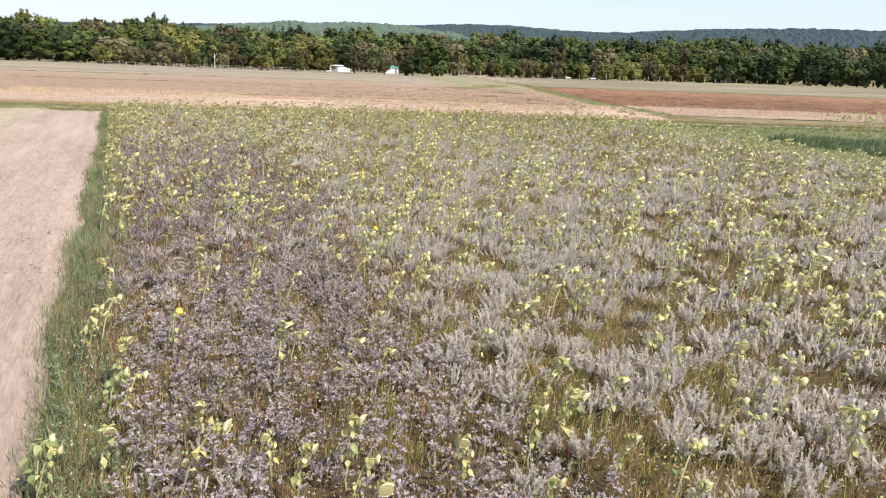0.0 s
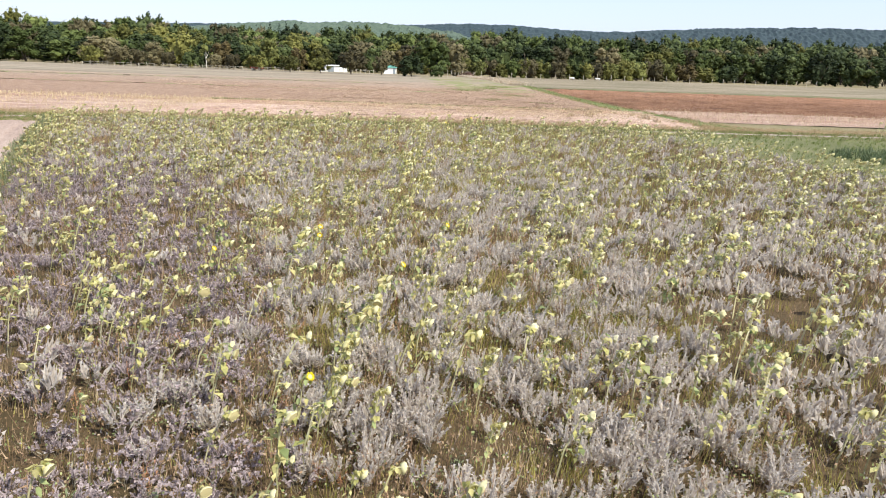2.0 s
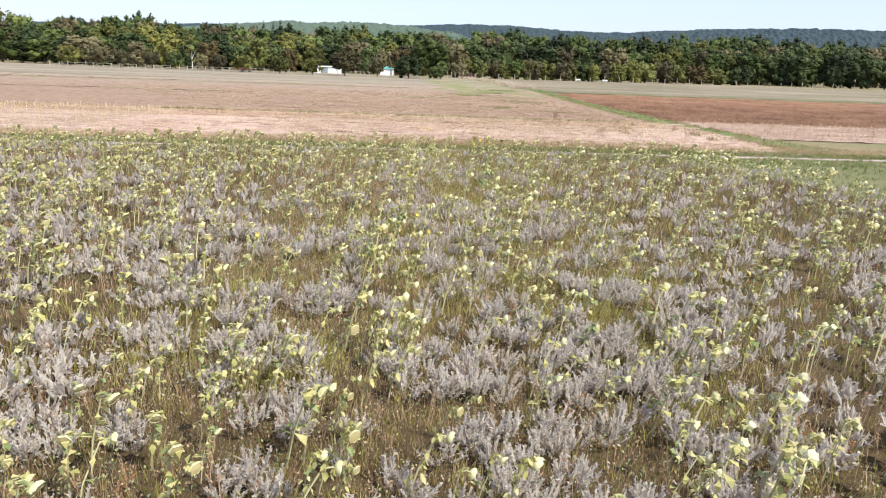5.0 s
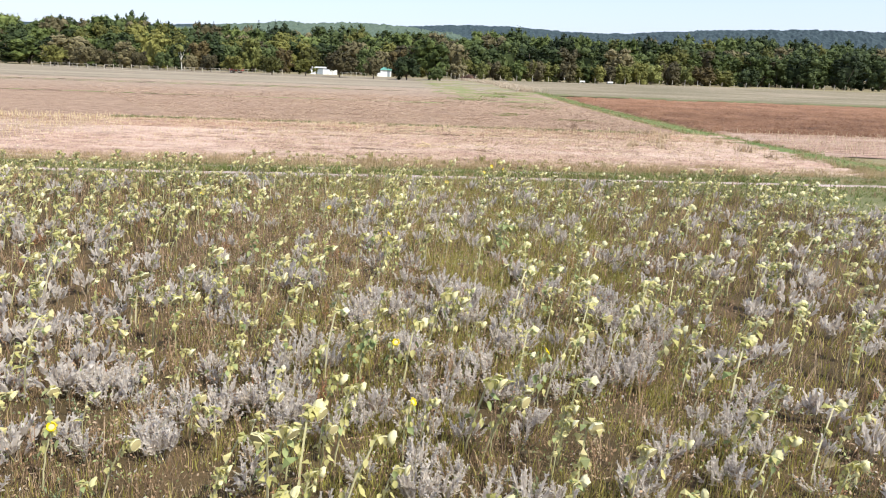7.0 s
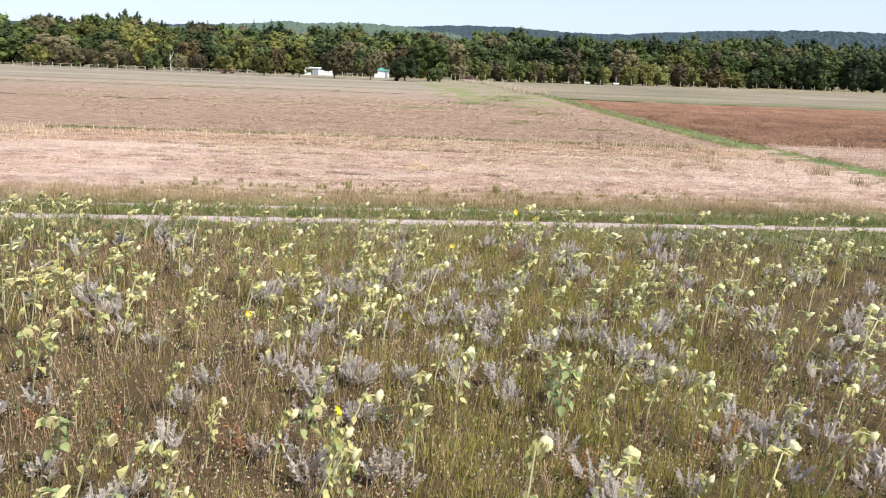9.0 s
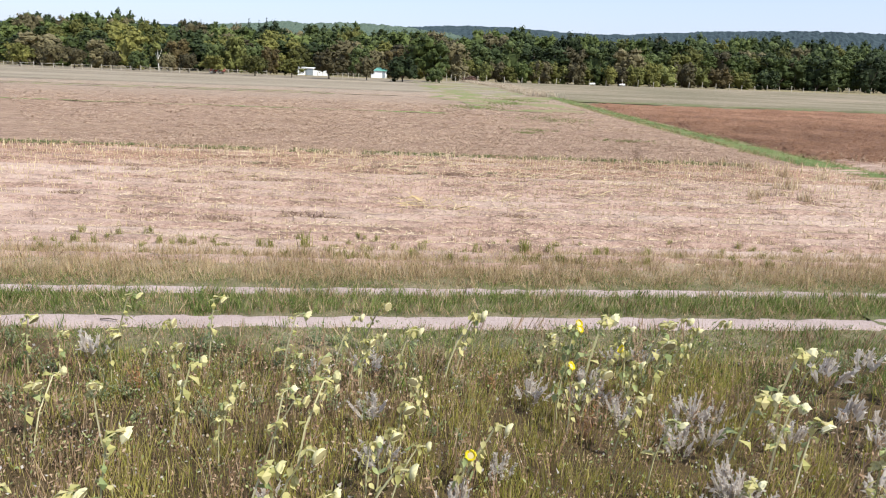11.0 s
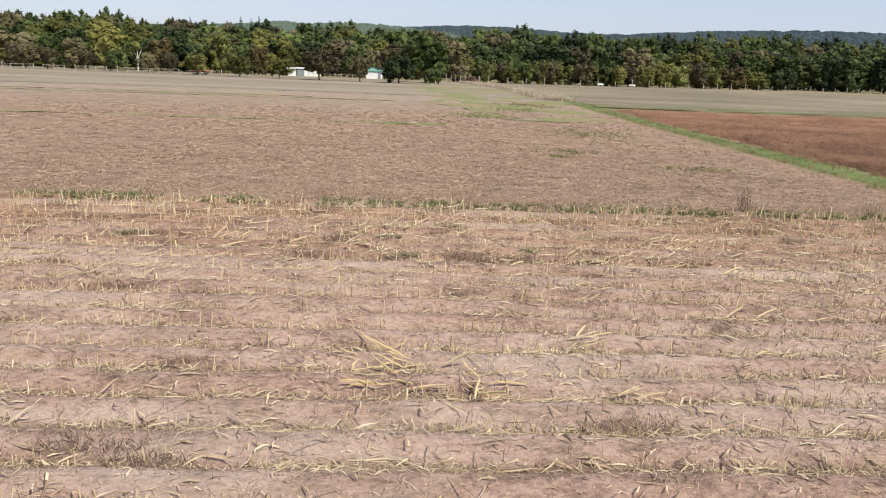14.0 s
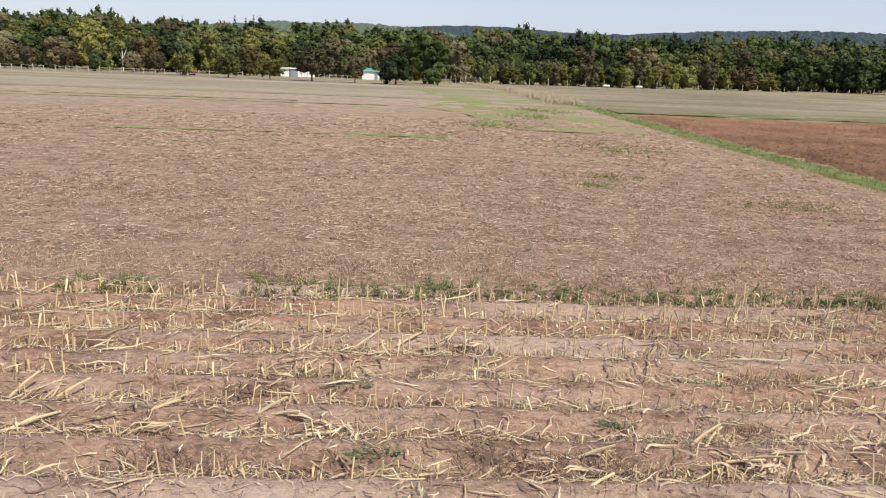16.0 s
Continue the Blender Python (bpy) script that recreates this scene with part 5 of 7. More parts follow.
stub_templates = [stub_template(300 + i, h) for i, h in enumerate((0.24, 0.17, 0.29, 0.21, 0.13, 0.26, 0.10, 0.19))]
husks = [husk_template(330 + i, ln, w * 0.9, 3) for i, (ln, w) in enumerate(((.36, .015), (.26, .012), (.48, .016), (.2, .011), (.32, .022), (.14, .010), (.24, .012), (.17, .010)))]
sx, sy = [], []
for i in range(int((CORN_Y1 - CORN_Y0) / ROW) + 1):
    y0 = CORN_Y0 + 0.30 + i * ROW
    gx1 = np.arange(-40, 18, 0.10)
    gx1 = gx1 + rng.normal(0, 0.045, len(gx1))
    thin = np.clip((fractal(gx1, gx1 * 0 + y0 * 3, 1.3, i) - 0.30) * 4, np.interp(y0, [56, 69, 71.5], [0.12, 0.15, 0.75]), 1) * np.interp(y0, [56, 58, 65, 70], [0.5, 0.85, 0.95, 1.0])
    gy1 = corn_row_y(gx1, y0) + rng.normal(0, 0.035, len(gx1))
    k = (rng.random(len(gx1)) < thin) & (gx1 < np.minimum(boundary(gy1) - 1.2, 17.5)) & (np.abs(gx1) < 0.66 * gy1 + 1)
    sx.append(gx1[k]), sy.append(gy1[k])
x, y = np.concatenate(sx), np.concatenate(sy)
z = ground_z(x, y) + 0.05 + corn_relief(x, y)
pick = rng.integers(0, len(stub_templates), len(x))
turn, size = rng.uniform(0, 2 * np.pi, len(x)), rng.uniform(0.7, 1.25, len(x)) * np.interp(y, [57, 64, 70, 72], [0.62, 0.8, 0.95, 1.2]) * np.interp(x, [5, 10], [1, 1.1])
close = np.where((np.abs(x) < 4.6) & (y > 68.2) & (y < 73.6))[0]
close = set(close[np.argsort(np.abs(x[close]))][:290].tolist())
soup = Soup()
rest = np.array([i not in close for i in range(len(x))])
for j, t in enumerate(stub_templates):
    k = rest & (pick == j)
    soup.add(t, np.stack([x[k], y[k], z[k]], 1), turn[k], size[k], rng.normal(0.03, 0.08, (k.sum(), 2)))
stuff("corn_stub_rows", soup, [M_STUB], "rows of cut pale maize stalk stubs", "stubble")
STUBS = [(x[i], y[i], z[i], turn[i], size[i], int(pick[i])) for i in sorted(close)]

soup = Soup()
x, y = scatter(-26, 17, 57.2, 73.6, 125)
snap = CORN_Y0 + 0.30 + ROW * np.round((y - 0.033 * x - CORN_Y0 - 0.30) / ROW) + 0.033 * x
y = np.where(rng.random(len(x)) < 0.8, snap + rng.normal(0, 0.12, len(x)), y)
share = np.clip((fractal(x, y * 2.0, 1.8, 41) - 0.34) * 5, 0.25, 1) * np.interp(y, [57, 59, 66, 73], [0.6, 1.0, 1.0, 1.0])
k = (rng.random(len(x)) < share * np.where((np.abs(x) < 9) | (x > 0), 1, 0.4)) & (x < np.minimum(boundary(y) - 1.2, 17.5)) & (np.abs(x) < 0.66 * y)
x, y = x[k], y[k]
pick = rng.integers(0, len(husks), len(x))
for j, t in enumerate(husks):
    k = pick == j
    along = rng.normal(-0.15, 0.95, k.sum()) + np.where(rng.random(k.sum()) < 0.5, np.pi, 0)
    soup.add(t, np.stack([x[k], y[k], ground_z(x[k], y[k]) + 0.05 + corn_relief(x[k], y[k])], 1), along, rng.uniform(0.6, 1.2, k.sum()))
x, y = scatter(-9, 9, 66.5, 72.9, 26)
snap = CORN_Y0 + 0.30 + ROW * np.round((y - 0.033 * x - CORN_Y0 - 0.30) / ROW) + 0.033 * x
y = np.where(rng.random(len(x)) < 0.85, snap + rng.normal(0, 0.13, len(x)), y)
k = rng.random(len(x)) < np.clip((fractal(x, y * 2.0, 1.1, 45) - 0.36) * 5, 0.1, 1)
x, y = x[k], y[k]
long_leaves = [husk_template(360 + i, ln, w, 5) for i, (ln, w) in enumerate(((.42, .018), (.55, .024), (.34, .015), (.5, .02)))]
for j, t in enumerate(long_leaves):
    k = np.arange(len(x)) % 4 == j
    soup.add(t, np.stack([x[k], y[k], ground_z(x[k], y[k]) + 0.06 + corn_relief(x[k], y[k])], 1), rng.uniform(0, 2 * np.pi, k.sum()), rng.uniform(0.7, 1.2, k.sum()))
x, y = scatter(4, 17.3, 60.5, 73.6, 30)
snap = CORN_Y0 + 0.30 + ROW * np.round((y - 0.033 * x - CORN_Y0 - 0.30) / ROW) + 0.033 * x
y = np.where(rng.random(len(x)) < 0.7, snap + rng.normal(0, 0.14, len(x)), y)
k = (x < boundary(y) - 1.2) & (rng.random(len(x)) < np.clip((x - 3) / 5, 0, 1))
x, y = x[k], y[k]
pick = rng.integers(0, len(husks), len(x))
for j, t in enumerate(husks):
    k = pick == j
    soup.add(t, np.stack([x[k], y[k], ground_z(x[k], y[k]) + 0.055 + corn_relief(x[k], y[k])], 1), rng.uniform(0, 2 * np.pi, k.sum()), rng.uniform(0.9, 1.6, k.sum()))
x, y = scatter(-12, 13, 57.4, 73.4, 44)
k = (rng.random(len(x)) < np.clip((fractal(x, y * 1.3, 1.1, 43) - 0.28) * 4, 0.15, 1)) & (np.abs(x) < 6 + (y - 57) * 0.5)
x, y = x[k], y[k]
curls = [husk_template(350 + i, ln, w, 4) for i, (ln, w) in enumerate(((.10, .012), (.16, .018), (.07, .010), (.22, .020), (.13, .024), (.18, .012)))]
for j, t in enumerate(curls):
    k = np.arange(len(x)) % 6 == j
    soup.add(t, np.stack([x[k], y[k], ground_z(x[k], y[k]) + 0.05 + corn_relief(x[k], y[k])], 1), rng.uniform(0, 2 * np.pi, k.sum()), rng.uniform(0.6, 1.4, k.sum()))
stuff("corn_leaf_litter", soup, [M_HUSK], "scattered dry cream maize leaves on the soil", "litter")
soup = Soup()
x, y = scatter(-26, 17.5, 57, 74.5, 60)
snap = CORN_Y0 + 0.30 + ROW * np.round((y - 0.033 * x - CORN_Y0 - 0.30) / ROW) + 0.033 * x
y = np.where(rng.random(len(x)) < 0.7, snap + rng.normal(0, 0.15, len(x)), y)
k = (x < np.minimum(boundary(y) - 1.2, 17.5)) & ((np.abs(x) < 8 + (y - 57) * 0.2) | ((x > 0) & (rng.random(len(x)) < 0.5)))
x, y = x[k], y[k]
chaff = [ribbon([(0, 0, 0.004), (0.06, 0.012, 0.02), (0.13, 0, 0.006)], [0.004, 0.008, 0.0], (0, 1, 0.2)), ribbon([(0, 0, 0.004), (0.04, -0.01, 0.016), (0.08, 0.01, 0.004)], [0.004, 0.011, 0.0], (0, 1, 0.4))]
for j, t in enumerate(chaff):
    k = np.arange(len(x)) % 2 == j
    soup.add(t, np.stack([x[k], y[k], ground_z(x[k], y[k]) + 0.052 + corn_relief(x[k], y[k])], 1), rng.uniform(0, 2 * np.pi, k.sum()), rng.uniform(0.5, 1.5, k.sum()))
x, y = scatter(19, 62, 60, 79, 15)
k = (x > boundary(y) + 1.6) & (y > 64.5 - 0.10 * (x - 20) * 0.4) & (y < 79 - 0.07 * (x - 18)) & (x < 0.66 * y)
x, y = x[k], y[k]
grow(soup, [ribbon([(0, 0, 0.004), (0.10, 0.02, 0.06), (0.22, 0, 0.02)], [0.02, 0.03, 0.01], (0, 1, 0.5)), ribbon([(0, 0, 0), (0.01, 0, 0.14), (0.04, 0, 0.28)], [0.03, 0.028, 0.02], (1, 0.3, 0))], x, y, 0.35, 0.9, 0.3, 0.0, -0.05)
x, y = scatter(-9, 10, 56.6, 66, 75)
k = rng.random(len(x)) < np.clip((fractal(x, y, 0.9, 77) - 0.3) * 4, 0.2, 1)
x, y = x[k], y[k]
slivers = [ribbon([(0, 0, 0.004), (0.04, 0.004, 0.012), (0.09, 0.0, 0.006)], [0.003, 0.005, 0.0], (0, 1, 0.3)), ribbon([(0, 0, 0.0), (0.02, 0.01, 0.03), (0.05, 0.01, 0.04)], [0.003, 0.004, 0.0], (0, 1, 0.3))]
for j, t in enumerate(slivers):
    k = np.arange(len(x)) % 2 == j
    soup.add(t, np.stack([x[k], y[k], ground_z(x[k], y[k]) + 0.055 + corn_relief(x[k], y[k])], 1), rng.uniform(0, 2 * np.pi, k.sum()), rng.uniform(0.5, 2.0, k.sum()))
stuff("maize_chaff", soup, [M_HUSK], "fine broken maize chaff over the soil", "litter")


soup = Soup()
x, y = scatter(-10, 13, 57, 73.8, 75)
k = rng.random(len(x)) < np.interp(y, [58, 63, 70], [0.6, 1.1, 1.3]) * np.clip((fractal(x, y * 1.6, 1.2, 91) - 0.3) * 4, 0.12, 1) * np.interp(x, [0, 6], [0.6, 1])
x, y = x[k], y[k]
twigs = [ribbon([(0, 0, 0.004), (0.05, 0.008, 0.03), (0.12, 0.0, 0.02)], [0.004, 0.005, 0.002], (0, 1, 0.3)), ribbon([(0, 0, 0.0), (0.015, 0.0, 0.06), (0.045, 0.012, 0.11)], [0.005, 0.004, 0.002], (0, 1, 0)),
         ribbon([(0, 0, 0.004), (0.07, -0.02, 0.012), (0.17, 0.01, 0.03)], [0.008, 0.014, 0.0], (0, 1, 0.5))]
for j, t in enumerate(twigs):
    k = np.arange(len(x)) % 3 == j
    soup.add(t, np.stack([x[k], y[k], ground_z(x[k], y[k]) + 0.05 + corn_relief(x[k], y[k])], 1), rng.uniform(0, 2 * np.pi, k.sum()), rng.uniform(0.6, 1.6, k.sum()))
stuff("dead_twigs", soup, [M_TWIG], "thin dark brown dead twigs strewn over the maize rows", "litter")


def clod(seed):
    """A small angular lump of dry soil."""
    r = np.random.default_rng(seed)
    t = np.arange(5) * 2 * np.pi / 5
    v = np.concatenate([np.stack([np.cos(t), np.sin(t), t * 0 - 0.2], 1) * r.uniform(0.7, 1.2, (5, 1)), [[r.normal(0, 0.3), r.normal(0, 0.3), r.uniform(0.5, 0.9)]]])
    return v * 0.022, np.array([[j, (j + 1) % 5, 5] for j in range(5)]), np.zeros(5, int)


soup = Soup()
x, y = scatter(-9, 10, 56.4, 70, 80)
k = (rng.random(len(x)) < np.interp(y, [56, 60, 70], [1, 0.8, 0.3]) * np.clip((fractal(x, y, 0.8, 78) - 0.25) * 3, 0.1, 1)) & (np.abs(x) < 5 + (y - 56) * 0.4)
x, y = x[k], y[k]
for j in range(4):
    k = np.arange(len(x)) % 4 == j
    soup.add(clod(640 + j), np.stack([x[k], y[k], ground_z(x[k], y[k]) + 0.05 + corn_relief(x[k], y[k])], 1), rng.uniform(0, 2 * np.pi, k.sum()), 0.35 + 1.3 * rng.random(k.sum()) ** 3)
stuff("soil_clods", soup, [M_CORN], "small dry clods of pinkish soil", "soil")

soup = Soup()
y = rng.uniform(4, 34, 1500)
x = road_edge(y) - np.abs(rng.normal(0, 1.3, len(y))) - 0.05
for j in range(4):
    k = np.arange(len(x)) % 4 == j
    soup.add(clod(650 + j), np.stack([x[k], y[k], ground_z(x[k], y[k]) + 0.075], 1), rng.uniform(0, 2 * np.pi, k.sum()), 0.4 + 1.6 * rng.random(k.sum()) ** 3)
stuff("road_crumbs", soup, [M_ROAD], "loose crumbs of dry reddish earth along the road", "soil")

soup = Soup()
y = 77 + 40 * rng.random(5200) ** 1.6
x = boundary(y) + 1.6 + 26 * rng.random(len(y)) ** 1.3
for j in range(4):
    k = np.arange(len(x)) % 4 == j
    soup.add(clod(660 + j), np.stack([x[k], y[k], ground_z(x[k], y[k]) + 0.17 + (vnoise(x[k], y[k] * 2.4, 0.9) - 0.5) * 0.18 + (vnoise(x[k], y[k], 0.45, 3) - 0.5) * 0.22], 1), rng.uniform(0, 2 * np.pi, k.sum()), 1.2 + 4.0 * rng.random(k.sum()) ** 3)
stuff("plough_clods", soup, [M_PLOUGH], "broken clods of reddish-brown ploughed soil", "soil")

leaf_meshes = {True: [mesh_of("leaf", husk_template(420 + i, 0.18 + 0.06 * i, 0.010 + 0.0035 * i), [M_HUSK_Y]) for i in range(5)],
               False: [mesh_of("leaf", husk_template(430 + i, 0.18 + 0.07 * i, 0.013 + 0.005 * i), [M_HUSK]) for i in range(5)]}
stalk_mesh = mesh_of("stalk", tube([(0, 0, 0), (0.16, 0.01, 0.02), (0.32, 0, 0.03)], [0.014, 0.013, 0.011], 6), [M_STUB])


def husk_pile(px, py, count, spread_x, spread_y, yellow, size):
    """One heap of thrown maize leaves and stalk pieces."""
    root = new("corn_husk_pile")
    root.matrix_basis = Matrix.Translation((px, py, float(ground_z(px, py)) + 0.05)) @ Matrix.Rotation(rng.normal(0, 0.25), 4, "Z") @ Matrix.Scale(size, 4)
    for i in range(count):
        ob = part("leaf", leaf_meshes[yellow][int(rng.integers(0, 5))], root)
        ob.matrix_basis = Matrix.Translation((rng.normal(0, spread_x), rng.normal(0, spread_y), rng.uniform(0.0, 0.07))) @ Matrix.Rotation(rng.normal(0, 0.6) + (math.pi if rng.random() < 0.5 else 0), 4, "Z") @ Matrix.Rotation(rng.normal(0, 0.4), 4, "X") @ Matrix.Scale(rng.uniform(0.7, 1.25), 4)
    for i in range(2):
        ob = part("stalk", stalk_mesh, root)
        ob.matrix_basis = Matrix.Translation((rng.normal(0, spread_x), rng.normal(0, spread_y), 0.02)) @ Matrix.Rotation(rng.normal(0, 0.6), 4, "Z") @ Matrix.Rotation(rng.uniform(-0.5, 0), 4, "Y")
    return tagged(root, "heap of yellowed maize leaves lying on bare soil" if yellow else "heap of dry cream maize leaves and stalks on soil", "crop litter", "maize leaf heaps")


SHAPES = [(15, 0.30, 0.10, False), (19, 0.24, 0.13, False), (12, 0.36, 0.07, False), (17, 0.3, 0.16, True), (9, 0.2, 0.08, False)]
PILES = [(-4.22, 69.08, 1), (-3.07, 68.82, 0), (-1.0, 70.51, 2), (-0.02, 70.94, 2), (1.09, 67.83, 1), (2.87, 68.45, 1), (3.41, 68.21, 0), (4.96, 69.84, 2),
         (-0.62, 62.87, 3), (-0.71, 62.11, 3), (0.19, 62.36, 3), (2.05, 63.76, 4), (4.86, 64.92, 0), (-1.27, 68.7, 2), (5.87, 67.67, 0), (3.12, 68.16, 2)]
for a, b, j in PILES:
    husk_pile(a, b, *SHAPES[j], 1.2)
for i in range(56):
    a, b = rng.uniform(-11, 12), 59 + 14 * rng.random() ** 0.6
    b = CORN_Y0 + 0.30 + ROW * round((b - CORN_Y0 - 0.30) / ROW) + 0.033 * a
    husk_pile(a, b, *SHAPES[4 if i % 2 else 2 * (i % 4 == 0)], rng.uniform(0.6, 1.0))

weed_mesh = mesh_of("dead_weed", turned(fine_tuft(440, (0.55, 0.15, 0.3), 300, 0.20, 0.006, 0.15, True), Matrix.Diagonal((1.7, 0.7, 1, 1))), [M_TWIG, M_DRY, M_TWIG])
green_mesh = mesh_of("green_weed", joined(*[turned(leafy_weed(450 + i, 8, 0.17, 9, 0.025), Matrix.Translation((0.07 * i, rng.normal(0, 0.03), 0))) for i in range(4)]), [M_WEED])
WEEDS = [(-1.06, 69.58), (3.17, 69.88), (-1.86, 69.61), (-0.64, 68.04), (0.78, 68.01), (-2.82, 72.09), (1.82, 67.97), (4.13, 70.03), (-2.41, 67.94), (0.7, 68.33),
         (-6.49, 59.94), (-5.13, 59.79), (-3.23, 60.64), (-2.51, 60.23), (2.15, 61.25)]
wx = rng.uniform(-13, 13, 80)
wy = CORN_Y0 + 0.30 + ROW * (rng.integers(8, 23, 80) + 0.5) + 0.033 * wx + rng.normal(0, 0.12, 80)
for i, (a, b) in enumerate(WEEDS + list(zip(wx, wy))):
    green = i in (0, 1, 3) or (i >= len(WEEDS) and i % 6 == 0)
    ob = new("green_weed" if green else "dead_weed", green_mesh if green else weed_mesh)
    s = 1.15 if i < len(WEEDS) else rng.uniform(0.45, 1.05)
    ob.matrix_basis = Matrix.Translation((a, b, float(ground_z(a, b)) + 0.04)) @ Matrix.Rotation(rng.normal(0, 0.3), 4, "Z") @ Matrix.Diagonal((s * 1.25, s, s * 0.6, 1))
    tagged(ob, "low grey-green weed growing between maize rows" if green else "dark brown dead weed patch between maize rows", "weed", "weeds in the stubble")

clump_mesh = mesh_of("dry_clump", turned(fine_tuft(445, (0.35, 0.5, 0.15), 130, 0.34, 0.013, 0.16, True), Matrix.Diagonal((1.5, 0.8, 1, 1))), [M_DRY, M_HUSK, M_TWIG])
CLUMPS = [(12.5, 74.5), (12.1, 67.5), (11.6, 65.2), (13.4, 70.6), (12.9, 72.8), (14.6, 70.1), (10.2, 65.6), (15.7, 68.3), (15.9, 62.1), (15.8, 64.9)]
for a, b in CLUMPS:
    ob = new("dry_clump", clump_mesh)
    ob.matrix_basis = Matrix.Translation((a, b, float(ground_z(a, b)) + 0.04)) @ Matrix.Rotation(rng.uniform(0, 6.28), 4, "Z") @ Matrix.Scale(rng.uniform(1.0, 1.5), 4)
    tagged(ob, "upright clump of dry tan maize leaves in the stubble", "dry weed", "dry clumps in the stubble")

soup = Soup()
x, y = scatter(-16, 16, 56.3, 73, 15)
k = rng.random(len(x)) < np.interp(y - 0.05 * x, [56.3, 57.8, 59.5, 62, 73], [1.0, 0.95, 0.5, 0.3, 0.35]) * np.clip((fractal(x, y, 1.2, 71) - 0.3) * 4, 0.15, 1)
grow(soup, [fine_tuft(560 + i, (0.5, 0.15, 0.35), 12, 0.13, 0.006, 0.07) for i in range(4)], x[k], y[k], 0.6, 1.3, 0.25)
stuff("dry_stems", soup, [M_TWIG, M_GREEN, M_DRY], "sparse grey-brown dead stems on the soil", "weeds")
tuft_mesh = mesh_of("grass_tuft", joined(*[turned(grass_tuft(470 + i, 20, 0.21, 0.007, 0.06), Matrix.Translation((rng.normal(0, 0.05), rng.normal(0, 0.03), 0))) for i in range(3)]), [M_TUFT])
TUFTS = [(-2.65, 57.46, 2.0), (1.92, 57.54, 1.8), (-0.2, 57.6, 1.1), (0.9, 57.4, 1.2), (-1.3, 57.1, 1.2), (3.4, 57.2, 1.0), (-4.2, 57.3, 1.0), (4.6, 57.5, 1.1)]
for a, b, s in TUFTS + [(rng.uniform(-9, 9), 56.7 + 1.8 * rng.random() ** 1.8, rng.uniform(0.5, 1.15)) for i in range(105)]:
    ob = new("grass_tuft", tuft_mesh)
    ob.matrix_basis = Matrix.Translation((a, b + 0.05 * a, float(ground_z(a, b)) + 0.04)) @ Matrix.Rotation(rng.uniform(0, 6.28), 4, "Z") @ Matrix.Scale(s, 4)
    tagged(ob, "upright yellow-green grass tuft at the stubble edge", "grass", "tufts at the stubble edge")

# weedy green seam between maize and grain stubble, straw litter beyond
soup = Soup()
x = rng.uniform(-20, 13, 1700)
y = 73.35 + 0.02 * x + rng.normal(0, 0.27, len(x))
k = fractal(x, y * 0, 1.6, 51) > 0.35
grow(soup, [leafy_weed(480 + i, 4, 0.10, 6, 0.05) for i in range(3)] + short[:2], x[k], y[k], 0.55, 1.2, 0.2, sink=-0.03)
stuff("seam_weeds", soup, [M_SEAM], "low green weeds in the seam between two stubbles", "weeds")
soup = Soup()
splinter = (np.array([(0, -0.009, 0.004), (0, 0.009, 0.006), (0.15, 0, 0.06)]), np.array([[0, 1, 2]]), np.zeros(1, int))
flat_splinter = (np.array([(0, -0.009, 0.006), (0.02, 0.010, 0.022), (0.2, 0.01, 0.012)]), np.array([[0, 1, 2]]), np.zeros(1, int))
x, y = scatter(-42, 15, 74.1, 112, 170)
keep = np.interp(y, [74, 82, 90, 104, 112], [1.0, 0.8, 0.55, 0.35, 0.1]) * np.where(np.abs(x) > 13, 0.5, 1) * np.clip((fractal(x, y, 1.6, 81) - 0.25) * 3, 0.25, 1)
k = (rng.random(len(x)) < keep) & (x < boundary(y) - 1.4) & (np.abs(x) < 0.62 * (y - 52) + 3)
x, y = x[k], y[k]
for j, t in enumerate((splinter, flat_splinter)):
    k = np.arange(len(x)) % 2 == j
    soup.add(t, np.stack([x[k], y[k], ground_z(x[k], y[k]) + 0.035 + (vnoise(x[k], y[k], 0.9) - 0.5) * 0.05], 1), rng.uniform(0, 2 * np.pi, k.sum()), rng.uniform(0.45, 1.2, k.sum()) * np.interp(y[k], [76, 104], [0.9, 1.5]))
x, y = scatter(-22, 15, 74.2, 84, 15)
k = (x < boundary(y) - 1.4) & (np.abs(x) < 0.62 * (y - 60) + 2)
straw_tufts = [grass_tuft(490 + i, 5, 0.11, 0.008, 0.05) for i in range(3)]
grow(soup, straw_tufts, x[k], y[k], 0.6, 1.2, 0.25)
# dark tufts added among the straw to stand for its small shadows
x, y = scatter(-16, 14, 74.3, 90, 22)
k = (x < boundary(y) - 1.4) & (np.abs(x) < 0.62 * (y - 58) + 2) & (rng.random(len(x)) < np.interp(y, [74, 90], [1, 0.4]))
grow(soup, [(t[0], t[1], t[2] + 1) for t in (fine_tuft(496, (1.0,), 4, 0.07, 0.012, 0.05), fine_tuft(497, (1.0,), 3, 0.09, 0.014, 0.04))], x[k], y[k], 0.6, 1.3, 0.4)
x, y = scatter(-14, 13, 74.0, 75.4, 60)
grow(soup, [fine_tuft(498, (1.0,), 7, 0.13, 0.008, 0.05), fine_tuft(499, (1.0,), 6, 0.10, 0.008, 0.05)], x, y, 0.7, 1.3, 0.2)
stuff("straw_stubble", soup, [M_CHAFF, M_TWIG], "short tan grain stubble and straw litter, dark tufts put in for shadow", "stubble")
soup = Soup()
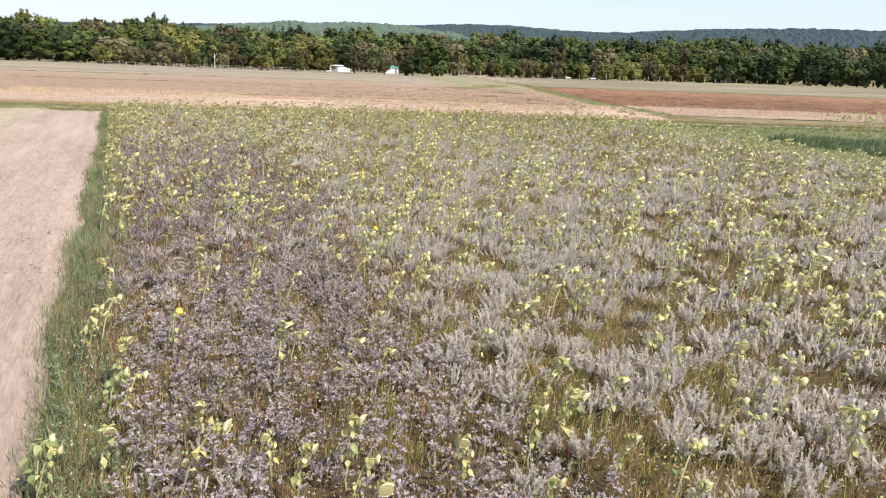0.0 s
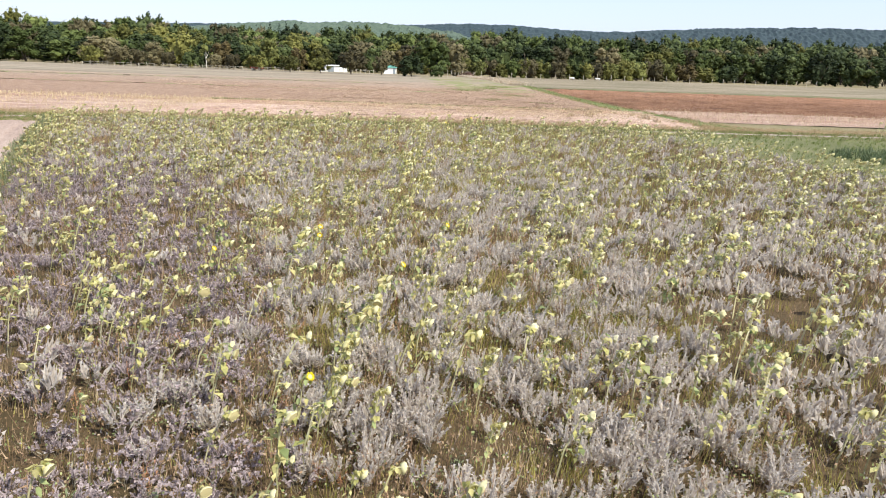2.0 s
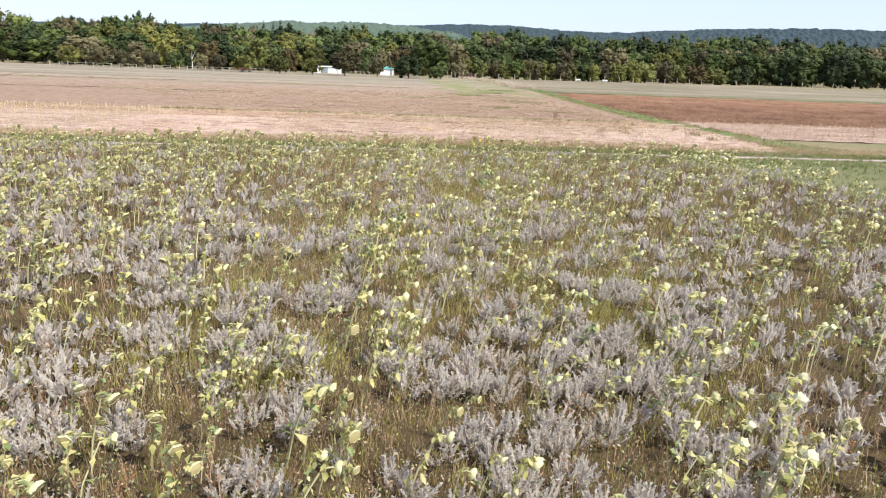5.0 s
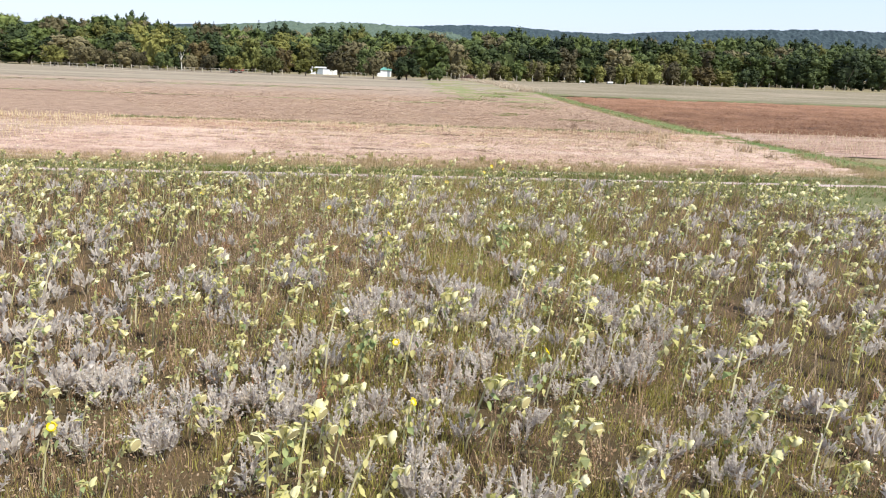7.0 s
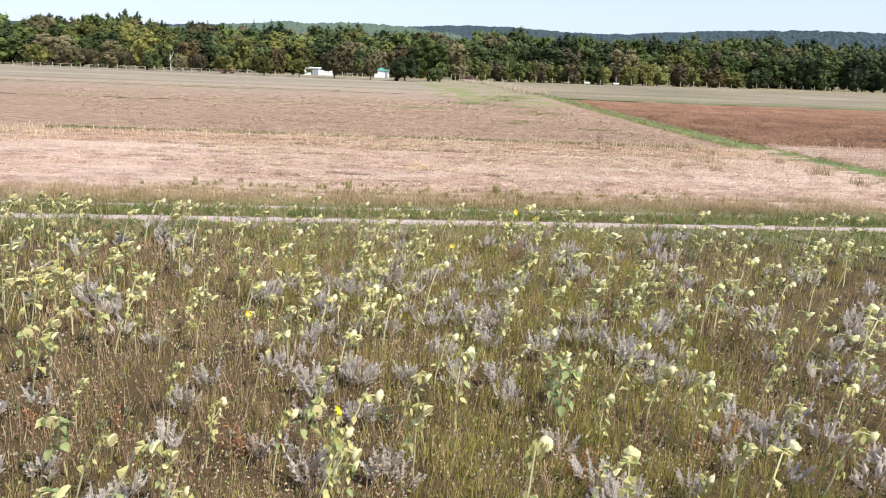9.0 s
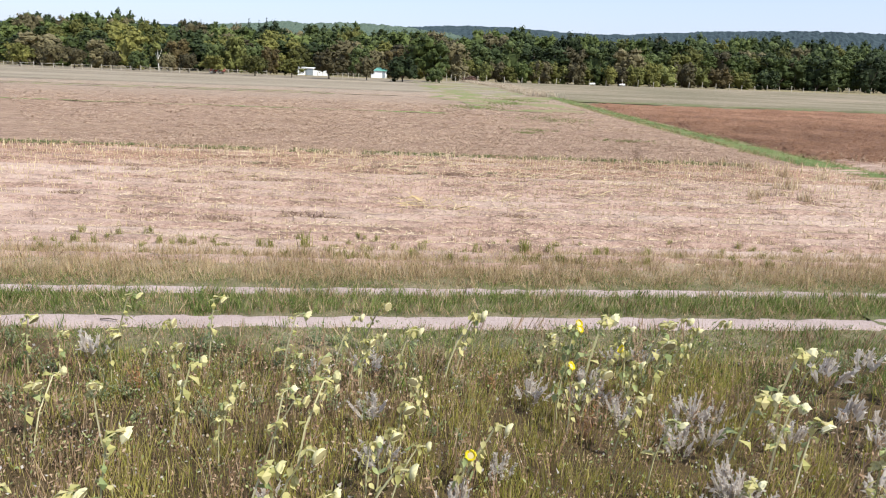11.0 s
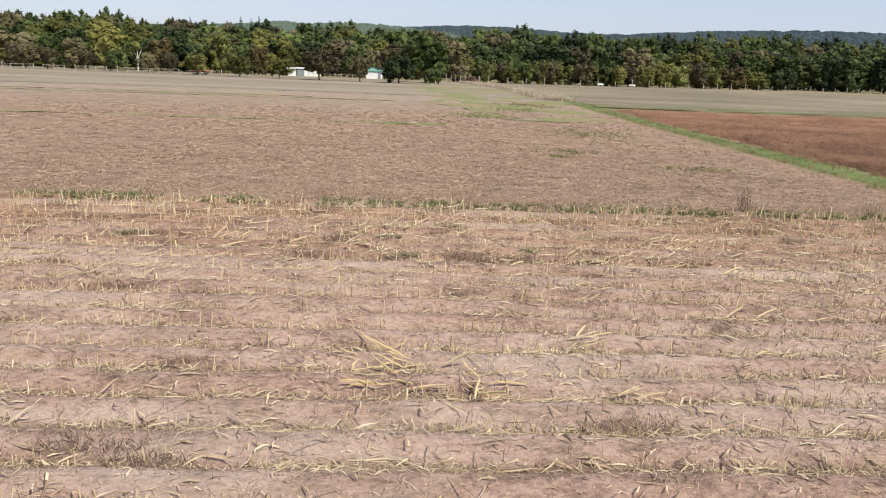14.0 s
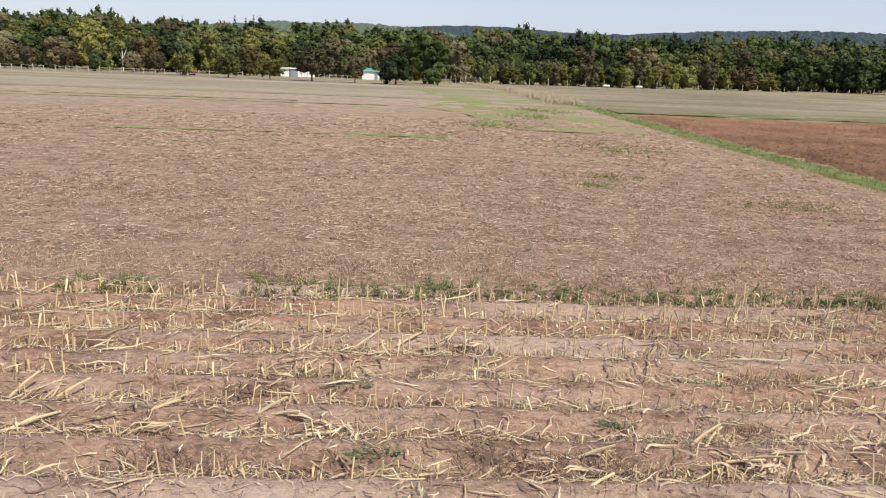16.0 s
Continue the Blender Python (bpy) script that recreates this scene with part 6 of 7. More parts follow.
for cx, cy, rx, ry in ((6.0, 87.2, 1.3, 0.6), (10.2, 82.6, 1.6, 0.6), (5.2, 85.3, 0.8, 0.5), (8.6, 124, 3.0, 4.5), (6.6, 116, 2.2, 3.0), (3.5, 108, 3.0, 3.5), (8.5, 96, 2.5, 2.5)):
    n_t = int(34 * rx * ry) + 60
    grow(soup, short, cx + rng.normal(0, rx * 0.55, n_t), cy + rng.normal(0, ry * 0.55, n_t), 0.6, 1.2, 0.2)
stuff("green_regrowth", soup, [M_BALK_GRASS], "green regrowth patches in the grain stubble", "grass")
bush = new("dead_shrub", mesh_of("dead_shrub", joined(*[turned(seed_stems(500 + i, 9, 0.6, 4), Matrix.Translation((rng.normal(0, 0.10), rng.normal(0, 0.10), 0))) for i in range(4)]), [M_TWIG]))
bush.location = (8.75, 74.4, float(ground_z(8.75, 74.4)) + 0.03)
tagged(bush, "grey dead thistle shrub standing at the stubble corner", "shrub")
stick = new("stick", mesh_of("stick", tube([(0, 0, 0), (0.12, 0.01, 0.012), (0.27, -0.012, 0.004)], [0.012, 0.011, 0.006], 6), [M_BARK]))
stick.matrix_basis = pose(-4.80, 52.66, float(ground_z(0, 52.7)) + 0.088, 0, 0, -4)
tagged(stick, "dark broken stick lying on the pale wheel rut", "stick")


# ---------------------------------------------------------------- trees
def blob(center, radius, r, squash=0.85):
    """A low-cut rough ball: the shaded inside of a clump of leaves."""
    bm = bmesh.new()
    bmesh.ops.create_icosphere(bm, subdivisions=1, radius=1.0)
    v = np.array([q.co[:] for q in bm.verts])
    f = np.array([[q.index for q in t.verts] for t in bm.faces])
    bm.free()
    v = v * radius * (1 + r.normal(0, 0.14, (len(v), 1))) * (1, 1, squash) + center
    return v, f, np.zeros(len(f), int)


def crown(seed, height, width, base, lobes, leaves, leaf=0.55, pointed=0.0):
    """Boughs set round the tree, each broken into small clumps, with ragged leaves standing off them."""
    r = np.random.default_rng(seed)
    out, cs = [], []
    for i in range(lobes):
        u = (i + r.uniform(0, 1)) / lobes
        z = base + (height - base) * (0.10 + 0.76 * u)
        span = width * 0.5 * (math.sqrt(max(0.1, 1 - ((u - 0.42) / 0.74) ** 2)) * (1 - pointed) + pointed * (1 - u))
        a = i * 2.4 + r.normal(0, 0.4)
        rad = max(0.4, width * r.uniform(0.15, 0.25) * (1 - 0.8 * pointed * u))
        d = max(0.0, span - rad * 0.7) * r.uniform(0.45, 1.1)
        side = np.array([math.cos(a), math.sin(a), 0])
        c = side * d + (0, 0, min(z, height - rad * 0.9))
        out.append(blob(c, rad * 0.66, r))
        cs.append((c, rad * 0.9))
        for k in range(6):
            w = unit(r.normal(0, 1, 3) + side * 0.6 + (0, 0, 0.35))
            q = rad * r.uniform(0.32, 0.58)
            e = c + w * rad * r.uniform(0.65, 0.95) * (1, 1, 0.85)
            cs.append((e, q))
            out.append(lump(e, q * 0.62, r))
    out.append(blob(np.array([0, 0, base + (height - base) * 0.45]), width * 0.2, r, 1.3))
    core = joined(*out)
    areas = np.array([q * q for e, q in cs])
    count = np.maximum(6, leaves * areas / areas.sum()).astype(int)
    centre = np.repeat(np.array([e for e, q in cs]), count, 0)
    rad = np.repeat(np.array([q for e, q in cs]), count)[:, None]
    k = len(centre)
    d = r.normal(0, 1, (k, 3)) + (0, 0, 0.25)
    d /= np.linalg.norm(d, axis=1)[:, None]
    p = centre + d * rad * r.uniform(0.55, 1.06, (k, 1)) * (1, 1, 0.82)
    n = d * 0.8 + (0, 0, 0.35) + r.normal(0, 0.45, (k, 3))
    n /= np.linalg.norm(n, axis=1)[:, None]
    a = np.cross(n, r.normal(0, 1, (k, 3)))
    a /= np.linalg.norm(a, axis=1)[:, None]
    b = np.cross(n, a)
    size = leaf * r.uniform(0.5, 1.25, (k, 1))
    v = np.stack([p - a * size * 0.5 - b * size * 0.35, p + a * size * 0.62 + b * size * r.normal(0, 0.2, (k, 1)), p - a * size * 0.25 + b * size * 0.55], 1).reshape(-1, 3)
    return core, (v, np.arange(3 * k).reshape(-1, 3), np.zeros(k, int))


def lump(center, radius, r):
    """An uneven eight-sided lump of foliage."""
    v = np.array([(1, 0, 0), (-1, 0, 0), (0, 1, 0), (0, -1, 0), (0, 0, 1), (0, 0, -1)], float) * r.uniform(0.8, 1.3, (6, 1))
    t = r.uniform(0, 1.5)
    c, s = math.cos(t), math.sin(t)
    v = np.stack([v[:, 0] * c - v[:, 1] * s, v[:, 0] * s + v[:, 1] * c, v[:, 2] * 0.85], 1) * radius + center
    f = np.array([(0, 2, 4), (2, 1, 4), (1, 3, 4), (3, 0, 4), (2, 0, 5), (1, 2, 5), (3, 1, 5), (0, 3, 5)])
    return v, f, np.zeros(8, int)


def fir_crown(seed, height, width, base):
    """Whorls of drooping boughs that shorten towards a bare tip, each a fan of ragged sprays."""
    r = np.random.default_rng(seed)
    v, f = [], []
    layers = 17
    for i in range(layers):
        u = i / layers
        z = base + (height - base) * u
        reach = width * 0.5 * (1 - u) ** 0.85 + 0.15
        for j in range(9):
            a = 2 * math.pi * (j + r.uniform(-0.35, 0.35)) / 9 + i
            d = np.array([math.cos(a), math.sin(a), 0])
            e = np.array([-d[1], d[0], 0])
            ln = reach * r.uniform(0.65, 1.15)
            for q in range(4):
                w = unit(d + e * r.uniform(-0.7, 0.7)) * ln * r.uniform(0.5, 1.0)
                foot = np.array([0, 0, z + r.normal(0, 0.2)]) + d * ln * 0.08 * q
                tip = foot + w + (0, 0, -0.28 * ln + r.normal(0, 0.12))
                side = np.cross(unit(w), (0, 0, 1)) * ln * 0.2
                k = len(v)
                mid = foot * 0.4 + tip * 0.6 + (0, 0, 0.12 * ln)
                v += [foot, mid - side, tip, mid + side]
                f += [(k, k + 1, k + 2), (k, k + 2, k + 3)]
    return np.array(v), np.array(f), np.zeros(len(f), int)


def trunk(seed, height, base, r0, limbs=4, spread_r=1.2):
    r = np.random.default_rng(seed)
    pts = np.array([[0, 0, -0.3], [0.02, 0.0, base * 0.5], [r.normal(0, 0.08), r.normal(0, 0.08), base], [r.normal(0, 0.15), r.normal(0, 0.15), height * 0.75]])
    out = [tube(pts, [r0 * 1.3, r0, r0 * 0.85, r0 * 0.25], 7)]
    for i in range(limbs):
        a = i * 2 * math.pi / limbs + r.normal(0, 0.3)
        p = pts[2] * (1, 1, r.uniform(0.85, 1.1))
        e = p + np.array([math.cos(a) * spread_r, math.sin(a) * spread_r, (height - base) * r.uniform(0.3, 0.55)])
        out.append(tube([p, (p + e) / 2 + (0, 0, -0.15), e], [r0 * 0.5, r0 * 0.35, r0 * 0.12], 5))
    return joined(*out)


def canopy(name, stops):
    # Ramp ends pushed apart: gap shade and sunlit leaves put into the tones.
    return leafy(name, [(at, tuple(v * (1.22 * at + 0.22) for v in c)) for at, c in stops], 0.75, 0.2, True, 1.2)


C_DARK = canopy("dark_green_canopy", [(0.15, (.018, .032, .010)), (0.5, (.044, .066, .020)), (0.85, (.105, .130, .042))])
C_MID = canopy("green_canopy", [(0.15, (.040, .060, .014)), (0.5, (.080, .110, .026)), (0.85, (.150, .178, .050))])
C_OLIVE = canopy("olive_canopy", [(0.15, (.065, .070, .016)), (0.5, (.135, .138, .032)), (0.85, (.225, .215, .058))])
C_YELLOW = canopy("yellow_green_canopy", [(0.15, (.11, .125, .028)), (0.5, (.22, .235, .065)), (0.85, (.35, .355, .12))])
C_BROWN = canopy("brown_canopy", [(0.15, (.060, .054, .025)), (0.5, (.120, .103, .048)), (0.85, (.200, .172, .088))])
C_RUST = canopy("rust_canopy", [(0.15, (.060, .048, .018)), (0.5, (.125, .095, .036)), (0.85, (.20, .155, .064))])
C_FIR = canopy("fir_canopy", [(0.15, (.012, .024, .014)), (0.5, (.024, .042, .024)), (0.85, (.05, .072, .038))])

TREE_KINDS = {}


def tree_kind(key, seed, height, width, base, lobes, leaves, leaf, mat, r0, pointed=0.0, bark=None):
    core, clumps = crown(seed, height, width, base, lobes, leaves, leaf, pointed)
    TREE_KINDS[key] = (mesh_of("trunk", trunk(seed, height, base, r0, 4, width * 0.25), [bark or M_BARK], True),
                       mesh_of("crown", joined(core, clumps), [mat]), height, width)


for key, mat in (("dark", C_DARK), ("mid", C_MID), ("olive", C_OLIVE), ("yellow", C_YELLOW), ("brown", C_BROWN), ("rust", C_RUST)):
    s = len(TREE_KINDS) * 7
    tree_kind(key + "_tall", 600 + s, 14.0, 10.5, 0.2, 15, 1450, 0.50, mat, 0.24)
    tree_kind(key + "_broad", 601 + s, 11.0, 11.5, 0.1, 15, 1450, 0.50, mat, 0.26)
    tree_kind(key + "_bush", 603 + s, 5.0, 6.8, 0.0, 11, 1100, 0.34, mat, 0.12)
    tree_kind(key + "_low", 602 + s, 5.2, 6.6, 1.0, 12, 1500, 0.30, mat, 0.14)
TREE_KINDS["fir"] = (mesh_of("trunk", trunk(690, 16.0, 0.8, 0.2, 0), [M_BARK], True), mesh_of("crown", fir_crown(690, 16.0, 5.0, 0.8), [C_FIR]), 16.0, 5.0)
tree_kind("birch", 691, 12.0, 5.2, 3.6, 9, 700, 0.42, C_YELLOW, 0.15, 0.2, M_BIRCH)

TREE_NAMES = {"dark": "dark green", "mid": "green", "olive": "olive-green", "yellow": "yellow-green", "brown": "brown-tinged autumn", "rust": "rusty orange-brown", "fir": "dark pointed conifer", "birch": "slender pale"}
TREE_GROUPS = {"_tall": ("tall %s broadleaf tree at the forest edge", "trees of the forest"), "_broad": ("broad %s leafy tree in the wood", "trees of the forest"),
               "_bush": ("rounded %s bush with leaves down to the grass", "bushes before the wood"), "_low": ("low rounded %s orchard tree at the field edge", "orchard trees")}


def tree(key, px, py, height, wide=None, label=None):
    """A tree of that kind, so tall and so many metres wide."""
    t, c, h, w0 = TREE_KINDS[key]
    s = height / h
    w = s if wide is None else wide / w0
    m = Matrix.Translation((px, py, float(ground_z(px, py)) - 0.05)) @ Matrix.Rotation(rng.uniform(0, 6.28), 4, "Z") @ Matrix.Diagonal((w, w, s, 1))
    root = new("tree")
    part("trunk", t, root, "white birch trunk" if key == "birch" else "")
    part("crown", c, root)
    root.matrix_basis = m
    base, kind = (key.split("_")[0], "_" + key.split("_")[1]) if "_" in key else (key, "_tall")
    text, group = TREE_GROUPS[kind]
    if key == "fir":
        text = "%s tree rising above the wood"
    if key == "birch":
        text = "%s birch tree with a white trunk"
    return tagged(root, label or text % TREE_NAMES[base], "tree", group)


# orchard and field-edge trees before the huts: kind, x, y, height, width
ORCHARD = [("olive_low", -49.0, 208, 4.3, 5.8), ("olive_low", -38.6, 202, 4.5, 5.8), ("olive_low", -30.5, 200, 4.1, 5.4), ("brown_low", -22.7, 199, 6.2, 8.3), ("brown_low", -15.0, 200, 5.0, 4.8),
           ("dark_low", -7.4, 198, 5.4, 7.6), ("dark_low", -0.6, 203, 3.2, 3.4), ("brown_low", -88.6, 218, 5.6, 6.6), ("brown_low", -83.0, 216, 4.8, 5.8), ("brown_low", -75.2, 218, 4.4, 4.6),
           ("brown_low", -56.4, 214, 4.4, 4.6), ("olive_low", -96.5, 218, 5.5, 6.5), ("dark_low", -69.5, 219, 4.6, 5.4), ("brown_low", -62.0, 217, 4.2, 4.6)]
for key, a, b, h, w in ORCHARD:
    tree(key, a, b, h, w)
tree("mid_broad", -2.6, 212, 10.6, 9.2, "large round green tree standing at the field edge")
# taller trees of the wood's edge
EDGE = [("olive_broad", -76.8, 232, 10.4, 9.6), ("birch", -66.1, 222, 8.9, 4.2), ("rust_broad", -63.5, 229, 8.2, 7.0), ("yellow_broad", -51.0, 234, 10.0, 6.6), ("dark_tall", -66.5, 250, 11.6, 7.4),
        ("mid_tall", -60.6, 250, 10.9, 7.0), ("brown_broad", -83.4, 229, 7.4, 6.0), ("rust_broad", -42.3, 233, 7.2, 5.4), ("rust_broad", -11.3, 240, 8.0, 7.0), ("olive_broad", -36.5, 243, 7.6, 7.0),
        ("olive_broad", -29.0, 246, 6.8, 6.5), ("dark_broad", -21.0, 246, 8.4, 6.5), ("brown_broad", -17.0, 250, 7.6, 6.5), ("olive_broad", -5.5, 246, 8.0, 7.5), ("dark_broad", -70.5, 236, 7.4, 6.5),
        ("dark_broad", -56.5, 236, 7.8, 6.5), ("dark_broad", -47.0, 238, 7.4, 6.5), ("mid_broad", -90.5, 234, 7.6, 7.0)]
for key, a, b, h, w in EDGE:
    tree(key, a, b, h, w)
# tops that stand out against the sky
SKYLINE = [("mid_tall", -153, 330, 18.6, 9), ("dark_tall", -147, 331, 18.9, 8), ("brown_tall", -137, 322, 17.6, 8), ("dark_tall", -135, 331, 19.6, 6.5), ("mid_tall", -122, 322, 17.8, 9), ("mid_tall", -111.2, 330, 19.0, 5), ("dark_tall", -117, 360, 19.9, 5.5), ("brown_tall", -91.5, 320, 17.9, 8), ("fir", -92.3, 340, 18.6, 5), ("dark_tall", -80.6, 320, 18.0, 8.5), ("brown_tall", -76.6, 330, 17.8, 6),
           ("fir", -78.8, 360, 20.6, 7), ("fir", -74.6, 360, 20.1, 6), ("fir", -71.5, 360, 21.2, 5.5), ("fir", 72.4, 380, 20.6, 5), ("fir", 118, 345, 19.0, 6)]
for key, a, b, h, w in SKYLINE:
    tree(key, a, b, h, w)
tree("dark_broad", -153.3, 414, 24.8, 17.0, "large dark round oak rising over the wood")
# hedge of small trees beyond the large one
for i, a in enumerate(np.arange(5.5, 56, 3.2)):
    tree(("brown_bush", "olive_bush", "yellow_bush", "brown_bush", "olive_bush", "mid_bush", "olive_bush")[i % 7], a + rng.normal(0, 0.7), 236 + rng.normal(0, 2) + a * 0.35, rng.uniform(4.4, 6.2), rng.uniform(5.0, 7.4))
for i, a in enumerate((57, 62, 67, 73, 79, 86, 94, 104)):
    tree(("yellow_bush", "olive_bush", "yellow_bush", "brown_bush", "yellow_bush", "rust_bush", "olive_bush", "dark_bush")[i], a, 262 + (a - 56) * 0.42, rng.uniform(5.6, 7.6), rng.uniform(7.5, 10.5))


# the forest behind, in rows that rise backwards
def forest(x0, x1, y0, slope, step, height, kinds, jitter=2.5, wide=(0.95, 1.2)):
    a = x0
    while a < x1:
        b = y0 + slope * (a - x0) + rng.normal(0, jitter)
        key = kinds[int(rng.integers(0, len(kinds)))]
        h = float(np.interp(a, *height)) * rng.uniform(0.86, 1.09)
        tree(key, a, b, h, rng.uniform(*wide) * step * 1.8)
        a += step * rng.uniform(0.75, 1.25)


LEFT = ["dark_broad", "mid_tall", "olive_broad", "brown_broad", "mid_broad", "olive_broad", "brown_broad", "dark_tall", "mid_tall", "dark_broad", "mid_broad"]
RIGHT = ["dark_tall", "mid_tall", "mid_broad", "dark_broad", "dark_broad", "olive_broad", "mid_broad", "mid_broad", "dark_broad", "brown_broad"]
forest(-150, -100, 240, 0.0, 6.0, ([-150, -130, -112, -100], [13.0, 12.0, 8.0, 8.0]), LEFT)
forest(-112, -46, 246, 0.0, 5.0, ([-120, -80, -46], [8.2, 8.4, 8.6]), LEFT)
forest(-170, -40, 268, 0.0, 6.0, ([-170, -90, -60, -40], [12.3, 11.8, 11.8, 10.8]), LEFT)
forest(-180, -46, 294, 0.0, 6.5, ([-180, -120, -90, -46], [16.2, 15.0, 14.2, 13.4]), LEFT)
forest(-220, -18, 320, 0.0, 7.0, ([-220, -150, -110, -80, -18], [18.6, 18.0, 16.9, 16.5, 17.2]), LEFT)
forest(-48, 6, 262, 0.0, 5.5, ([-48, -20, 6], [10.0, 10.4, 11.0]), LEFT)
forest(-50, 60, 280, 0.16, 6.0, ([-50, -36, -10, 20, 60], [12.0, 12.4, 12.6, 13.0, 13.4]), RIGHT)
forest(-30, 150, 300, 0.10, 6.5, ([-30, 0, 50, 150], [15.2, 15.6, 15.6, 15.6]), RIGHT)
forest(-22, 230, 326, 0.10, 7.5, ([-22, 10, 60, 230], [17.9, 18.0, 18.1, 18.8]), RIGHT)
forest(62, 135, 292, 0.35, 5.5, ([62, 135], [11.5, 12.2]), RIGHT)
forest(116, 210, 308, -0.32, 5.5, ([116, 210], [12.0, 12.5]), ["dark_tall", "dark_broad", "mid_tall"])
forest(120, 300, 390, 0.0, 8.5, ([120, 300], [21.6, 23.0]), RIGHT)

# ---------------------------------------------------------------- huts, fences, small things at the wood
M_WHITE = plain("white_paint", (.80, .80, .78), 0.5, 0, 0.06)
M_GREENROOF = plain("green_sheet_roof", (.10, .27, .21), 0.45, 0, 0.15)
M_GREYWALL = plain("grey_panel", (.24, .27, .29), 0.5)
M_GREYROOF = plain("grey_sheet_roof", (.38, .38, .37), 0.5)
M_POST = plain("weathered_post", (.42, .38, .31), 0.85, 0, 0.25)
M_RED = plain("rust_red_paint", (.28, .055, .035), 0.6)
M_RUBBER = plain("tyre_rubber", (.03, .03, .03), 0.8)


def box(x0, x1, y0, y1, z0, z1, bevel=0.02):
    bm = bmesh.new()
    bmesh.ops.create_cube(bm, size=1.0)
    for q in bm.verts:
        q.co = ((x0 + x1) / 2 + q.co.x * (x1 - x0), (y0 + y1) / 2 + q.co.y * (y1 - y0), (z0 + z1) / 2 + q.co.z * (z1 - z0))
    if bevel:
        bmesh.ops.bevel(bm, geom=bm.edges[:], offset=bevel, segments=2, affect="EDGES")
    return bm


def solid(name, bm, mat, parent, label=""):
    me = bpy.data.meshes.new(name)
    bm.to_mesh(me)
    bm.free()
    me.materials.append(mat)
    return part(name, me, parent, label)


def hut(px, py, wide, deep, tall, roof_mat, label, roof_rise, arched=False):
    root = new("hut")
    root.location = (px, py, float(ground_z(px, py)))
    solid("wall", box(0, wide, 0, deep, -0.1, tall), M_WHITE, root, "white painted wall")
    bm = bmesh.new()
    n = 9 if arched else 3
    ring = []
    for i in range(n):
        u = i / (n - 1)
        zz = tall + 0.02 + roof_rise * (math.sin(math.pi * u) if arched else (1 - abs(2 * u - 1)))
        yy = -0.25 + (deep + 0.5) * u
        ring.append([bm.verts.new((x, yy, zz + dz)) for x, dz in ((-0.2, 0), (wide + 0.2, 0), (wide + 0.2, 0.07), (-0.2, 0.07))])
    for a, b in zip(ring, ring[1:]):
        for i in range(4):
            bm.faces.new((a[i], a[(i + 1) % 4], b[(i + 1) % 4], b[i]))
    bm.faces.new(ring[0]), bm.faces.new(ring[-1])
    bmesh.ops.recalc_face_normals(bm, faces=bm.faces)
    solid("roof", bm, roof_mat, root)
    return tagged(root, label, "hut")


h1 = hut(-36.4, 238, 1.9, 3.0, 1.6, M_GREYROOF, "small white hut with a curved grey roof in the orchard", 0.4, True)
solid("door", box(0.6, 1.3, -0.05, -0.01, 0.0, 1.5, 0.01), M_WHITE, h1, "white door")
h2 = hut(-34.2, 238.6, 5.3, 2.6, 1.75, M_WHITE, "long low white shed with a grey panel end", 0.2)
solid("panel", box(0.02, 1.7, -0.06, -0.01, 0.0, 1.68, 0.01), M_GREYWALL, h2, "dark grey panel")
solid("door", box(3.2, 4.0, -0.06, -0.01, 0.0, 1.62, 0.01), M_WHITE, h2, "white door")
h3 = hut(-17.4, 237.5, 3.9, 3.6, 1.75, M_GREENROOF, "white hut with a green sheet roof in the orchard", 0.75)
# Grey panel on the wall stands for the shade inside a doorway.
solid("door", box(2.9, 3.6, -0.06, -0.01, 0.0, 1.65, 0.01), M_GREYWALL, h3, "grey panel standing for the shade of an open doorway")
solid("window", box(0.9, 1.7, -0.05, -0.01, 0.8, 1.4, 0.01), M_WHITE, h3, "closed white shutter")


def fence(name, spots, tall, rails, label):
    root = new(name)
    spots = [Vector((a, b, float(ground_z(a, b)))) for a, b in spots]
    for i, p in enumerate(spots):
        h = tall * rng.uniform(0.82, 1.15)
        lean = rng.normal(0, 0.04)
        part("post", mesh_of("post", tube([(p.x, p.y, p.z - 0.2), (p.x + lean * 0.5, p.y, p.z + h * 0.5), (p.x + lean, p.y, p.z + h)], [0.075, 0.07, 0.065], 6), [M_POST]), root)
    for zz in rails:
        for a, b in zip(spots, spots[1:]):
            if rng.random() < 0.85:
                part("rail", mesh_of("rail", tube([a + Vector((0, 0, tall * zz)), (a + b) / 2 + Vector((0, 0, tall * zz - 0.03)), b + Vector((0, 0, tall * zz))], [0.028] * 3, 5), [M_POST]), root)
    return tagged(root, label, "fence")


fence("fence", [(a, 207 + rng.normal(0, 0.3)) for a in np.arange(-96, -36, 2.1)], 1.15, (0.85, 0.45), "weathered pale post-and-rail fence before the wood")
fence("fence", [(a, 222 + rng.normal(0, 0.5)) for a in np.arange(-28.6, -18.5, 1.2)], 1.2, (0.8,), "low pale paddock fence between the huts")
fence("fence", [(a, 231 + rng.normal(0, 0.8)) for a in np.arange(2, 10, 1.1)], 1.6, (), "cluster of pale stakes at the field corner")
fence("fence", [(a, 232 + (a - 12) * 0.30) for a in np.arange(12, 60, 4.6)], 1.7, (), "row of pale stakes along the orchard")
fence("fence", [(a, 240 + (a - 62) * 0.40) for a in np.arange(62, 130, 4.2)], 1.8, (), "long row of pale wooden pasture stakes")

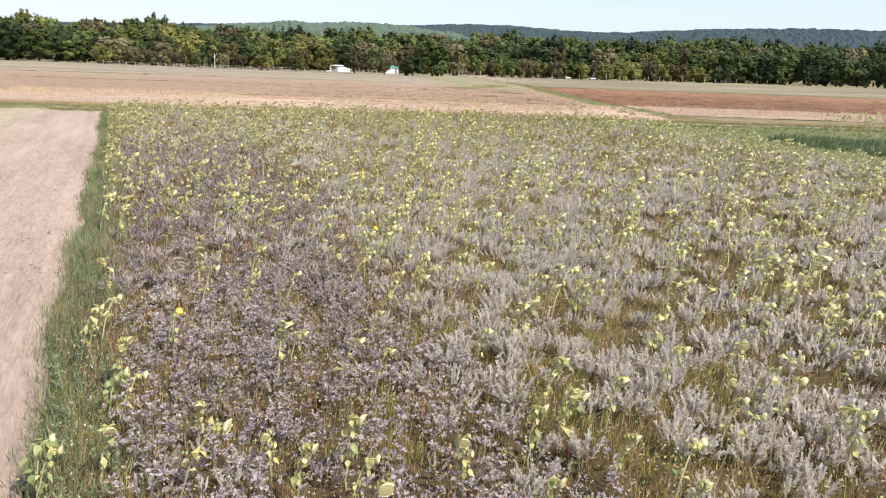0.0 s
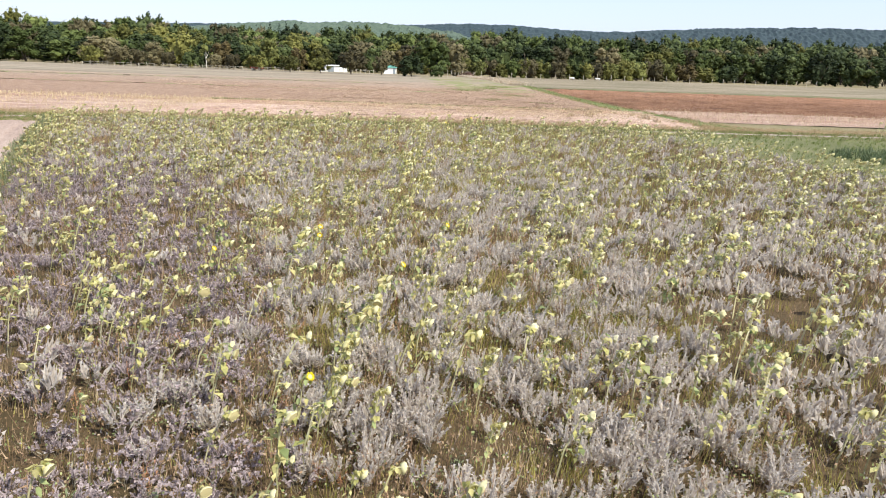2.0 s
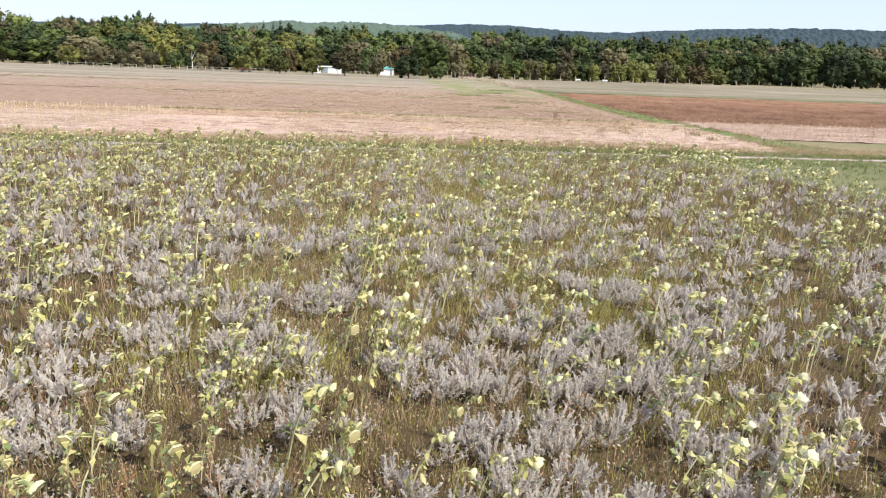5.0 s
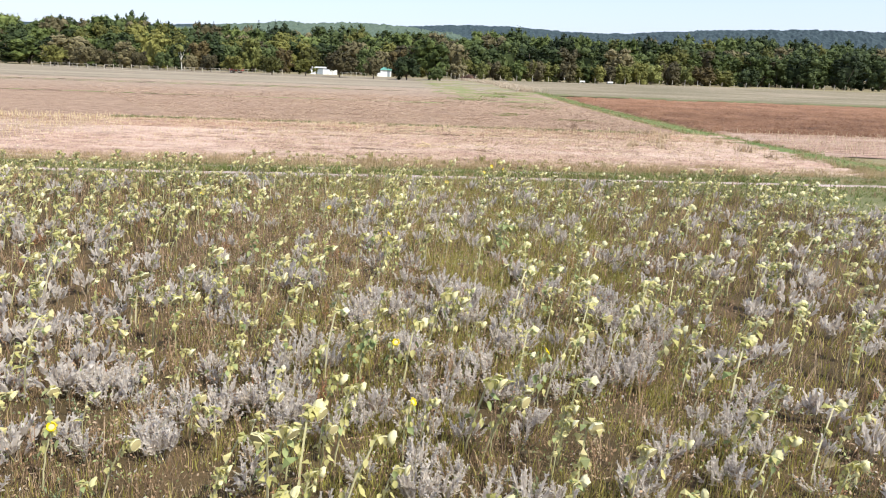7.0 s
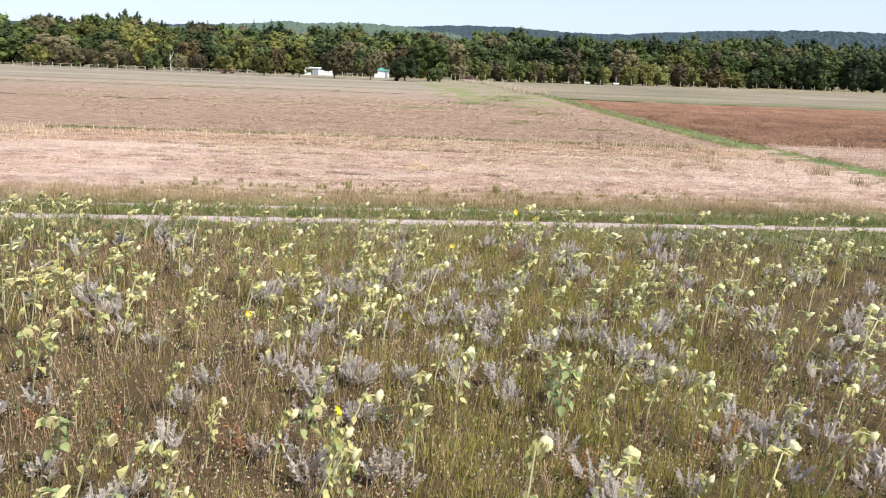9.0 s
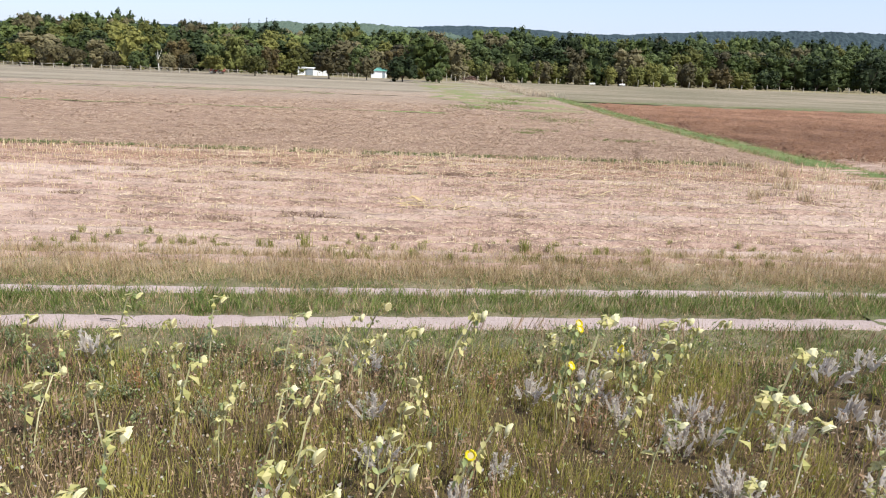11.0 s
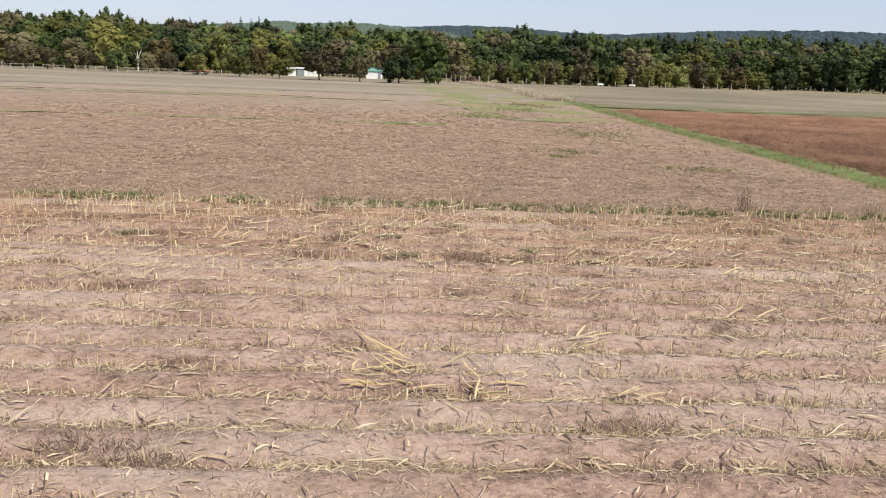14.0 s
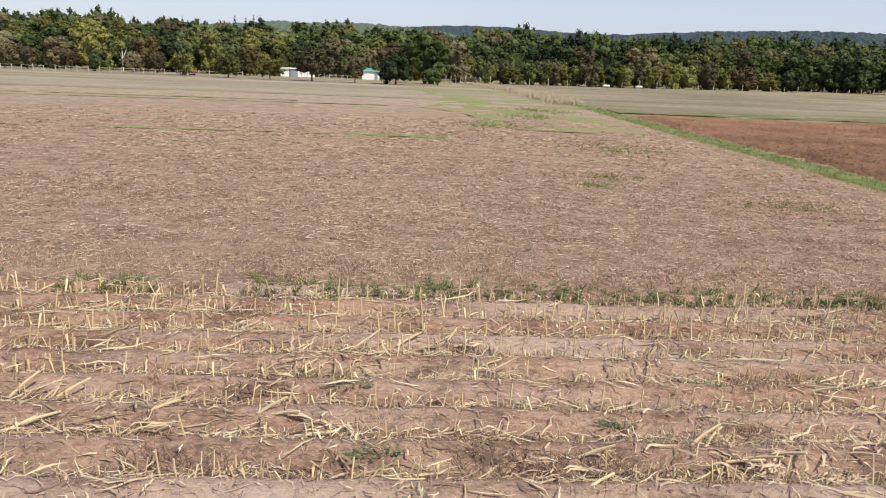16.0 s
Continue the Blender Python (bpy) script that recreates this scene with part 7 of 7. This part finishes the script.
shrub = new("rust_shrub", mesh_of("rust_shrub", joined(*crown(705, 1.5, 5.0, 0.0, 6, 420, 0.28)), [leafy("rust_shrub_leaf", [(0.1, (.05, .03, .02)), (0.5, (.11, .065, .045)), (0.9, (.18, .11, .08))])]))
shrub.location = (7.6, 224, float(ground_z(7, 224)))
tagged(shrub, "low reddish-brown bramble shrub at the field corner", "shrub")

trailer = new("farm_trailer")
trailer.location = (-50.0, 214, float(ground_z(-50, 214)))
solid("bed", box(-1.6, 1.6, -0.9, 0.9, 0.55, 0.75), M_RED, trailer)
solid("side_panel", box(-1.6, 1.6, -0.95, -0.88, 0.76, 1.25), M_RED, trailer)
solid("side_panel", box(-1.6, 1.6, 0.88, 0.95, 0.76, 1.25), M_RED, trailer)
for wx0 in (-0.9, 0.9):
    for wy0 in (-1.0, 1.0):
        bm = bmesh.new()
        bmesh.ops.create_cone(bm, cap_ends=True, segments=16, radius1=0.36, radius2=0.36, depth=0.2)
        bmesh.ops.transform(bm, verts=bm.verts, matrix=Matrix.Translation((wx0, wy0, 0.36)) @ Matrix.Rotation(math.pi / 2, 4, "X"))
        wheel = solid("wheel", bm, M_RUBBER, trailer)
        bm = bmesh.new()
        bmesh.ops.create_cone(bm, cap_ends=True, segments=12, radius1=0.19, radius2=0.16, depth=0.24)
        bmesh.ops.transform(bm, verts=bm.verts, matrix=Matrix.Translation((wx0, wy0, 0.36)) @ Matrix.Rotation(math.pi / 2, 4, "X"))
        solid("rim", bm, M_GREYROOF, wheel, "grey steel rim")
tagged(trailer, "rust-red farm trailer parked under the trees", "trailer")

for a, b in ((41.0, 244), (49.5, 246)):
    t = new("water_trough")
    t.location = (a, b, float(ground_z(a, b)))
    solid("tub", box(-0.8, 0.8, -0.4, 0.4, 0.3, 0.75, 0.1), M_WHITE, t)
    for lx in (-0.6, 0.6):
        solid("leg", box(lx - 0.08, lx + 0.08, -0.35, 0.35, -0.05, 0.32, 0.01), M_GREYWALL, t)
    tagged(t, "white tub trough standing by the orchard stakes", "trough")

# ---------------------------------------------------------------- single stubs nearest the flight
stub_meshes = [mesh_of("corn_stub", t, [M_STUB]) for t in stub_templates]
for a, b, c, turn_a, s, j in STUBS:
    ob = part("corn_stub", stub_meshes[j], corn_field)
    ob.matrix_basis = Matrix.Translation((a, b, c)) @ Matrix.Rotation(turn_a, 4, "Z") @ Matrix.Scale(s, 4)
